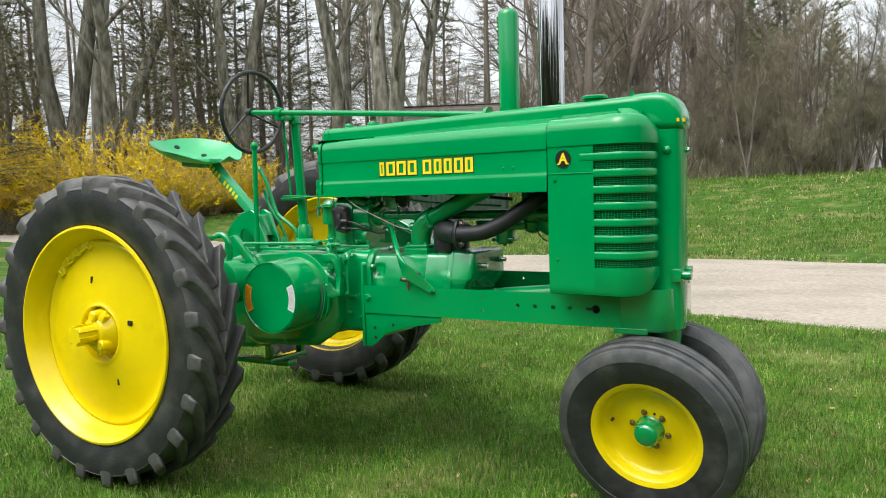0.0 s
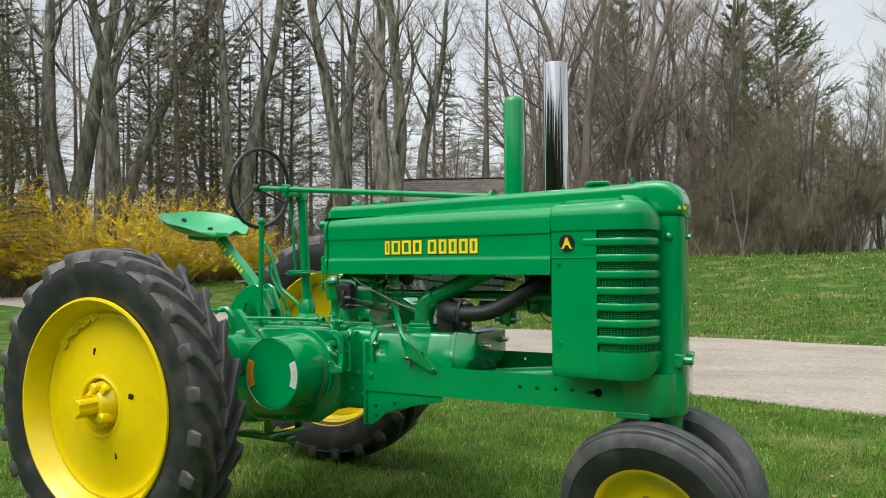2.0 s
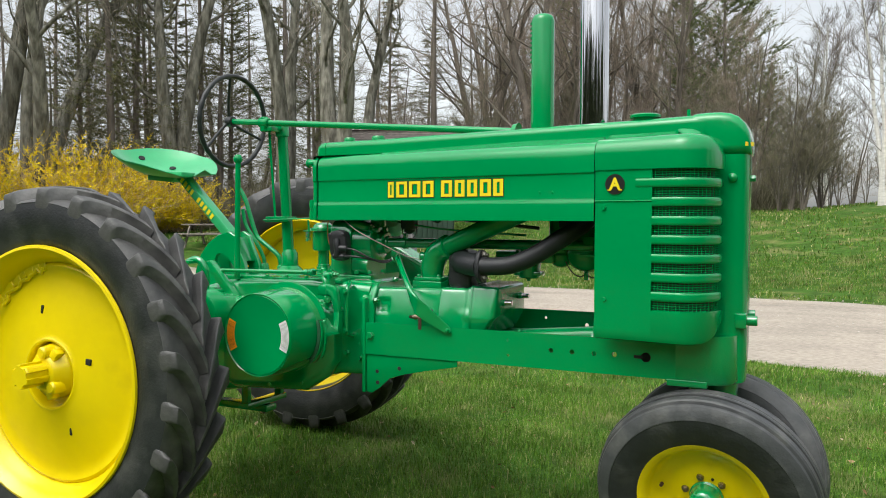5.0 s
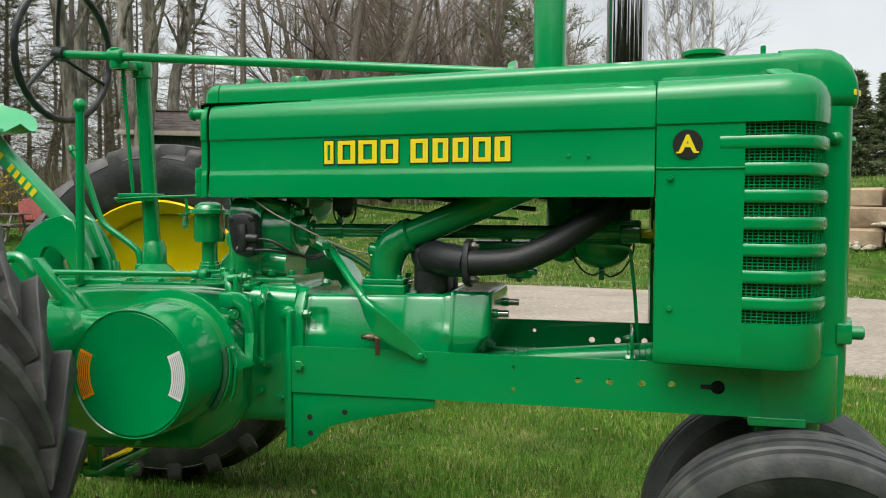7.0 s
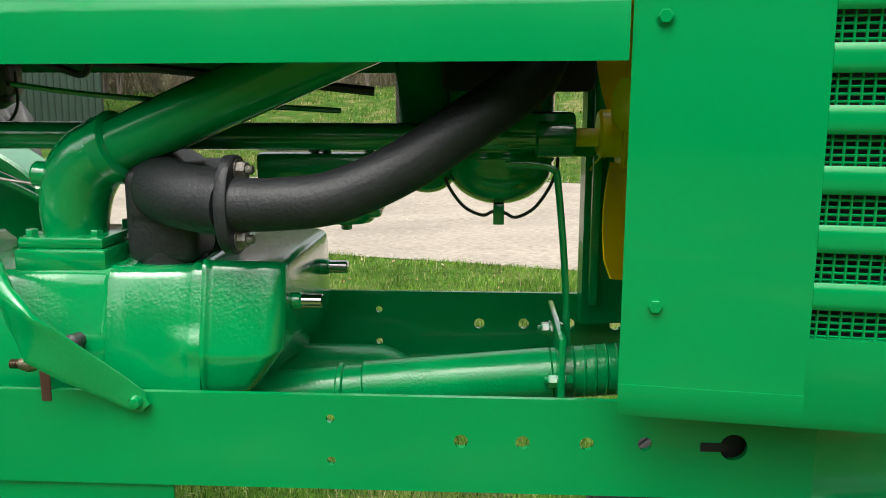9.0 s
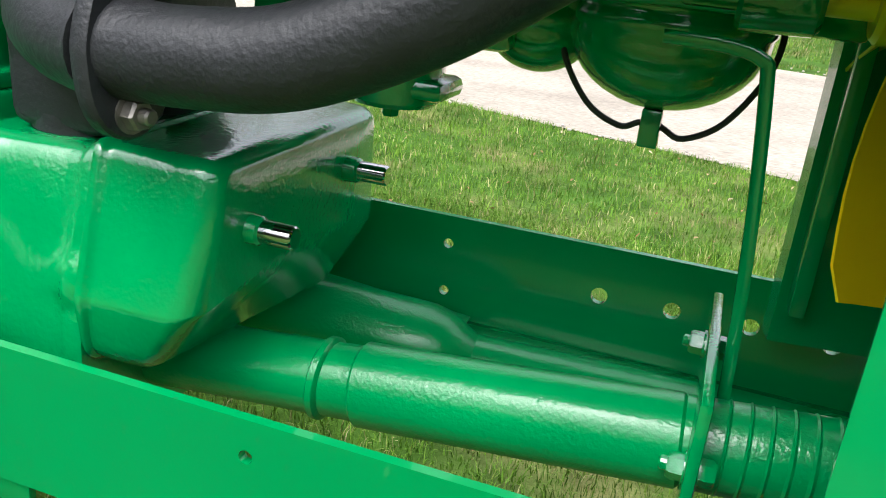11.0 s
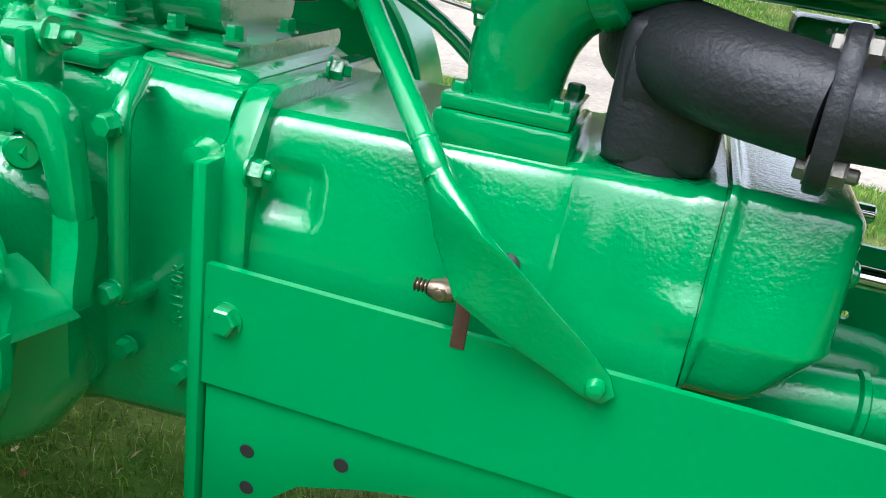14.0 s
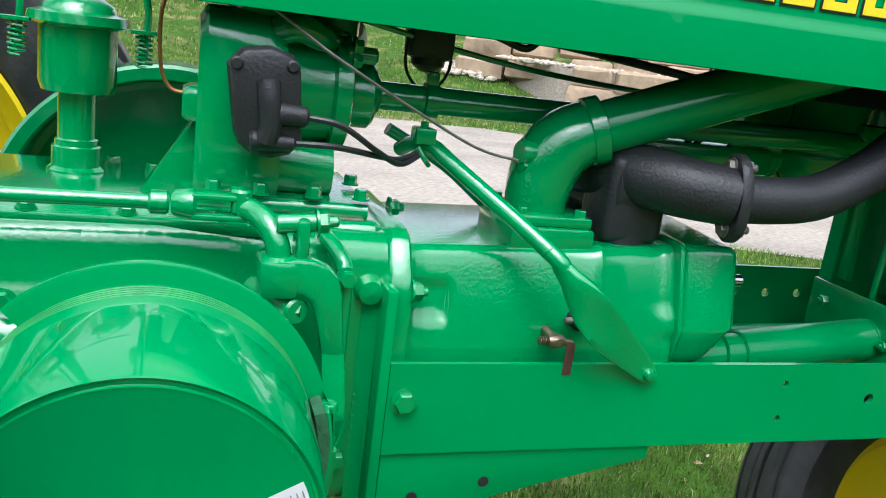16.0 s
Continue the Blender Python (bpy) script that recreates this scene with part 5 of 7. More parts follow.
add_rod(bm, (0.105, 0.11, 1.355), (0.265, 0.09, 1.36), 0.008, 0.008, 10)
part("throttle_rod", bm, green_sheet, post)
sm = at(-0.066, 0.066, 1.850) @ Vector((-1, 0.078, 0.082)).to_track_quat("Z", "Y").to_matrix().to_4x4()
bm = bmesh.new()
ring = []
for i in range(96):
    a = 2 * math.pi * i / 96
    w = 0.0120 + 0.0012 * math.cos(i * math.pi / 2)
    ring.append([sm @ Vector(((0.222 + w * math.cos(b)) * math.cos(a), (0.222 + w * math.cos(b)) * math.sin(a), -0.01 + w * math.sin(b))) for b in [2 * math.pi * k / 10 for k in range(10)]])
ring.append(ring[0])
add_loft(bm, ring, True, False)
bmesh.ops.remove_doubles(bm, verts=bm.verts[:], dist=0.0001)
sw = part("steering_wheel", bm, steering_black, tractor, "black steering wheel with finger grips", 60)
for a in (80, 200, 320):
    bm = bmesh.new()
    c, s = math.cos(radians(a)), math.sin(radians(a))
    add_tube(bm, [sm @ Vector((0.02 * c, 0.02 * s, 0.02)), sm @ Vector((0.10 * c, 0.10 * s, 0.012)), sm @ Vector((0.218 * c, 0.218 * s, -0.01))], 0.007, 10, 5)
    part("spoke", bm, steering_black, sw)
bm = bmesh.new()
add_lathe(bm, [(0, 0.045), (0.012, 0.043), (0.02, 0.035), (0.026, 0.02), (0.026, -0.01), (0, -0.012)], 20, sm)
part("hub_nut", bm, steering_black, sw)

# filler cup, governor, magneto and wiring
CX, CY = 0.455, 0.10
bm = bmesh.new()
add_lathe(bm, [(0, 0.245), (0.03, 0.243), (0.046, 0.232), (0.05, 0.222), (0.066, 0.218), (0.068, 0.206), (0.064, 0.204), (0.052, 0.200), (0.052, 0.125), (0.048, 0.112), (0.026, 0.108), (0.026, 0.045), (0.030, 0.043), (0.030, 0.035), (0.034, 0.033), (0.034, 0.005), (0.04, 0.0), (0.04, -0.02)], 40, at(CX, CY, 1.105))
cup = part("oil_filler_cup", bm, green_cast, tractor, "green domed oil filler cup")
for dx in (-0.075, 0.088):
    bm = bmesh.new()
    add_tube(bm, [(CX + dx, CY - 0.02, 1.36), (CX + dx + 0.004, CY - 0.02, 1.33), (CX + dx, CY - 0.02, 1.27)], 0.005, 8, 4)
    add_tube(bm, [(CX + dx + 0.011 * math.cos(a * 1.1), CY - 0.02 + 0.011 * math.sin(a * 1.1), 1.305 - 0.00095 * a * 1.2) for a in range(0, 40)], 0.0018, 6, 1)
    add_box(bm, CX + dx - 0.018, CX + dx + 0.018, CY - 0.035, CY - 0.005, 1.306, 1.312, 0.001)
    part("governor_spring", bm, green_cast, cup)
bm = bmesh.new()
xloft(bm, [(0.615, -0.075, 0.10, 1.10, 1.345, 0.03), (0.625, -0.085, 0.11, 1.10, 1.36, 0.04), (0.70, -0.095, 0.115, 1.10, 1.362, 0.05), (0.725, -0.085, 0.105, 1.10, 1.345, 0.05)])
add_lathe(bm, [(0.0, -0.02), (0.098, -0.02), (0.098, 0.0), (0.090, 0.006), (0.084, 0.02), (0.076, 0.075), (0.076, 0.080), (0.086, 0.084), (0.086, 0.104), (0.080, 0.108), (0.054, 0.110), (0.050, 0.114), (0.050, 0.142), (0.044, 0.148), (0, 0.148)], 40, at(0.712, 0.01, 1.262, AX))
xloft(bm, [(0.60, -0.095, 0.13, 1.10, 1.122, 0.01), (0.845, -0.115, 0.14, 1.10, 1.122, 0.01)])
xloft(bm, [(0.70, -0.08, 0.10, 1.12, 1.20, 0.03), (0.80, -0.075, 0.095, 1.12, 1.19, 0.03)])
add_prism(bm, [(0.545, 1.10), (0.62, 1.10), (0.62, 1.215), (0.606, 1.20)], -0.03, 0.0, 0.004)
add_rod(bm, (0.70, -0.02, 1.35), (0.70, -0.02, 1.42), 0.05, 0.045, 24, 0.005)
add_rod(bm, (0.80, 0.03, 1.33), (0.80, 0.03, 1.44), 0.036, 0.036, 24, 0.005)
add_tube(bm, [(0.70, -0.06, 1.33), (0.735, -0.07, 1.345), (0.77, -0.05, 1.335), (0.80, -0.01, 1.33)], 0.02, 12, 5)
add_rod(bm, (0.806, -0.05, 1.318), (0.85, -0.05, 1.318), 0.012, 0.012, 14, 0.003)
xloft(bm, [(0.597, -0.06, 0.0, 1.212, 1.25, 0.010), (0.605, -0.066, 0.005, 1.208, 1.254, 0.012), (0.64, -0.070, 0.005, 1.205, 1.257, 0.012)])
gov = part("governor_housing", bm, green_cast, tractor, "green cast governor housing")
for x, y in ((0.64, -0.105), (0.70, -0.108), (0.77, -0.108), (0.835, -0.105), (0.84, 0.0), (0.64, 0.05)):
    bolt(gov, (x, y, 1.129), (0, 0, 1), 0.010, 0.014)
for z in (1.31, 1.33):
    bolt(gov, (0.815, -0.06, z), (1, 0, 0), 0.010, 0.012)
bolt(gov, (0.82, 0.05, 1.32), (1, 0, 0), 0.011, 0.014)
bm = bmesh.new()
mm = at(0.692, -0.13, 1.255) @ Matrix.Scale(0.78, 4)
rings = []
for y, k in ((0.03, 0.98), (0.0, 1.0), (-0.016, 0.99), (-0.024, 0.93), (-0.027, 0.84)):
    ring = []
    for x, z in ((-0.043, -0.055), (-0.034, -0.075), (-0.012, -0.090), (0.018, -0.094), (0.048, -0.086), (0.066, -0.062), (0.063, -0.02), (0.056, 0.05), (0.044, 0.072), (0.008, 0.083), (-0.036, 0.076), (-0.059, 0.05)):
        ring.append(mm @ Vector((x * k, y, z * k)))
    rings.append(ring)
add_loft(bm, rings)
add_tube(bm, [mm @ Vector(p) for p in ((0.005, -0.028, 0.03), (0.008, -0.034, 0.0), (0.012, -0.034, -0.04), (0.006, -0.032, -0.066))], 0.0145, 12, 5)
add_rod(bm, mm @ Vector((0.01, -0.028, -0.02)), mm @ Vector((0.072, -0.024, -0.022)), 0.0155, 0.013, 14, 0.004)
add_rod(bm, mm @ Vector((-0.02, -0.028, -0.066)), mm @ Vector((0.055, -0.024, -0.066)), 0.0135, 0.010, 14, 0.004)
mag = part("distributor_cap", bm, black_plastic, tractor, "black moulded distributor cap", 30)
for x, z in ((-0.044, 0.052), (0.042, 0.055)):
    bm = bmesh.new()
    add_rod(bm, mm @ Vector((x, -0.012, z)), mm @ Vector((x, -0.031, z)), 0.009, 0.008, 12, 0.002)
    part("cap_screw", bm, black_plastic, mag)
for pts in (((0.743, -0.149, 1.238), (0.79, -0.155, 1.232), (0.845, -0.13, 1.20), (0.89, -0.085, 1.178), (0.925, -0.06, 1.19)), ((0.735, -0.149, 1.204), (0.785, -0.15, 1.204), (0.85, -0.12, 1.192), (0.89, -0.08, 1.184), (0.925, -0.058, 1.195))):
    bm = bmesh.new()
    add_tube(bm, pts, 0.0042, 8, 8)
    part("ignition_wire", bm, black_plastic, mag, "thin black ignition wire")
bm = bmesh.new()
add_tube(bm, [(0.60, -0.06, 1.40), (0.68, -0.10, 1.375), (0.78, -0.12, 1.315), (0.90, -0.10, 1.255), (1.0, -0.085, 1.21), (1.075, -0.08, 1.195)], 0.0024, 6, 8)
part("temperature_line", bm, steel, tractor, "thin bare metal gauge line")
bm = bmesh.new()
add_tube(bm, [(0.585, -0.02, 1.40), (0.569, -0.03, 1.353), (0.566, -0.03, 1.320), (0.567, -0.03, 1.290), (0.571, -0.03, 1.264), (0.584, -0.03, 1.245), (0.612, -0.03, 1.242)], 0.0026, 8, 6)
part("oil_line", bm, copper, tractor, "thin copper oil line")
for pts, r in ((((0.80, 0.04, 1.395), (1.1, 0.06, 1.375), (1.55, 0.07, 1.33)), 0.0075), (((0.80, 0.02, 1.372), (1.1, 0.04, 1.325), (1.5, 0.05, 1.30)), 0.0045), (((0.93, 0.05, 1.40), (1.05, 0.04, 1.368), (1.10, 0.03, 1.355), (1.12, 0.02, 1.375)), 0.006)):
    bm = bmesh.new()
    add_tube(bm, pts, r, 8, 6)
    part("fuel_line", bm, black_plastic if r > 0.005 else green_cast, tractor)
bm = bmesh.new()
add_box(bm, 0.915, 0.985, 0.02, 0.075, 1.32, 1.395, 0.012)
add_lathe(bm, [(0, 0), (0.012, 0.002), (0.026, 0.012), (0.028, 0.05), (0, 0.05)], 20, at(0.95, 0.048, 1.30))
sed = part("sediment_bowl", bm, black_plastic, tractor, "dark fuel sediment bowl with wire bail")
bm = bmesh.new()
add_tube(bm, [(0.915, 0.045, 1.36), (0.915, 0.045, 1.31), (0.93, 0.045, 1.283), (0.95, 0.045, 1.276), (0.97, 0.045, 1.283), (0.985, 0.045, 1.31), (0.985, 0.045, 1.36)], 0.0025, 8, 5)
part("wire_bail", bm, black_plastic, sed)
bm = bmesh.new()
add_lathe(bm, [(0, 0.055), (0.03, 0.05), (0.05, 0.02), (0.045, -0.02), (0, -0.03)], 20, at(0.82, 0.15, 1.335) @ pose(0, 0, 0, 60, 25, 0))
part("fuel_strainer_cover", bm, pale, tractor, "pale mint painted cover")
# fuel tank, with the shade inside the hood put into its near-black colour
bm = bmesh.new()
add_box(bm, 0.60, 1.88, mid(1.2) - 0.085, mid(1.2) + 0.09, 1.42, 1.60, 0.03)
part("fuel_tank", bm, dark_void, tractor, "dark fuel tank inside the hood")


# wheels
def rear_tyre():
    bm = bmesh.new()
    prof = [(0.505, -0.112), (0.520, -0.124), (0.540, -0.128), (0.57, -0.138), (0.61, -0.145), (0.655, -0.144), (0.685, -0.137), (0.694, -0.122), (0.700, -0.09), (0.704, -0.045), (0.705, 0.0)]
    prof = prof + [(r, -h) for r, h in prof[-2::-1]]
    prof += [(0.497, 0.09), (0.497, -0.09)]
    add_lathe(bm, prof, 96, None, True)
    return finish(bm, "tyre", rubber, 35)


def lug_mesh(sgn):
    """One tread bar, from the middle of the tread to its shoulder."""
    bm = bmesh.new()
    rings = []
    for s in (0.0, 0.12, 0.3, 0.5, 0.7, 0.86, 0.95, 1.0, 1.03):
        h = sgn * (-0.006 + 0.146 * min(s, 1.0))
        ang = 0.34 * max(0.0, 1 - s) ** 1.6
        top = 0.752 - 0.012 * s * s if s < 0.9 else (0.738 if s < 0.96 else (0.715 if s < 1.01 else 0.672))
        base = 0.690 - (0.03 if s > 0.8 else 0) - (0.03 if s > 1 else 0)
        w = 0.022 + 0.010 * s
        w *= 0.55 if s > 1.0 else (0.8 if s > 0.97 else 1.0)
        lo = w + 0.014
        e = h + sgn * (0.004 if s > 0.9 else 0)
        rings.append([(base, ang - lo / base, h), (top, ang - w / top, e), (top, ang + w / top, e), (base, ang + lo / base, h)])
    add_loft(bm, [[(r * math.cos(a), r * math.sin(a), h) for r, a, h in q] for q in rings])
    t = bm
    bmesh.ops.bevel(t, geom=[e for e in t.edges if e.calc_length() > 0.012], offset=0.003, segments=1, affect="EDGES")
    return finish(bm, "tread_lug", lug_rubber, 40)


def rear_rim():
    bm = bmesh.new()
    prof = [(0.520, -0.142), (0.531, -0.139), (0.534, -0.130), (0.524, -0.118), (0.504, -0.110), (0.492, -0.09), (0.484, -0.06), (0.470, -0.045), (0.466, 0.0), (0.468, 0.045), (0.484, 0.06), (0.492, 0.09), (0.512, 0.112), (0.521, 0.12), (0.512, 0.13), (0.506, 0.115), (0.482, 0.075), (0.474, 0.06), (0.459, 0.05), (0.457, 0.0), (0.459, -0.03), (0.462, -0.05), (0.477, -0.066), (0.488, -0.098), (0.508, -0.128)]
    add_lathe(bm, prof, 96, None, True)
    return finish(bm, "rim", yellow_paint, 40)


def rear_disc():
    bm = bmesh.new()
    prof = [(0.462, 0.0), (0.463, -0.030), (0.456, -0.042), (0.445, -0.046), (0.43, -0.040), (0.41, -0.038), (0.39, -0.042), (0.30, -0.060), (0.22, -0.073), (0.17, -0.080), (0.155, -0.082), (0.145, -0.088), (0.137, -0.086), (0.133, -0.075), (0.132, -0.03), (0.05, -0.02), (0.05, 0.02), (0.16, -0.03), (0.30, -0.02), (0.40, 0.008), (0.45, 0.012)]
    add_lathe(bm, prof, 96, None, True)
    return finish(bm, "disc", yellow_paint, 40)


def rear_hub():
    bm = bmesh.new()
    add_lathe(bm, [(0.0, -0.125), (0.06, -0.125), (0.074, -0.116), (0.080, -0.098), (0.108, -0.078), (0.114, -0.055), (0.114, 0.0), (0, 0.0)], 40)
    for a in (35, 145, 270):
        c, s = math.cos(radians(a)), math.sin(radians(a))
        add_rod(bm, (0.082 * c, 0.082 * s, -0.06), (0.082 * c, 0.082 * s, -0.135), 0.028, 0.025, 16, 0.007)
        add_box(bm, 0.03, 0.112, -0.018, 0.018, -0.115, -0.07, 0.007, 2, pose(0, 0, 0, 0, 0, a + 30))
    return finish(bm, "hub", yellow_paint, 40)


def splined_axle():
    bm = bmesh.new()
    ring = []
    for k in range(24):
        a = 2 * math.pi * k / 24
        r = 0.050 if k % 4 in (0, 1) else 0.041
        ring += [(r * math.cos(a + 0.02), r * math.sin(a + 0.02)), (r * math.cos(a + 2 * math.pi / 24 - 0.02), r * math.sin(a + 2 * math.pi / 24 - 0.02))]
    add_loft(bm, [[(x * k, y * k, z) for x, y in ring] for z, k in ((0.0, 1), (-0.215, 1), (-0.222, 0.93))])
    return finish(bm, "axle_stub", yellow_paint, 25)


LUGS = (lug_mesh(-1), lug_mesh(1))
bm = bmesh.new()
band = [(0.684, -0.140), (0.6955, -0.123), (0.7015, -0.09), (0.7055, -0.045), (0.7065, 0.0)]
add_lathe(bm, band + [(r, -h) for r, h in band[-2::-1]] + [(0.67, 0.12), (0.67, -0.12)], 96, None, True)
BAND = finish(bm, "tread", lug_rubber, 35)
TYRE, RIM, DISC, HUB, STUB = rear_tyre(), rear_rim(), rear_disc(), rear_hub(), splined_axle()
WX, WZ = -0.192, 0.748
for sgn in (-1, 1):
    wheel = new("rear_wheel")
    wheel.parent = tractor
    tagged(wheel, "yellow rear wheel with a lugged black tyre")
    turn = pose(0, 0, 0, -90) @ pose(0, 0, 0, 0, 0, 7)
    if sgn > 0:
        turn = pose(0, 0, 0, -90) @ Matrix.Diagonal((1, 1, -1, 1)) @ pose(0, 0, 0, 0, 0, 12)
    wheel.matrix_basis = at(WX, -0.82, WZ) if sgn < 0 else at(WX, 0.95, WZ + 0.115)
    for name, me in (("tyre", TYRE), ("tread", BAND), ("rim", RIM), ("disc", DISC), ("hub", HUB), ("axle_stub", STUB)):
        put(name, me, (at(0, 0, -0.012) @ Matrix.Scale(0.987, 4) @ turn) if name in ("rim", "disc") else turn, wheel)
    for k in range(46):
        put("tread_lug", LUGS[k % 2], turn @ pose(0, 0, 0, 0, 0, 360 * k / 46), wheel)
    if sgn < 0:
        for r, a, w, h in ((0.215, -14, 0.014, 0.012), (0.255, -104, 0.017, 0.006), (0.255, 68, 0.018, 0.006)):
            bm = bmesh.new()
            add_box(bm, -w, w, -h, h, -0.0775 + (0.008 if r > 0.24 else 0), -0.055, 0.002, 1, pose(0, 0, 0, 0, 0, a) @ at(r, 0, 0) @ pose(0, 0, 0, 0, 0, 20))
            bmesh.ops.transform(bm, matrix=pose(0, 0, 0, -90), verts=bm.verts[:])
            part("disc_slot", bm, dark_void, wheel)
        # ragged yellow bead along the lower edge of the disc
        bm = bmesh.new()
        bead = random.Random(8)
        rag = []
        for k in range(19):
            a, r = radians(-142 + 2.3 * k), 0.415 + bead.uniform(-0.014, 0.012)
            rag.append((r * math.cos(a), r * math.sin(a), -0.043 - bead.uniform(0, 0.006)))
        add_tube(bm, rag, 0.008, 8, 2)
        for k in range(18):
            r = 0.437
            add_box(bm, -0.024, 0.018, -0.012, 0.012, -0.051 + bead.uniform(0, 0.006), -0.030, 0.003, 1, pose(0, 0, 0, 0, 0, -141 + 2.4 * k) @ at(r + bead.uniform(-0.006, 0.004), 0, 0))
        bmesh.ops.transform(bm, matrix=pose(0, 0, 0, -90), verts=bm.verts[:])
        part("weld_bead", bm, yellow_paint, wheel)


def front_tyre():
    bm = bmesh.new()
    half = [(0.222, -0.062), (0.230, -0.070), (0.245, -0.076), (0.285, -0.086), (0.315, -0.087), (0.342, -0.080), (0.354, -0.070), (0.357, -0.062), (0.353, -0.060), (0.353, -0.050), (0.362, -0.046), (0.3655, -0.040), (0.366, -0.018), (0.362, -0.014), (0.358, -0.012), (0.358, -0.009), (0.368, -0.007), (0.370, 0.0)]
    half = [(0.232 + (r - 0.232) * 1.17 if r > 0.232 else r, h * 1.04) for r, h in half]
    prof = half + [(r, -h) for r, h in half[-2::-1]] + [(0.215, 0.05), (0.215, -0.05)]
    add_lathe(bm, prof, 96, None, True)
    return finish(bm, "tyre", rubber, 25)


def front_tread():
    """The worn band of the tread, a skin over the tyre's crown."""
    bm = bmesh.new()
    half = [(0.318, -0.0885), (0.3425, -0.0815), (0.3555, -0.071), (0.3585, -0.062), (0.3545, -0.0598), (0.3545, -0.0508), (0.363, -0.047), (0.367, -0.040), (0.3675, -0.018), (0.363, -0.0138), (0.3595, -0.012), (0.3595, -0.009), (0.369, -0.007), (0.3712, 0.0)]
    half = [(0.232 + (r - 0.232) * 1.17, h * 1.04) for r, h in half]
    prof = half + [(r, -h) for r, h in half[-2::-1]] + [(0.32, 0.07), (0.32, -0.07)]
    add_lathe(bm, prof, 96, None, True)
    return finish(bm, "tread", tread_rubber, 25)


def front_rim():
    bm = bmesh.new()
    prof = [(0.232, -0.074), (0.236, -0.068), (0.230, -0.060), (0.214, -0.055), (0.208, -0.03), (0.200, -0.010), (0.20, 0.03), (0.21, 0.05), (0.23, 0.06), (0.234, 0.07), (0.226, 0.068), (0.20, 0.045), (0.188, 0.03), (0.17, 0.012), (0.13, 0.016), (0.10, 0.008), (0.03, 0.006), (0.03, -0.006), (0.092, -0.006), (0.102, -0.003), (0.118, 0.003), (0.138, 0.003), (0.160, -0.003), (0.180, -0.012), (0.193, -0.022), (0.200, -0.038), (0.205, -0.058), (0.212, -0.066), (0.222, -0.070)]
    add_lathe(bm, prof, 80, None, True)
    return finish(bm, "rim", yellow_paint, 40)


def front_hub():
    bm = bmesh.new()
    add_lathe(bm, [(0.060, 0.0), (0.060, -0.010), (0.055, -0.016), (0.0535, -0.05), (0.051, -0.064), (0.045, -0.074), (0.034, -0.080), (0.018, -0.083), (0.0, -0.084)], 36)
    for k in range(2):
        add_rod(bm, (0.047 * math.cos(k * 3.1 + 1), 0.047 * math.sin(k * 3.1 + 1), -0.05), (0.047 * math.cos(k * 3.1 + 1), 0.047 * math.sin(k * 3.1 + 1), -0.076), 0.008, 0.006, 10, 0.002)
    return finish(bm, "hub", green_cast, 35)


FTR = front_tread()
FT, FR, FH = front_tyre(), front_rim(), front_hub()
for sgn in (-1, 1):
    wheel = new("front_wheel")
    wheel.parent = tractor
    tagged(wheel, "yellow front wheel with a ribbed black tyre")
    wheel.matrix_basis = at(2.268, sgn * 0.166 - 0.004, 0.384) @ pose(0, 0, 0, -sgn * 13, 0, -3)
    turn = pose(0, 0, 0, -90) if sgn < 0 else pose(0, 0, 0, -90) @ Matrix.Diagonal((1, 1, -1, 1))
    for name, me in (("tyre", FT), ("tread", FTR), ("rim", FR), ("hub", FH)):
        put(name, me, turn, wheel)
    for k in range(6):
        a = 2 * math.pi * (k + 0.25) / 6
        p = turn @ Vector((0.076 * math.cos(a), 0.076 * math.sin(a), -0.004))
        bolt(wheel, p, turn.to_3x3() @ Vector((0, 0, -1)), 0.0115, 0.012, bronze, 0.004, "lug_bolt")
    for k in (1, 4):
        bm = bmesh.new()
        a = 2 * math.pi * (k + 0.8) / 6
        add_lathe(bm, [(0, -0.0085), (0.0055, -0.0085), (0.006, 0.0)], 12, turn @ at(0.075 * math.cos(a), 0.075 * math.sin(a), 0))
        part("small_hole", bm, dark_void, wheel)
    if sgn < 0:
        bm = bmesh.new()
        add_rod(bm, turn @ Vector((-0.155, -0.03, -0.012)), turn @ Vector((-0.155, -0.03, -0.03)), 0.007, 0.006, 10, 0.001)
        part("valve_stem", bm, rust, wheel)
bm = bmesh.new()
add_rod(bm, (2.262, -0.14, 0.375), (2.262, 0.14, 0.375), 0.03, 0.03, 20)
add_lathe(bm, [(0.04, 0.38), (0.055, 0.43), (0.07, 0.50), (0.07, 0.55)], 24, at(2.262, 0, 0))
part("front_spindle", bm, green_cast, tractor)

# ---- the place: lawn, gravel drive, woods ----
def step(a, b, v):
    t = min(1, max(0, (v - a) / (b - a)))
    return t * t * (3 - 2 * t)


NEAR_EDGE = ((-200, 60), (-60, 15), (-40, 11.8), (-19, 10.4), (-13, 9.6), (-0.7, 6.1), (3, 4.95), (10, 2.6), (40, -7), (200, -60))
FAR_EDGE = ((-200, 70), (-60, 19), (-32, 14.9), (-13, 13.6), (-0.6, 11.8), (4.2, 11.05), (12, 9.6), (40, 3), (200, -45))


def along(edge, x):
    for (a, p), (b, q) in zip(edge, edge[1:]):
        if x <= b:
            return p + (q - p) * (x - a) / (b - a)
    return edge[-1][1]


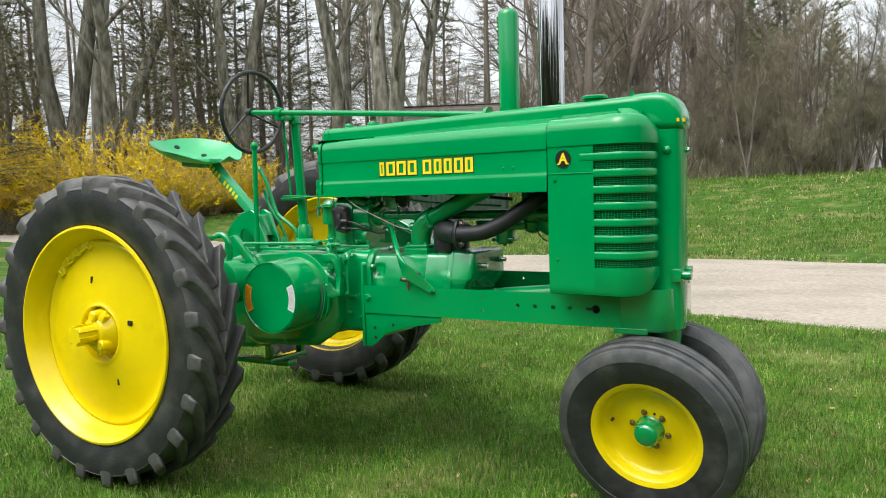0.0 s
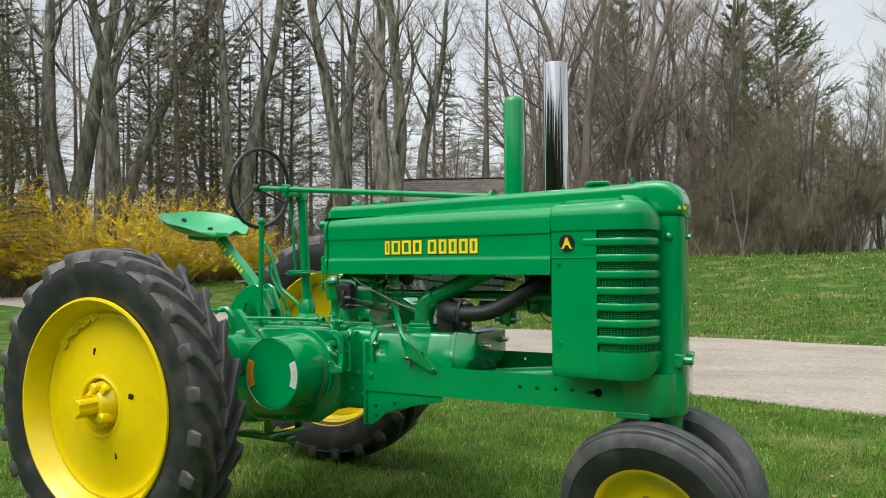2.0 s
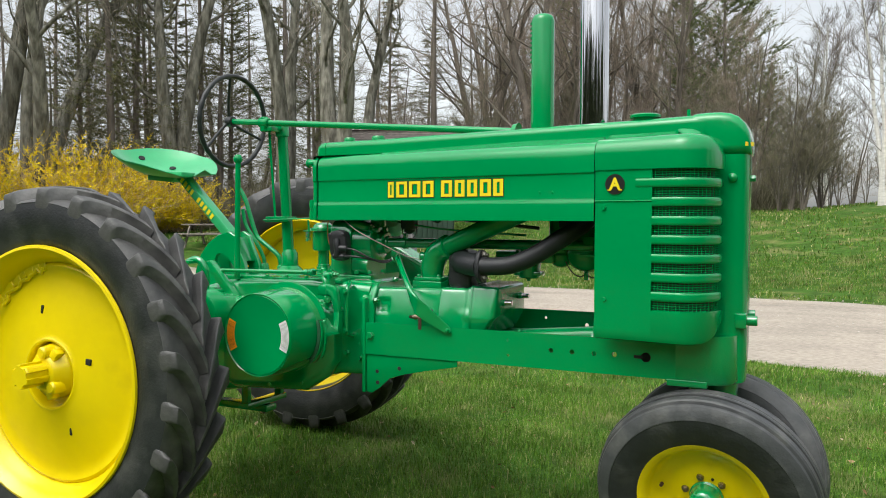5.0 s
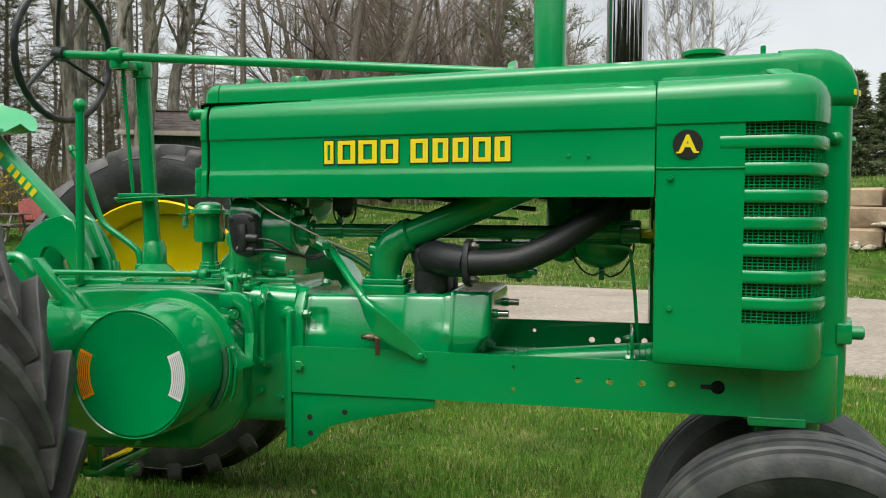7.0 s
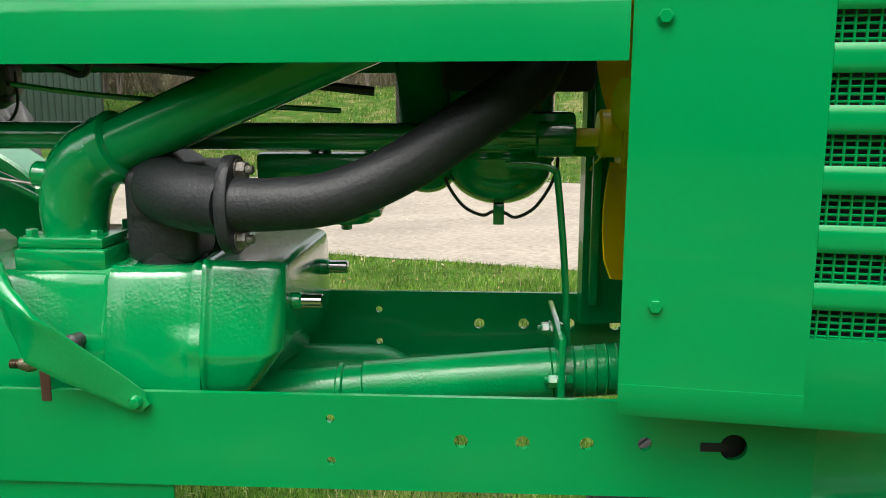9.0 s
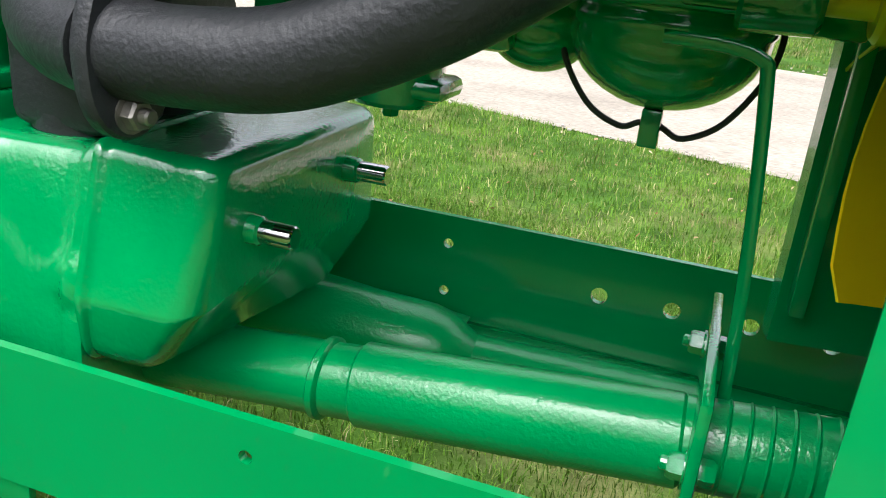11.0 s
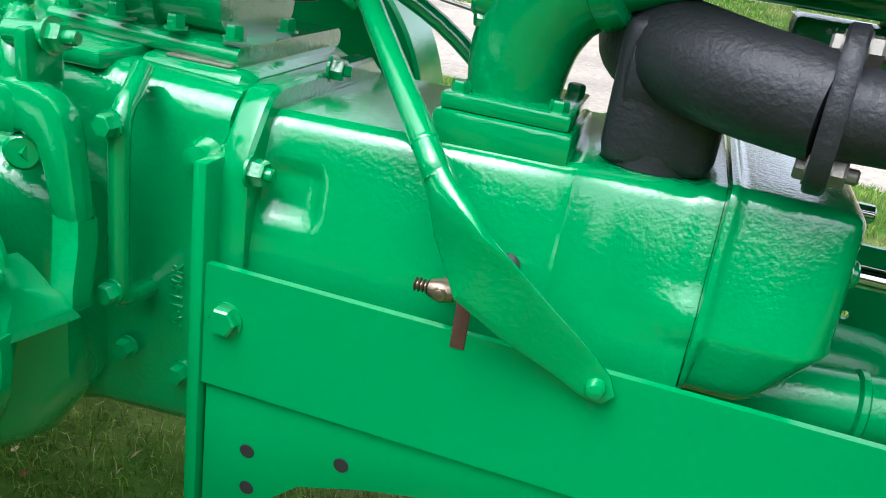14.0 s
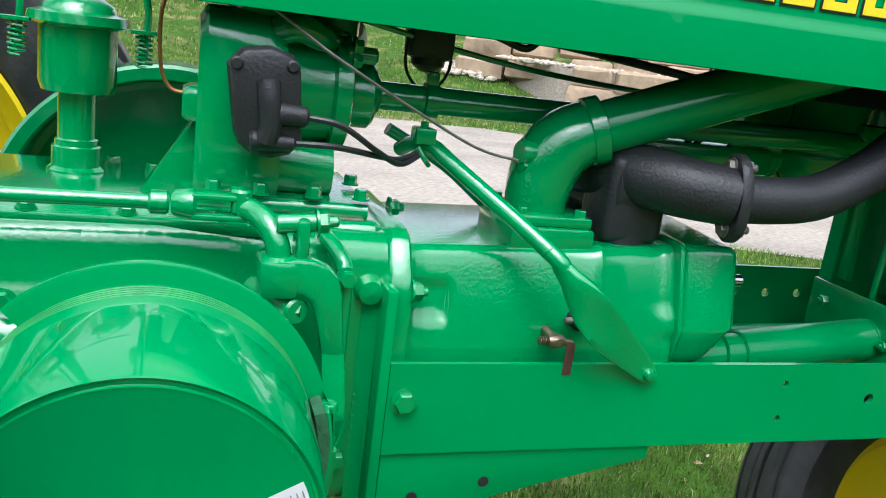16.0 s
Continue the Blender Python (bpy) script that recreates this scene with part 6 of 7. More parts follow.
def height(x, y):
    """The ground: flat by the tractor and drive, rising to a low bank beyond."""
    far = along(FAR_EDGE, x)
    rise = 1.2 + 0.52 * step(-19, -10, x) + 0.75 * step(0, 12, x) + 0.5 * step(6, 20, x)
    h = rise * step(far + 0.3, far + 19, y) * (1 if y > far else 0)
    h += 0.35 * step(-9, -22, x) + 0.30 * step(far + 0.3, far + 4.5, y) * step(-12, -18, x)
    h += 0.10 * noise.noise(Vector((x * 0.12, y * 0.12, 0))) * step(2, 8, math.hypot(x - 1, y))
    h += 0.018 * noise.noise(Vector((x * 0.7, y * 0.7, 3))) * step(1.5, 3.5, math.hypot(x - 1, y))
    h += 0.55 * math.exp(-((x - 6.0) / 2.2) ** 2 - ((y - 15.2) / 2.4) ** 2)
    h += 0.115 * math.exp(-((x + 0.19) / 1.1) ** 2 - ((y - 0.98) / 0.55) ** 2)
    n0 = along(NEAR_EDGE, x)
    if n0 - 0.35 < y < far + 0.35:
        e = min(y - n0 + 0.35, far + 0.35 - y)
        h -= 0.045 * step(0, 0.5, e)
    return h


def ground_sheet(name, xs, ys, mat):
    verts = [(x, y, height(x, y)) for y in ys for x in xs]
    nx = len(xs)
    faces = [(j * nx + i, j * nx + i + 1, (j + 1) * nx + i + 1, (j + 1) * nx + i) for j in range(len(ys) - 1) for i in range(nx - 1)]
    me = bpy.data.meshes.new(name)
    me.from_pydata(verts, [], faces)
    me.materials.append(mat)
    me.shade_smooth()
    return new(name, me)


def graded(lo, hi, fine_lo, fine_hi, fine, grow=1.22):
    v = [fine_lo]
    while v[-1] < fine_hi:
        v.append(v[-1] + fine)
    s = fine
    while v[-1] < hi:
        s *= grow
        v.append(v[-1] + s)
    s = fine
    w = []
    x = fine_lo
    while x > lo:
        s *= grow
        x -= s
        w.append(x)
    return w[::-1] + v


grass_mat = material("lawn_soil", (0.046, 0.104, 0.012), 0.95, vary=0.45, scale=5.0, bump=0.02, bump_scale=28, second=(0.165, 0.165, 0.060), second_scale=1.3, second_at=0.60, soft=0.10, spec=0.15)
GX, GY = graded(-900, 900, -8, 12, 0.30), graded(-300, 1200, -6, 16, 0.30)
ground = tagged(ground_sheet("ground", GX, GY, grass_mat), "spring lawn with worn dry patches", "lawn", "", "structure")

gravel_mat = material("pale_gravel", (0.37, 0.322, 0.268), 0.95, vary=0.32, scale=38, bump=0.014, bump_scale=60, second=(0.25, 0.222, 0.186), second_scale=1.1, second_at=0.58, soft=0.16, stretch=(0.45, 1, 1), spec=0.2)
bm = bmesh.new()
rows = []
xs = graded(-190, 190, -14, 16, 0.5)
for x in xs:
    a = along(NEAR_EDGE, x) + 0.10 * noise.noise(Vector((x * 1.1, 0, 5))) + 0.05 * noise.noise(Vector((x * 4.1, 0, 5)))
    b = along(FAR_EDGE, x) + 0.10 * noise.noise(Vector((x * 1.1, 9, 5))) + 0.06 * noise.noise(Vector((x * 4.1, 9, 5)))
    rows.append([(x, a + (b - a) * k / 8, height(x, a + (b - a) * k / 8) + 0.012 + (0.014 if 0 < k < 8 else 0)) for k in range(9)])
add_loft(bm, rows, False, False)
tagged(part("road", bm, gravel_mat, None, "pale gravel farm drive across the lawn", 180), "", "drive", "", "structure")

# grass blades and dry leaves by the tractor
rng = np.random.default_rng(4)


def blades(count, x0, x1, y0, y1, hmin, hmax, wid, keep=None):
    p = np.stack([rng.uniform(x0, x1, count), rng.uniform(y0, y1, count)], 1)
    if keep is not None:
        p = p[[keep(a, b) for a, b in p]]
    n = len(p)
    z = np.array([height(a, b) for a, b in p])
    patch = np.array([noise.noise(Vector((a * 1.7, b * 1.7, 7))) + 0.5 * noise.noise(Vector((a * 5, b * 5, 2))) for a, b in p])
    h = rng.uniform(hmin, hmax, n) * (1 + 0.55 * patch)
    ang = rng.uniform(0, 2 * np.pi, n)
    lean = rng.uniform(0.1, 1.0, n)
    la = rng.uniform(0, 2 * np.pi, n)
    w = rng.uniform(0.6, 1.2, n) * wid
    base = np.stack([p[:, 0], p[:, 1], z - 0.004], 1)
    sx = np.stack([np.cos(ang) * w, np.sin(ang) * w, np.zeros(n)], 1)
    ln = np.stack([np.cos(la), np.sin(la), np.zeros(n)], 1)
    m1 = base + ln * (h * lean * 0.3)[:, None] + np.stack([np.zeros(n), np.zeros(n), h * 0.6], 1)
    tip = base + ln * (h * lean)[:, None] + np.stack([np.zeros(n), np.zeros(n), h * (1 - 0.35 * lean)], 1)
    v = np.concatenate([base - sx, base + sx, m1 + sx * 0.7, m1 - sx * 0.7, tip], 1).reshape(-1, 3)
    k = np.arange(n) * 5
    quads = np.stack([k, k + 1, k + 2, k + 3], 1)
    tris = np.stack([k + 3, k + 2, k + 4], 1)
    return v, quads, tris


def blade_mesh(name, sets, mat):
    vs, loops, starts, totals, off = [], [], [], [], 0
    for v, q, t in sets:
        vs.append(v)
        loops.append((q + off).ravel())
        totals += [4] * len(q)
        loops.append((t + off).ravel())
        totals += [3] * len(t)
        off += len(v)
    v = np.concatenate(vs)
    l = np.concatenate(loops).astype(np.int32)
    tot = np.array(totals, np.int32)
    st = np.concatenate([[0], np.cumsum(tot)[:-1]]).astype(np.int32)
    me = bpy.data.meshes.new(name)
    me.vertices.add(len(v))
    me.vertices.foreach_set("co", v.astype(np.float32).ravel())
    me.loops.add(len(l))
    me.loops.foreach_set("vertex_index", l)
    me.polygons.add(len(tot))
    me.polygons.foreach_set("loop_start", st)
    me.update(calc_edges=True)
    me.materials.append(mat)
    return new(name, me)


def island_material(name, ramp, rough=0.7, spec=0.25):
    """Colour by island, so that each blade or leaf has its own."""
    m = bpy.data.materials.new(name)
    m.use_nodes = True
    nt = m.node_tree
    b = nt.nodes["Principled BSDF"]
    geo = nt.nodes.new("ShaderNodeNewGeometry")
    cr = nt.nodes.new("ShaderNodeValToRGB")
    while len(cr.color_ramp.elements) < len(ramp):
        cr.color_ramp.elements.new(0.5)
    for e, (pos, c) in zip(cr.color_ramp.elements, ramp):
        e.position, e.color = pos, (*c, 1)
    nt.links.new(geo.outputs["Random Per Island"], cr.inputs["Fac"])
    nz = nt.nodes.new("ShaderNodeTexNoise")
    nz.inputs["Scale"].default_value = 1.6
    tc = nt.nodes.new("ShaderNodeTexCoord")
    nt.links.new(tc.outputs["Object"], nz.inputs["Vector"])
    mr = nt.nodes.new("ShaderNodeMapRange")
    mr.inputs["From Min"].default_value, mr.inputs["From Max"].default_value = 0.3, 0.7
    mr.inputs["To Min"].default_value, mr.inputs["To Max"].default_value = 0.65, 1.3
    nt.links.new(nz.outputs["Fac"], mr.inputs["Value"])
    mx = nt.nodes.new("ShaderNodeMix")
    mx.data_type, mx.blend_type = "RGBA", "MULTIPLY"
    mx.inputs["Factor"].default_value = 1.0
    nt.links.new(cr.outputs["Color"], mx.inputs["A"])
    nt.links.new(mr.outputs["Result"], mx.inputs["B"])
    nt.links.new(mx.outputs["Result"], b.inputs["Base Color"])
    b.inputs["Roughness"].default_value, b.inputs["Specular IOR Level"].default_value = rough, spec
    return m


blade_mat = island_material("grass_blades", ((0.0, (0.066, 0.155, 0.012)), (0.45, (0.104, 0.222, 0.018)), (0.82, (0.160, 0.275, 0.030)), (0.91, (0.30, 0.29, 0.11)), (1.0, (0.44, 0.40, 0.21))))


def on_lawn(a, b):
    return not (along(NEAR_EDGE, a) + 0.02 < b < along(FAR_EDGE, a) - 0.02)


def on_hill(a, b):
    return on_lawn(a, b) and noise.noise(Vector((a * 0.45, b * 0.45, 3))) > -0.3 + 0.25 * noise.noise(Vector((a * 2, b * 2, 5)))


lawn = blade_mesh("grass", [blades(230000, -2.6, 4.4, -1.9, 3.2, 0.024, 0.068, 0.0018, on_lawn), blades(110000, -6, 6.5, 3.0, 7.0, 0.025, 0.068, 0.0026, on_lawn), blades(16000, -9, -2.4, -1.5, 3.2, 0.03, 0.08, 0.004, on_lawn)], blade_mat)
tagged(lawn, "short green spring grass with dry straw blades", "grass", "", "stuff")
hill_mat = island_material("hill_grass_blades", ((0.0, (0.060, 0.135, 0.010)), (0.45, (0.098, 0.190, 0.018)), (0.78, (0.150, 0.230, 0.030)), (0.86, (0.29, 0.27, 0.11)), (1.0, (0.44, 0.39, 0.21))))
hill_grass = blade_mesh("hill_grass", [blades(60000, -9, 9, 10.0, 18, 0.04, 0.10, 0.006, on_hill), blades(46000, -20, 14, 17.5, 36, 0.05, 0.13, 0.012, on_hill)], hill_mat)
tagged(hill_grass, "patchy spring grass with straw on the rise beyond the drive", "grass", "", "stuff")

leaf_mat = island_material("dry_leaves", ((0.0, (0.16, 0.085, 0.04)), (0.5, (0.30, 0.19, 0.10)), (0.85, (0.42, 0.32, 0.20)), (1.0, (0.5, 0.42, 0.30))), 0.85, 0.1)


def scatter_leaves(count, x0, x1, y0, y1, size):
    verts, faces = [], []
    while count:
        x, y = rng.uniform(x0, x1), rng.uniform(y0, y1)
        if not on_lawn(x, y):
            continue
        count -= 1
        s = size * rng.uniform(0.5, 1.3)
        m = at(x, y, height(x, y) + 0.012 + s * 0.25) @ pose(0, 0, 0, rng.uniform(-40, 40), rng.uniform(-40, 40), rng.uniform(0, 360))
        c = rng.uniform(0.1, 0.5)
        k = len(verts)
        for px, py, pz in ((-1, 0, 0), (-0.4, 0.5, c), (0.3, 0.45, c * 0.8), (1, 0, 0.2), (0.4, -0.5, c), (-0.4, -0.45, c * 0.6), (0, 0, 0)):
            verts.append(m @ Vector((px * s, py * s, pz * s)))
        faces += [(k + 6, k + i, k + (i + 1) % 6) for i in range(6)]
    return verts, faces


v1, f1 = scatter_leaves(620, -3, 5, -1.8, 6.5, 0.017)
v2, f2 = scatter_leaves(500, -14, 14, 11, 32, 0.04)
me = bpy.data.meshes.new("fallen_leaves")
me.from_pydata(v1 + v2, [], f1 + [tuple(i + len(v1) for i in f) for f in f2])
me.materials.append(leaf_mat)
tagged(new("fallen_leaves", me), "scattered dry brown leaves on the grass", "leaves", "", "stuff")
bm = bmesh.new()
for _ in range(900):
    x = rng.uniform(-6, 8)
    a, b = along(NEAR_EDGE, x), along(FAR_EDGE, x)
    y = rng.uniform(a, b) if rng.random() < 0.6 else rng.choice([a, b]) + rng.normal(0, 0.12)
    s = rng.uniform(0.006, 0.022)
    bmesh.ops.create_icosphere(bm, subdivisions=1, radius=s, matrix=at(x, y, height(x, y) + 0.024) @ Matrix.Diagonal((1, rng.uniform(0.6, 1), 0.6, 1)))
stone_mat = material("gravel_stones", (0.42, 0.38, 0.33), 0.9, vary=0.3, scale=30)
tagged(part("gravel_stones", bm, stone_mat, None, "loose pale gravel stones on the drive", 60), "", "gravel", "", "stuff")

# ---- trees ----
bark = material("grey_bark", (0.230, 0.218, 0.180), 0.95, vary=0.5, scale=7.0, bump=0.07, bump_scale=18, second=(0.120, 0.113, 0.088), second_scale=5.0, second_at=0.52, stretch=(1, 1, 0.28), spec=0.1)
dark_bark = material("dark_bark", (0.17, 0.145, 0.122), 0.95, vary=0.4, scale=4.0, bump=0.02, bump_scale=14, stretch=(1, 1, 0.25), spec=0.1)
birch_bark = material("birch_bark", (0.62, 0.59, 0.55), 0.8, vary=0.2, scale=6.0, second=(0.10, 0.09, 0.08), second_scale=5.0, second_at=0.66, soft=0.03, stretch=(0.6, 0.6, 2.5), spec=0.2)
twig_mat = material("bare_twigs", (0.36, 0.305, 0.25), 0.95, vary=0.3, scale=1.5, spec=0.1)
red_twig = material("budding_twigs", (0.335, 0.268, 0.212), 0.95, vary=0.3, scale=1.5, spec=0.1)


grey_twig = material("grey_birch_twigs", (0.20, 0.172, 0.155), 0.95, vary=0.3, scale=1.5, spec=0.1)
olive_twig = material("olive_twigs", (0.215, 0.195, 0.130), 0.95, vary=0.3, scale=1.5, spec=0.1)
thin_bark = material("thin_grey_bark", (0.23, 0.205, 0.168), 0.95, vary=0.35, scale=4.0, stretch=(1, 1, 0.25), spec=0.1)


class Tubes:
    """Collects many thin tapering tubes into one mesh."""

    def __init__(self):
        self.v, self.f = [], []

    def add(self, line, r0, r1, seg):
        n = len(line)
        base = len(self.v)
        up = Vector((0.31, 0.17, 0.9))
        for i, c in enumerate(line):
            d = (line[min(i + 1, n - 1)] - line[max(i - 1, 0)]).normalized()
            s = d.cross(up)
            s = s.normalized() if s.length > 1e-3 else Vector((1, 0, 0))
            u = s.cross(d)
            r = r0 + (r1 - r0) * i / (n - 1)
            for k in range(seg):
                a = 2 * math.pi * k / seg
                self.v.append(c + s * (r * math.cos(a)) + u * (r * math.sin(a)))
        for i in range(n - 1):
            for k in range(seg):
                q = (k + 1) % seg
                self.f.append((base + i * seg + k, base + i * seg + q, base + (i + 1) * seg + q, base + (i + 1) * seg + k))

    def ribbon(self, line, r0, r1, s):
        n, base = len(line), len(self.v)
        s = s.normalized()
        for i, c in enumerate(line):
            r = r0 + (r1 - r0) * i / (n - 1)
            self.v += [c - s * r, c + s * r]
        for i in range(n - 1):
            k = base + 2 * i
            self.f.append((k, k + 1, k + 3, k + 2))

    def mesh(self, name, mat):
        me = bpy.data.meshes.new(name)
        me.from_pydata(self.v, [], self.f)
        me.materials.append(mat)
        me.shade_smooth()
        return me


def wander(r, p, d, length, n, wild, lift):
    line = [p.copy()]
    d = d.normalized()
    for _ in range(n):
        d = (d + Vector((r.uniform(-1, 1), r.uniform(-1, 1), r.uniform(-1, 1))) * wild + Vector((0, 0, lift))).normalized()
        p = p + d * (length / n)
        line.append(p.copy())
    return line, d


def broadleaf(seed, tall, girth, stems=1, spread=0.5, fine=1.0, lean=0.06, sway=0.085, low=3, twig=1.0, limb=1.0, up=0.25, thin=1.0):
    """A bare deciduous tree: trunk, limbs, branches and twigs."""
    r = random.Random(seed)
    trunk, limbs, twigs = Tubes(), Tubes(), Tubes()
    for s in range(stems):
        d = Vector((r.uniform(-1, 1), r.uniform(-1, 1), 0)) * (lean + (0.16 if stems > 1 else 0)) + Vector((0, 0, 1))
        p = Vector((r.uniform(-1, 1), r.uniform(-1, 1), 0)) * (0.5 * girth * (stems > 1)) - Vector((0, 0, 0.3))
        line, _ = wander(r, p, d, tall * r.uniform(0.75, 1.0), 14, sway, 0.03)
        trunk.add([line[0] + Vector((0, 0, -0.2))] + line[:1], girth * 0.85, girth * 0.62, 10)
        trunk.add(line, girth * 0.62, girth * 0.10, 10)
        for i in range(low, 14):
            for _ in range(2 if i > low + 2 else (1 if r.random() < 0.5 else 0)):
                a = r.uniform(0, 2 * math.pi)
                k = i / 14
                bl = tall * spread * (1.05 - 0.65 * k) * r.uniform(0.5, 1.0)
                bd = Vector((math.cos(a), math.sin(a), r.uniform(up, up + 0.7)))
                start = line[i].lerp(line[min(i + 1, 14)], r.random())
                br = limb * girth * (0.62 - 0.52 * k) * r.uniform(0.25, 0.48)
                lim, _ = wander(r, start, bd, bl, 8, 0.22, 0.07)
                limbs.add(lim, br, br * 0.22, 5)
                for j in range(2, 9):
                    for _ in range(int(r.choice((1, 2, 2)))):
                        td = (lim[j] - lim[j - 1]).normalized() + Vector((r.uniform(-1, 1), r.uniform(-1, 1), r.uniform(-0.4, 0.9))) * 0.8
                        tl = bl * r.uniform(0.18, 0.42)
                        tw, _ = wander(r, lim[j], td, tl, 4, 0.2, 0.05)
                        tr = max(0.008, br * 0.22)
                        limbs.add([tw[0], tw[2], tw[4]], tr, tr * 0.4, 3)
                        for q in range(1, 5):
                            for _ in range(int(2 * fine + r.random())):
                                ud = (tw[q] - tw[q - 1]).normalized() + Vector((r.uniform(-1, 1), r.uniform(-1, 1), r.uniform(-0.5, 0.8))) * 0.9
                                uw, _ = wander(r, tw[q], ud, tl * twig * r.uniform(0.3, 0.7), 2, 0.2, 0.03)
                                twigs.ribbon([uw[0], uw[-1]], 0.0085 * thin, 0.004 * thin, Vector((r.uniform(-1, 1), r.uniform(-1, 1), r.uniform(-1, 1))))
    return trunk, limbs, twigs


def conifer(seed, tall, girth, bare=True, start=0.1, droop=-0.05, width=0.22, needle=0):
    """A straight conifer with whorls of branches; needle: sprays of needles on each branch."""
    r = random.Random(seed)
    trunk, limbs, needles = Tubes(), Tubes(), []
    line, _ = wander(r, Vector((0, 0, -0.3)), Vector((0, 0, 1)), tall, 12, 0.012, 0.05)
    trunk.add(line, girth * 0.5, girth * 0.05, 8)
    z = tall * start
    while z < tall * 0.985:
        k = z / tall
        f = k * 12
        c = line[int(f)].lerp(line[min(int(f) + 1, 12)], f - int(f))
        for _ in range(r.choice((3, 4, 5)) if bare else 6):
            a = r.uniform(0, 2 * math.pi)
            bl = tall * width * (1.03 - k) ** 0.8 * r.uniform(0.55, 1.0) + 0.15
            lim, _ = wander(r, c, Vector((math.cos(a), math.sin(a), (0.30 if bare else 0.12) + droop)), bl, 5, 0.10, droop * 0.4 + (-0.02 if bare else 0.03))
            limbs.add([lim[0], lim[2], lim[5]], max(0.008, girth * (0.042 if bare else 0.05) * (1.1 - k)), 0.004, 3)
            for j in range(1, 6):
                for _ in range(3 if bare else 2):
                    d = (lim[j] - lim[j - 1]).normalized() + Vector((r.uniform(-1, 1), r.uniform(-1, 1), r.uniform(-0.5, 0.3))) * 0.8
                    tw, _ = wander(r, lim[j], d, bl * r.uniform(0.12, 0.34), 2, 0.1, 0)
                    limbs.ribbon([tw[0], tw[-1]], 0.006, 0.003, Vector((r.uniform(-1, 1), r.uniform(-1, 1), r.uniform(-1, 1))))
                    if needle:
                        needles.append((tw[0], tw[-1]))
                if needle:
                    needles.append((lim[j - 1], lim[j]))
        z += tall * 0.022 * r.uniform(0.8, 1.2)
    return trunk, limbs, needles


needle_dark = island_material("spruce_needles", ((0.0, (0.085, 0.115, 0.055)), (0.6, (0.13, 0.16, 0.08)), (1.0, (0.20, 0.215, 0.11))), 0.8, 0.15)
needle_thin = island_material("thin_needles", ((0.0, (0.105, 0.115, 0.055)), (0.6, (0.155, 0.16, 0.075)), (1.0, (0.22, 0.195, 0.11))), 0.85, 0.1)

needle_soft = island_material("soft_pine_needles", ((0.0, (0.10, 0.135, 0.045)), (0.6, (0.15, 0.185, 0.065)), (1.0, (0.22, 0.22, 0.10))), 0.85, 0.1)


def needle_mesh(name, pairs, per, length, mat, seed):
    """Sprays of flat needles along each twig."""
    g = np.random.default_rng(seed)
    a = np.array([tuple(p) for p, q in pairs])
    b = np.array([tuple(q) for p, q in pairs])
    a, b = np.repeat(a, per, 0), np.repeat(b, per, 0)
    n = len(a)
    t = g.uniform(0, 1.05, (n, 1))
    c = a + (b - a) * t
    d = g.normal(0, 1, (n, 3))
    d[:, 2] *= 0.6
    d /= np.linalg.norm(d, axis=1, keepdims=True)
    ax = (b - a) / np.maximum(1e-6, np.linalg.norm(b - a, axis=1, keepdims=True))
    d = d + ax * 0.6
    s = np.cross(d, g.normal(0, 1, (n, 3)))
    s /= np.maximum(1e-6, np.linalg.norm(s, axis=1, keepdims=True))
    l = length * g.uniform(0.6, 1.3, (n, 1))
    v = np.stack([c - s * l * 0.16, c + s * l * 0.16, c + d * l], 1).reshape(-1, 3)
    me = bpy.data.meshes.new(name)
    me.from_pydata(v.tolist(), [], np.arange(n * 3).reshape(-1, 3).tolist())
    me.materials.append(mat)
    return me


def tree_from(name, label, meshes, m, category="tree", group=""):
    ob = new(name)
    tagged(ob, label, category, group)
    ob.matrix_basis = m
    for pname, me in meshes:
        o = new(pname, me)
        o.parent = ob
    return ob


def spot(az, dist, cx=2.6, cy=-3.2):
    """A place so many degrees to the right of straight ahead, so many metres off."""
    x, y = cx + dist * math.sin(radians(az)), cy + dist * math.cos(radians(az))
    return x, y


def stand(az, dist, turn=0.0, size=1.0, sink=0.0):
    x, y = spot(az, dist)
    return at(x, y, height(x, y) - sink) @ pose(0, 0, 0, 0, 0, turn) @ Matrix.Scale(size, 4)


def kind_broadleaf(seed, tall, girth, barkm, twigm, **kw):
    a, b, c = broadleaf(seed, tall, girth, **kw)
    return [("trunk", a.mesh("trunk", barkm)), ("scaffold", b.mesh("scaffold", barkm if barkm is not birch_bark else twigm)), ("crown", c.mesh("crown", twigm))]


def kind_conifer(seed, tall, girth, needle, mat, per, length, **kw):
    a, b, n = conifer(seed, tall, girth, needle=needle, **kw)
    out = [("trunk", a.mesh("trunk", dark_bark)), ("scaffold", b.mesh("scaffold", thin_bark if kw.get("bare", True) else dark_bark))]
    if needle:
        out.append(("foliage", needle_mesh("foliage", n, per, length, mat, seed)))
    return out


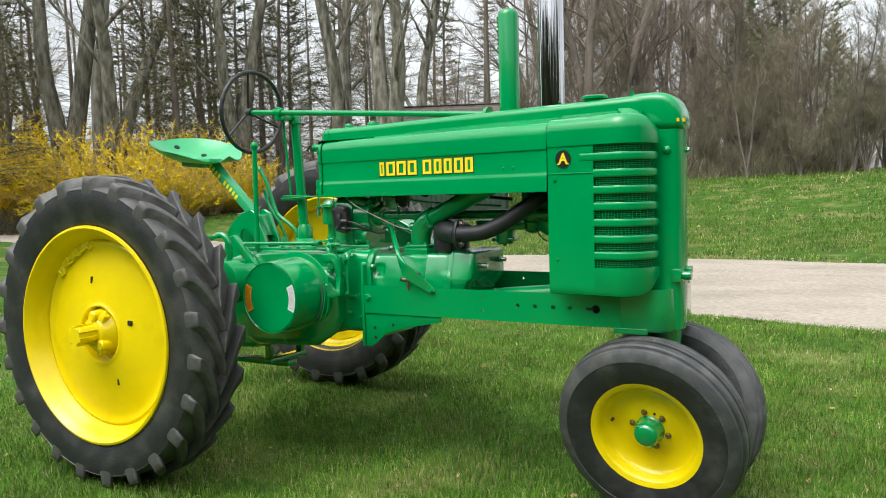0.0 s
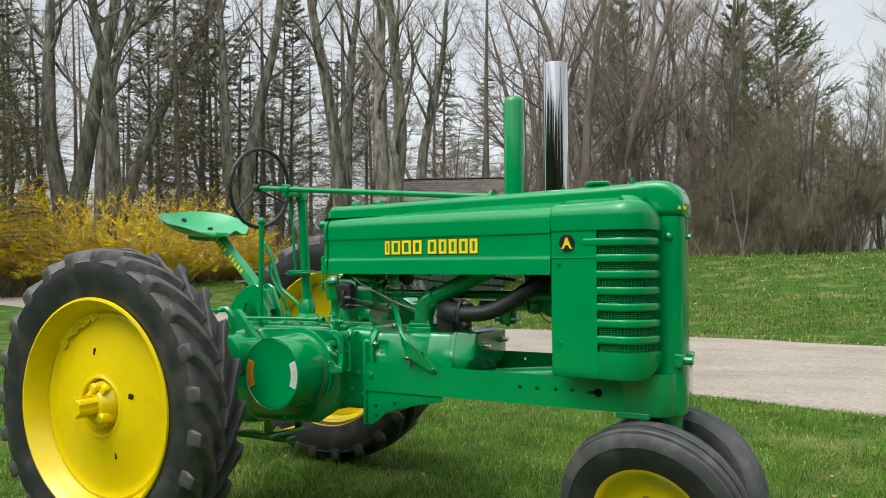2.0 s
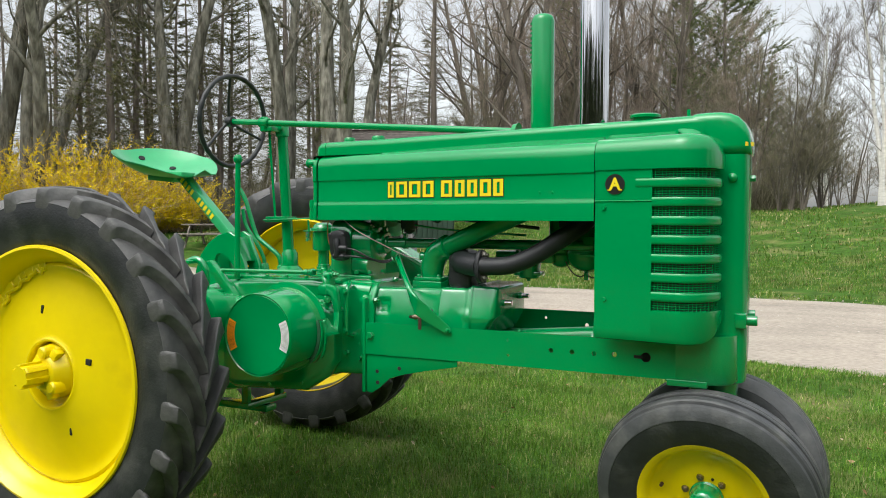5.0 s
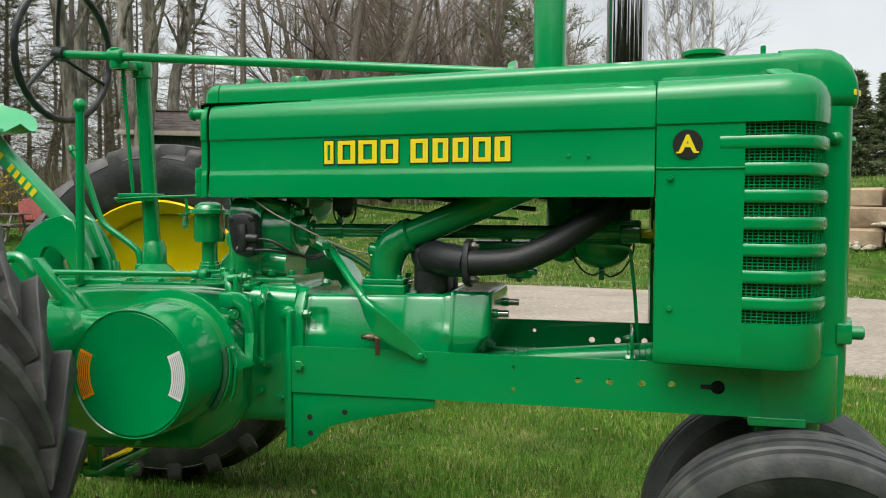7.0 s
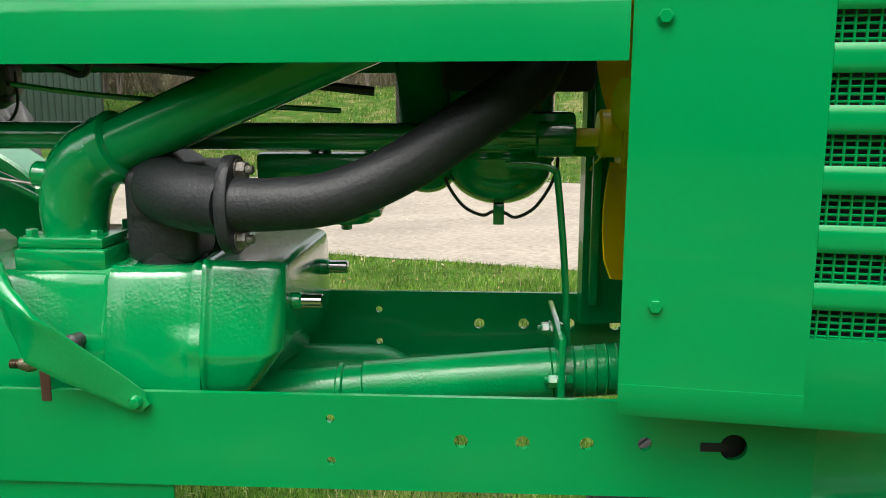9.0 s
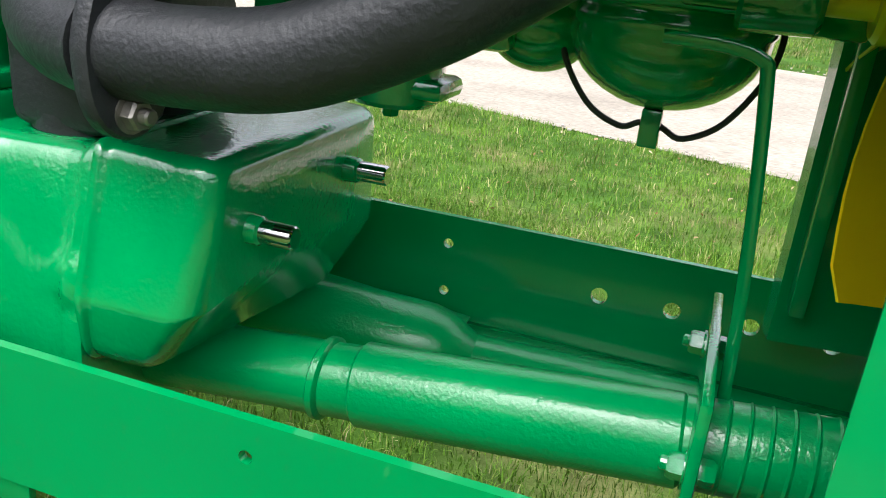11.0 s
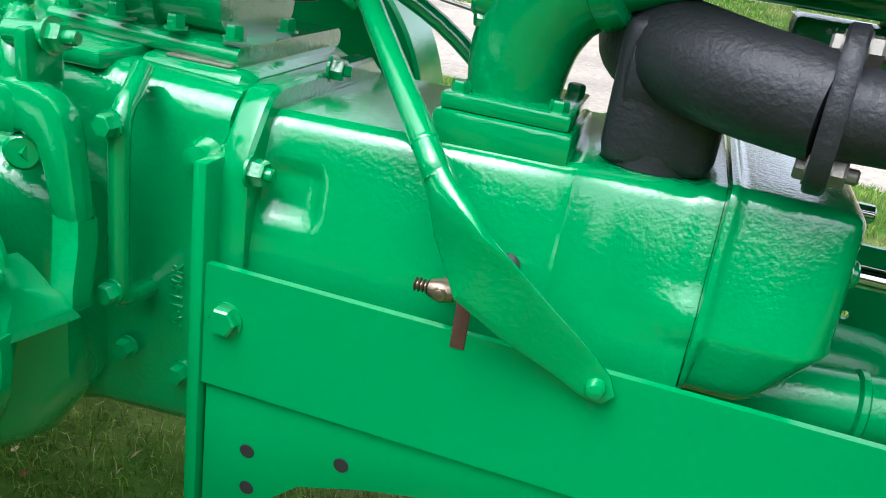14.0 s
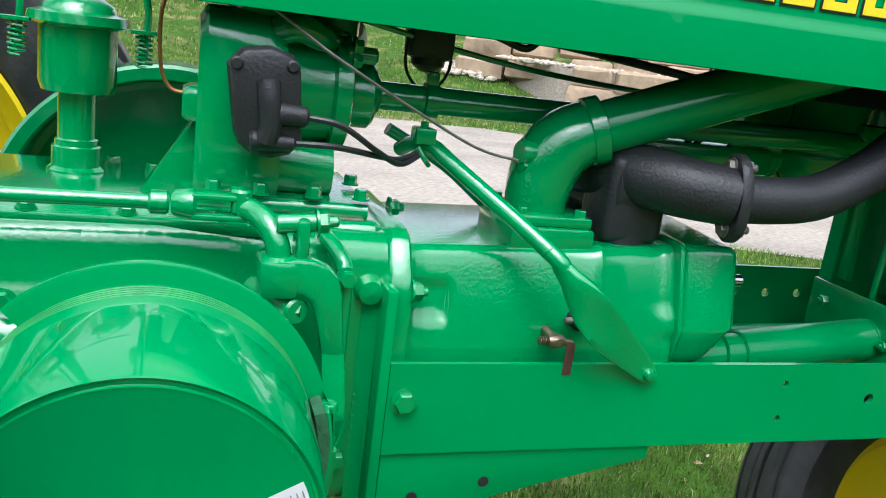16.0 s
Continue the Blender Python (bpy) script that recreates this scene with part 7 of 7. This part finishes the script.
OLD = [kind_broadleaf(11, 17, 0.56, bark, twig_mat, spread=0.32, fine=1.3, low=4, up=0.6, sway=0.095), kind_broadleaf(12, 16, 0.50, bark, twig_mat, stems=3, spread=0.32, fine=1.0, low=4, up=0.6, sway=0.10), kind_broadleaf(13, 18, 0.60, bark, twig_mat, stems=2, spread=0.32, fine=1.2, low=4, up=0.55, sway=0.095)]
BRUSH = [kind_broadleaf(21, 12, 0.20, dark_bark, red_twig, stems=3, spread=0.36, fine=1.0, low=1, twig=1.5, limb=0.75, thin=0.6), kind_broadleaf(22, 11, 0.17, dark_bark, olive_twig, stems=3, spread=0.36, fine=1.0, low=1, twig=1.5, limb=0.7, thin=0.6), kind_broadleaf(23, 14, 0.22, dark_bark, twig_mat, stems=2, spread=0.36, fine=1.0, low=1, twig=1.5, limb=0.75, thin=0.6)]
MAPLE = [kind_broadleaf(25, 15, 0.42, dark_bark, red_twig, stems=3, spread=0.46, fine=1.2, low=2, twig=1.1, limb=0.9, thin=0.55, sway=0.12, up=0.45), kind_broadleaf(26, 16, 0.40, dark_bark, red_twig, stems=2, spread=0.46, fine=1.2, low=2, twig=1.1, limb=0.9, thin=0.55, sway=0.10, up=0.4)]
SHRUB = [kind_broadleaf(24, 4.5, 0.07, dark_bark, olive_twig, stems=5, spread=0.42, fine=0.6, low=1, twig=1.6, limb=0.7, thin=0.7)]
LARCH = [kind_conifer(31, 16, 0.34, 0, needle_thin, 1, 0.1, width=0.17), kind_conifer(32, 17, 0.36, 0, needle_thin, 1, 0.1, width=0.18, start=0.16), kind_conifer(33, 15, 0.30, 0, needle_thin, 1, 0.1, width=0.19)]
PINE = [kind_conifer(41, 13, 0.36, 1, needle_thin, 7, 0.10, width=0.22, start=0.08), kind_conifer(42, 15, 0.38, 1, needle_thin, 12, 0.08, width=0.23, start=0.12)]
FEATHER = [kind_conifer(43, 15, 0.34, 1, needle_soft, 20, 0.11, width=0.30, start=0.06, droop=0.2)]
DENSE = [kind_conifer(44, 14, 0.30, 1, needle_thin, 7, 0.10, width=0.20, start=0.05, droop=0.06)]
SPRUCE = [kind_conifer(51, 9, 0.30, 1, needle_dark, 5, 0.30, bare=False, width=0.23, start=0.02, droop=-0.1), kind_conifer(52, 11, 0.34, 1, needle_dark, 5, 0.32, bare=False, width=0.21, start=0.02, droop=-0.12)]
LOW_SPRUCE = [kind_conifer(53, 9, 0.30, 1, needle_dark, 2, 0.6, bare=False, width=0.3, start=0.02, droop=-0.1)]
BIRCH = [kind_broadleaf(61, 11, 0.15, birch_bark, grey_twig, stems=4, spread=0.30, fine=1.0, lean=0.10, twig=1.2, limb=0.5, up=0.6, thin=0.6)]

for az, d, k, t, s in ((-54.3, 33, 2, 20, 1.1), (-52.4, 32, 1, 200, 1.1), (-43.4, 33, 2, 40, 0.95), (-36.9, 30, 2, 250, 0.9), (-32.6, 26, 2, 120, 0.9), (-31.0, 29, 0, 170, 0.8), (-62, 35, 0, 250, 1.25), (-68, 35, 2, 90, 1.25)):
    tree_from("bare_tree", "tall bare hardwood with furrowed grey bark", OLD[k], stand(az, d, t, s), "tree", "old hardwoods")
for i in range(40):
    az = -68 + i * 1.25 + random.uniform(-0.6, 0.6)
    d = random.uniform(33, 58)
    if az > -20 or (az < -38 and i % 3 == 1) or (-33.5 < az < -24 and i % 3):
        continue
    tree_from("larch", "slim leafless larch with level branches", LARCH[i % 3], stand(az, d, random.uniform(0, 360), random.uniform(0.8, 1.1)), "tree", "larches")
for i in range(12):
    tree_from("thin_pine", "thin dark pine among bare trees", PINE[i % 2], stand(-66 + i * 3.6 + random.uniform(-1, 1), random.uniform(34, 52), random.uniform(0, 360), random.uniform(0.7, 1.05)), "tree", "pines")
for az, d, k, t, s in ((-19.5, 33, 0, 30, 0.95), (-23.6, 37, 1, 120, 0.95), (-15.0, 38, 1, 210, 0.95), (-12.0, 41, 0, 80, 0.95), (-9.0, 47, 1, 20, 0.9), (-17.2, 46, 0, 150, 1.0), (-21.5, 45, 1, 260, 1.05)):
    tree_from("maple", "bare spreading maple with reddish buds", MAPLE[k], stand(az, d, t, s), "tree", "maples")
for i in range(16):
    az = -27 + i * 1.5 + random.uniform(-0.5, 0.5)
    d = random.uniform(35, 50)
    if az > -4.5 or az < -23:
        continue
    tree_from("brushy_tree", "reddish bare tree thick with fine twigs", BRUSH[i % 3], stand(az, d, random.uniform(0, 360), random.uniform(0.75, 1.1) * (1.0 if az < -9 else 0.6)), "tree", "brushy trees")
for az, d, t, s in ((-6.9, 38, 0, 0.92), (-9.6, 43, 110, 0.85), (-4.2, 45, 40, 0.5), (-17.5, 44, 200, 0.95)):
    tree_from("thin_pine", "tall soft pine with feathery green needles", FEATHER[0], stand(az, d, t, s), "tree", "pines")
tree_from("birch_clump", "white-barked birch clump with bare twigs", BIRCH[0], stand(2.2, 31, 30, 1.0), "tree", "birches")
tree_from("birch_clump", "white-barked birch clump with bare twigs", BIRCH[0], stand(-0.8, 40, 160, 0.9), "tree", "birches")
for az, d, k, t, s in ((8.2, 48, 0, 0, 0.36), (9.2, 48, 0, 40, 0.62), (10.4, 49, 1, 70, 0.43), (11.2, 50, 0, 10, 0.55), (11.9, 48, 1, 150, 0.54), (13.2, 48, 0, 200, 0.66), (14.6, 48, 1, 20, 0.52), (16.0, 47, 0, 80, 0.66), (17.6, 48, 1, 220, 0.56), (19.4, 47, 0, 10, 0.7), (21.5, 48, 1, 50, 0.58), (24, 48, 0, 120, 0.7), (27, 48, 1, 300, 0.6), (30.5, 48, 0, 20, 0.7), (34, 48, 1, 160, 0.6)):
    tree_from("spruce", "dense dark green spruce", SPRUCE[k], stand(az, d, t, s), "tree", "spruces")
tree_from("thin_pine", "small thin pine with sparse level branches", PINE[0], stand(5.1, 46, 100, 0.36), "tree", "pines")
tree_from("bare_sapling", "slim bare sapling before the spruces", BRUSH[1], stand(10.6, 40, 60, 0.28), "tree")
for i in range(9):
    tree_from("brushy_tree", "grey bare tree thick with fine twigs", BRUSH[1 + i % 2], stand(-67 + i * 4.2 + random.uniform(-1, 1), random.uniform(40, 54), random.uniform(0, 360), random.uniform(0.95, 1.3)), "tree", "brushy trees")
for az, d, t, k in ((-57.6, 36, 0, 1.0), (-49.4, 39, 80, 1.0), (-45.4, 38, 30, 1.0), (-40.2, 40, 140, 0.95), (-34.6, 46, 20, 0.9)):
    tree_from("thin_pine", "dense dark olive pine behind the bare trees", DENSE[0], stand(az, d, t, k), "tree", "pines")
for az, d, t, k in ((-61.5, 30, 0, 1.0), (-59, 32, 80, 0.95), (-47.6, 33, 30, 1.0), (-46.2, 35, 140, 0.9)):
    tree_from("thin_pine", "dark olive pine among the bare trees", PINE[1], stand(az, d, t, k), "tree", "pines")
for i in range(20):
    tree_from("low_shrub", "low bare olive-grey shrub at the wood's edge", SHRUB[0], stand(-31 + i * 1.6 + random.uniform(-0.8, 0.8), random.uniform(31, 37), random.uniform(0, 360), random.choice((0.3, 0.45, 0.6, 0.95))), "bush", "edge shrubs")

# tangled undergrowth along the wood's edge
brush_rng = random.Random(17)
tangle = Tubes()
for _ in range(34000):
    az, d = brush_rng.uniform(-66, -2.5), brush_rng.uniform(32, 44)
    x, y = spot(az, d)
    p = Vector((x, y, height(x, y) - 0.05))
    v = Vector((brush_rng.uniform(-0.6, 0.6), brush_rng.uniform(-0.6, 0.6), brush_rng.uniform(0.5, 1.0))) * brush_rng.uniform(0.5, 2.3) * (0.75 if az > -32 else 1.0)
    tangle.ribbon([p, p + v], 0.013, 0.005, Vector((brush_rng.uniform(-1, 1), brush_rng.uniform(-1, 1), brush_rng.uniform(-0.3, 0.3))))
for i in range(10):
    tree_from("brushy_tree", "grey bare tree thick with fine twigs", BRUSH[1 + i % 2], stand(-13 + i * 1.55 + random.uniform(-0.4, 0.4), random.uniform(48, 58), random.uniform(0, 360), random.uniform(0.55, 0.85) * (1.0 if i < 6 else 0.62)), "tree", "brushy trees")
for i in range(18):
    tree_from("brushy_tree", "small brown bare tree at the wood's edge", BRUSH[i % 2], stand(-29 + i * 1.5 + random.uniform(-0.6, 0.6), random.uniform(31, 38), random.uniform(0, 360), random.uniform(0.35, 0.6)), "tree", "brushy trees")
tagged(new("undergrowth", tangle.mesh("undergrowth", olive_twig)), "tangled brown undergrowth along the wood's edge", "undergrowth", "", "stuff")

for i in range(9):
    tree_from("brushy_tree", "small brown bare tree at the wood's edge", BRUSH[i % 2], stand(-4 + i * 0.9 + random.uniform(-0.3, 0.3), random.uniform(43, 50), random.uniform(0, 360), random.uniform(0.22, 0.36)), "tree", "brushy trees")

# woods all round, behind the camera too: unseen trees added to darken reflections
for i in range(10):
    az = 42 + i * 25.6 + random.uniform(-2, 2)
    kinds, name, label = ((LARCH, "larch", "slim leafless larch with level branches"), (OLD, "bare_tree", "tall bare hardwood with furrowed grey bark"))[i % 2]
    tree_from(name, label, kinds[i % len(kinds)], stand(az, random.uniform(26, 42), random.uniform(0, 360), random.uniform(0.8, 1.1)), "tree")

# unseen low belt, added for a dark horizon in the chrome
for i in range(18):
    tree_from("spruce", "dense dark green spruce", LOW_SPRUCE[0], stand(62 + i * 13.5 + random.uniform(-2, 2), random.uniform(24, 36), random.uniform(0, 360), random.uniform(0.4, 0.85)), "tree", "spruces")

# denser unseen belt, added to darken what chrome and paint mirror
for i in range(34):
    tree_from("spruce", "dense dark green spruce", LOW_SPRUCE[0], stand(84 + i * 5.6 + random.uniform(-2, 2), random.uniform(21, 28), random.uniform(0, 360), random.uniform(0.8, 1.3)), "tree", "spruces")
# unseen taller clumps with gaps, added for dark upright bands in the chrome
for az, d, s in ((146, 24, 1.2), (152, 22, 1.05), (159, 25, 1.25), (203, 23, 1.1), (210, 25, 1.3)):
    tree_from("spruce", "dense dark green spruce", LOW_SPRUCE[0], stand(az, d, az, s), "tree", "spruces")
# unseen nearer trunks, added for dark stripes in the chrome
for i, (az, d) in enumerate(((142, 16), (214, 17), (236, 15))):
    tree_from("bare_tree", "tall bare hardwood with furrowed grey bark", OLD[i % 3], stand(az, d, 70 * i, 0.9), "tree", "old hardwoods")

# forsythia hedge in bloom
stem_mat = material("forsythia_stems", (0.56, 0.42, 0.26), 0.9, vary=0.3, scale=3, spec=0.1)
bloom_mat = island_material("forsythia_bloom", ((0.0, (0.72, 0.52, 0.008)), (0.6, (0.86, 0.66, 0.02)), (1.0, (0.90, 0.76, 0.06))), 0.7, 0.2)


def forsythia(seed, size, bloom):
    r = random.Random(seed)
    stems, pairs = Tubes(), []
    for _ in range(90):
        a = r.uniform(0, 2 * math.pi)
        p = Vector((math.cos(a), math.sin(a), 0)) * r.uniform(0, 0.5)
        line, _ = wander(r, p, Vector((math.cos(a) * r.uniform(0.1, 1.0), math.sin(a) * r.uniform(0.1, 1.0), 1.1)), size * r.uniform(0.7, 1.35), 9, 0.16, -0.07)
        stems.add(line, 0.011, 0.004, 3)
        for j in range(2, 10):
            for _ in range(2):
                tw, _ = wander(r, line[j], (line[j] - line[j - 1]).normalized() + Vector((r.uniform(-1, 1), r.uniform(-1, 1), r.uniform(-0.3, 1))), r.uniform(0.2, 0.5), 3, 0.2, 0)
                stems.ribbon(tw, 0.006, 0.003, Vector((r.uniform(-1, 1), r.uniform(-1, 1), r.uniform(-1, 1))))
                if r.random() < bloom:
                    pairs.append((tw[0], tw[-1]))
            if r.random() < bloom:
                pairs.append((line[j - 1], line[j]))
    return [("stem_frame", stems.mesh("stem_frame", stem_mat)), ("bloom", needle_mesh("bloom", pairs, 15, 0.098, bloom_mat, seed))]


FORS = [forsythia(71, 2.75, 0.75), forsythia(72, 2.65, 0.65), forsythia(73, 2.6, 0.34)]
for az, d, k, t, s in ((-67, 41, 1, 90, 1.3), (-65, 39.5, 0, 0, 1.3), (-63, 38, 1, 60, 1.25), (-61, 37, 0, 120, 1.25), (-59.1, 35.5, 1, 200, 1.2), (-57.3, 34.5, 0, 33, 1.15), (-55.6, 33.5, 1, 20, 1.1), (-53.9, 32.5, 2, 180, 1.1), (-52.2, 31.5, 2, 80, 1.0), (-50.6, 31, 2, 160, 1.05), (-49.0, 31, 2, 30, 1.0), (-47.4, 31, 2, 250, 0.95), (-45.8, 31.5, 2, 100, 0.85), (-43.5, 32, 0, 10, 0.6), (-44.6, 32, 1, 140, 0.5), (-42.8, 33, 2, 40, 0.7), (-62, 39.5, 0, 200, 1.35), (-58, 37, 0, 10, 1.3), (-54.6, 34.5, 2, 300, 1.15), (-51.4, 33, 2, 300, 1.1), (-48.2, 33, 2, 200, 1.05), (-46.6, 33.5, 2, 320, 0.95), (-66, 42, 0, 220, 1.4)):
    tree_from("forsythia_bush", "forsythia bush covered in yellow spring bloom" if k < 2 else "brown forsythia bush with sparse yellow bloom", FORS[k], stand(az, d, t, s), "bush", "forsythia hedge")

# garden shed among the trees
shed_wall = material("dark_green_boards", (0.030, 0.060, 0.040), 0.8, vary=0.2, scale=8, bump=0.004, bump_scale=6, stretch=(1, 1, 0.2))
shed_roof = material("brown_shingles", (0.120, 0.102, 0.088), 0.9, vary=0.35, scale=9, bump=0.02, bump_scale=16, second=(0.075, 0.064, 0.056), second_scale=3)
trim_wood = material("weathered_trim", (0.30, 0.26, 0.22), 0.85, vary=0.2, scale=9)
shed = tagged(new("garden_shed"), "dark green garden shed with a brown shingle roof", "shed")
sx, sy = spot(-29.0, 27)
shed.matrix_basis = at(sx, sy, height(sx, sy) + 0.78) @ pose(0, 0, 0, 0, 0, 24)
bm = bmesh.new()
add_box(bm, -1.9, 1.9, -1.2, 1.2, -1.0, 2.25, 0.01)
part("shed_wall", bm, shed_wall, shed)
for k in range(24):
    bm = bmesh.new()
    x = -1.9 + 3.8 * (k + 0.5) / 24
    add_box(bm, x - 0.07, x + 0.07, -1.222, -1.20, -0.9, 2.22, 0.004)
    part("wall_board", bm, shed_wall, shed)
for s in (-1, 1):
    for k in range(8):
        bm = bmesh.new()
        y0, y1 = s * (1.55 - 0.2 * k), s * (1.55 - 0.2 * (k + 1) - 0.03)
        z0, z1 = 2.12 + 0.095 * k, 2.12 + 0.095 * (k + 1) + 0.014
        q = [bm.verts.new(p) for p in ((-2.2, y0, z0), (2.2, y0, z0), (2.2, y1, z1), (-2.2, y1, z1), (-2.2, y0, z0 + 0.035), (2.2, y0, z0 + 0.035), (2.2, y1, z1 + 0.02), (-2.2, y1, z1 + 0.02))]
        for f in ((0, 1, 2, 3), (4, 5, 6, 7), (0, 1, 5, 4), (1, 2, 6, 5), (2, 3, 7, 6), (3, 0, 4, 7)):
            bm.faces.new([q[i] for i in f])
        part("shingle_course", bm, shed_roof, shed)
bm = bmesh.new()
add_box(bm, -2.22, 2.22, -1.60, -1.54, 2.04, 2.17, 0.01)
part("fascia_board", bm, trim_wood, shed)
for x in (-1.0, 0.9):
    bm = bmesh.new()
    add_box(bm, x - 0.36, x + 0.36, -1.245, -1.20, 1.05, 1.75, 0.01)
    win = part("shed_window", bm, trim_wood, shed)
    bm = bmesh.new()
    add_box(bm, x - 0.30, x + 0.30, -1.25, -1.24, 1.11, 1.69, 0)
    part("pane", bm, dark_void, win, "", 0)

# red garden chairs and a picnic table under the trees
chair_red = material("faded_red_paint", (0.33, 0.085, 0.07), 0.7, vary=0.25, scale=12, bump=0.002, bump_scale=20)
grey_wood = material("weathered_table_boards", (0.19, 0.165, 0.14), 0.9, vary=0.3, scale=8, bump=0.004, bump_scale=9, stretch=(0.2, 1, 1))


def adirondack(m):
    ob = tagged(new("adirondack_chair"), "faded red wooden adirondack chair on the grass", "chair", "garden chairs")
    ob.matrix_basis = m
    for k in range(7):
        bm = bmesh.new()
        x = -0.27 + 0.09 * k
        h = 1.02 - 0.012 * (k - 3) ** 2
        q = [(x - 0.04, 0.22, 0.30), (x + 0.04, 0.22, 0.30), (x + 0.045, 0.22 + 0.42 * (h - 0.3), h), (x - 0.045, 0.22 + 0.42 * (h - 0.3), h)]
        add_loft(bm, [q, [(a, b + 0.022, c) for a, b, c in q]])
        part("back_slat", bm, chair_red, ob)
    for k in range(6):
        bm = bmesh.new()
        add_box(bm, -0.28, 0.28, -0.28 + 0.085 * k, -0.205 + 0.085 * k, 0.37 - 0.016 * k, 0.392 - 0.016 * k, 0.004)
        part("seat_slat", bm, chair_red, ob)
    for s in (-1, 1):
        bm = bmesh.new()
        add_box(bm, s * 0.36 - 0.065, s * 0.36 + 0.065, -0.38, 0.38, 0.55, 0.572, 0.006)
        part("arm_rest", bm, chair_red, ob)
        for y in (-0.28, 0.22):
            bm = bmesh.new()
            add_box(bm, s * 0.31 - 0.02, s * 0.31 + 0.02, y - 0.05, y + 0.05, 0, 0.55, 0.005)
            part("leg", bm, chair_red, ob)
    return ob


for az, d, t in ((-37.4, 28, 20), (-39.0, 28.6, 45)):
    adirondack(stand(az, d, t))
table = tagged(new("picnic_table"), "weathered grey wooden picnic table under the trees", "table")
table.matrix_basis = stand(-41.2, 27, 15)
for k in range(5):
    bm = bmesh.new()
    add_box(bm, -0.95, 0.95, -0.37 + 0.15 * k, -0.23 + 0.15 * k, 0.72, 0.76, 0.005)
    part("table_board", bm, grey_wood, table)
for s in (-1, 1):
    for k in range(2):
        bm = bmesh.new()
        y = s * (0.62 + 0.15 * k)
        add_box(bm, -0.95, 0.95, y - 0.07, y + 0.07, 0.43, 0.47, 0.005)
        part("bench_board", bm, grey_wood, table)
    for y in (-1, 1):
        bm = bmesh.new()
        q = [(s * 0.7, y * 0.25, 0.72), (s * 0.7, y * 0.34, 0.72), (s * 0.7, y * 0.75, 0), (s * 0.7, y * 0.66, 0)]
        add_loft(bm, [q, [(a + 0.045, b, c) for a, b, c in q]])
        part("leg", bm, grey_wood, table)
    bm = bmesh.new()
    add_box(bm, s * 0.7 - 0.045, s * 0.7, -0.78, 0.78, 0.36, 0.43, 0.004)
    part("cross_bar", bm, grey_wood, table)

# terraced stone wall with a gravel bed
wall_stone = material("limestone_blocks", (0.40, 0.305, 0.205), 0.92, vary=0.22, scale=4, bump=0.03, bump_scale=7, second=(0.27, 0.20, 0.14), second_scale=1.6, second_at=0.55, soft=0.1, spec=0.15)
stone_wall = tagged(new("stone_wall"), "terraced retaining wall of rough tan limestone blocks", "wall")


def stone_block(w, h, d, seed):
    r = random.Random(seed)
    bm = bmesh.new()
    bmesh.ops.create_cube(bm, size=1, matrix=Matrix.Diagonal((w, d, h, 1)))
    bmesh.ops.bevel(bm, geom=bm.edges[:], offset=0.05, segments=1, affect="EDGES")
    bmesh.ops.subdivide_edges(bm, edges=[e for e in bm.edges if e.calc_length() > 0.25], cuts=1)
    for v in bm.verts:
        v.co += Vector((r.uniform(-1, 1), r.uniform(-1, 1), r.uniform(-0.6, 0.6))) * 0.028
    return finish(bm, "stone_block", wall_stone, 30)


STONES = [stone_block(w, h, 0.55, i) for i, (w, h) in enumerate(((0.95, 0.40), (0.7, 0.38), (1.2, 0.42), (0.85, 0.36)))]
for tier, (x0, y0, x1, y1, z0, rows) in enumerate(((7.5, 13.4, 16.0, 9.3, 0.35, 2), (5.75, 14.9, 16.5, 10.5, 0.62, 3))):
    dv = Vector((x1 - x0, y1 - y0, 0))
    ln = dv.length
    dv.normalize()
    ang = math.degrees(math.atan2(dv.y, dv.x))
    r = random.Random(5 + tier)
    for row in range(rows):
        s = 0.05 + 0.14 * (row % 2)
        while s < ln:
            k = r.randrange(4)
            w = (0.95, 0.7, 1.2, 0.85)[k]
            p = Vector((x0, y0, 0)) + dv * (s + w / 2)
            put("stone_block", STONES[k], at(p.x + r.uniform(-0.03, 0.03), p.y + r.uniform(-0.05, 0.05) + 0.06 * row, z0 + 0.2 + 0.385 * row + (min(0.33, 0.11 * s) if tier else 0)) @ pose(0, 0, 0, 0, 0, ang + r.uniform(-2, 2) + 180 * r.randrange(2)), stone_wall)
            s += w + 0.02
bm = bmesh.new()
r = random.Random(9)
for _ in range(1500):
    s, q = r.uniform(-0.10, 1.0), r.uniform(0.0, 1.5)
    x, y = 6.1 + 10.0 * s + 0.2 * q, 14.1 - 4.6 * s + 0.6 * q
    lz = 1.08 if s > 0.02 else height(x, y) + 0.05
    rad = r.uniform(0.03, 0.10)
    bmesh.ops.create_icosphere(bm, subdivisions=1, radius=rad, matrix=at(x, y, max(lz, height(x, y)) + 0.02) @ Matrix.Diagonal((1, r.uniform(0.6, 1), r.uniform(0.4, 0.8), 1)))
rubble_mat = material("pale_rubble", (0.46, 0.40, 0.32), 0.9, vary=0.35, scale=9, bump=0.01, bump_scale=20)
tagged(part("rubble_bed", bm, rubble_mat, None, "bed of pale broken stone between the wall tiers", 40), "", "gravel", "", "stuff")
bm = bmesh.new()
q = [(7.4, 13.5), (16.0, 9.4), (16.7, 10.6), (6.6, 14.8)]
add_loft(bm, [[(x, y, 0.2) for x, y in q], [(x, y, 1.07) for x, y in q]])
tagged(part("terrace_fill", bm, gravel_mat, None, "gravel fill behind the lower stone tier", 0), "", "terrace", "", "structure")
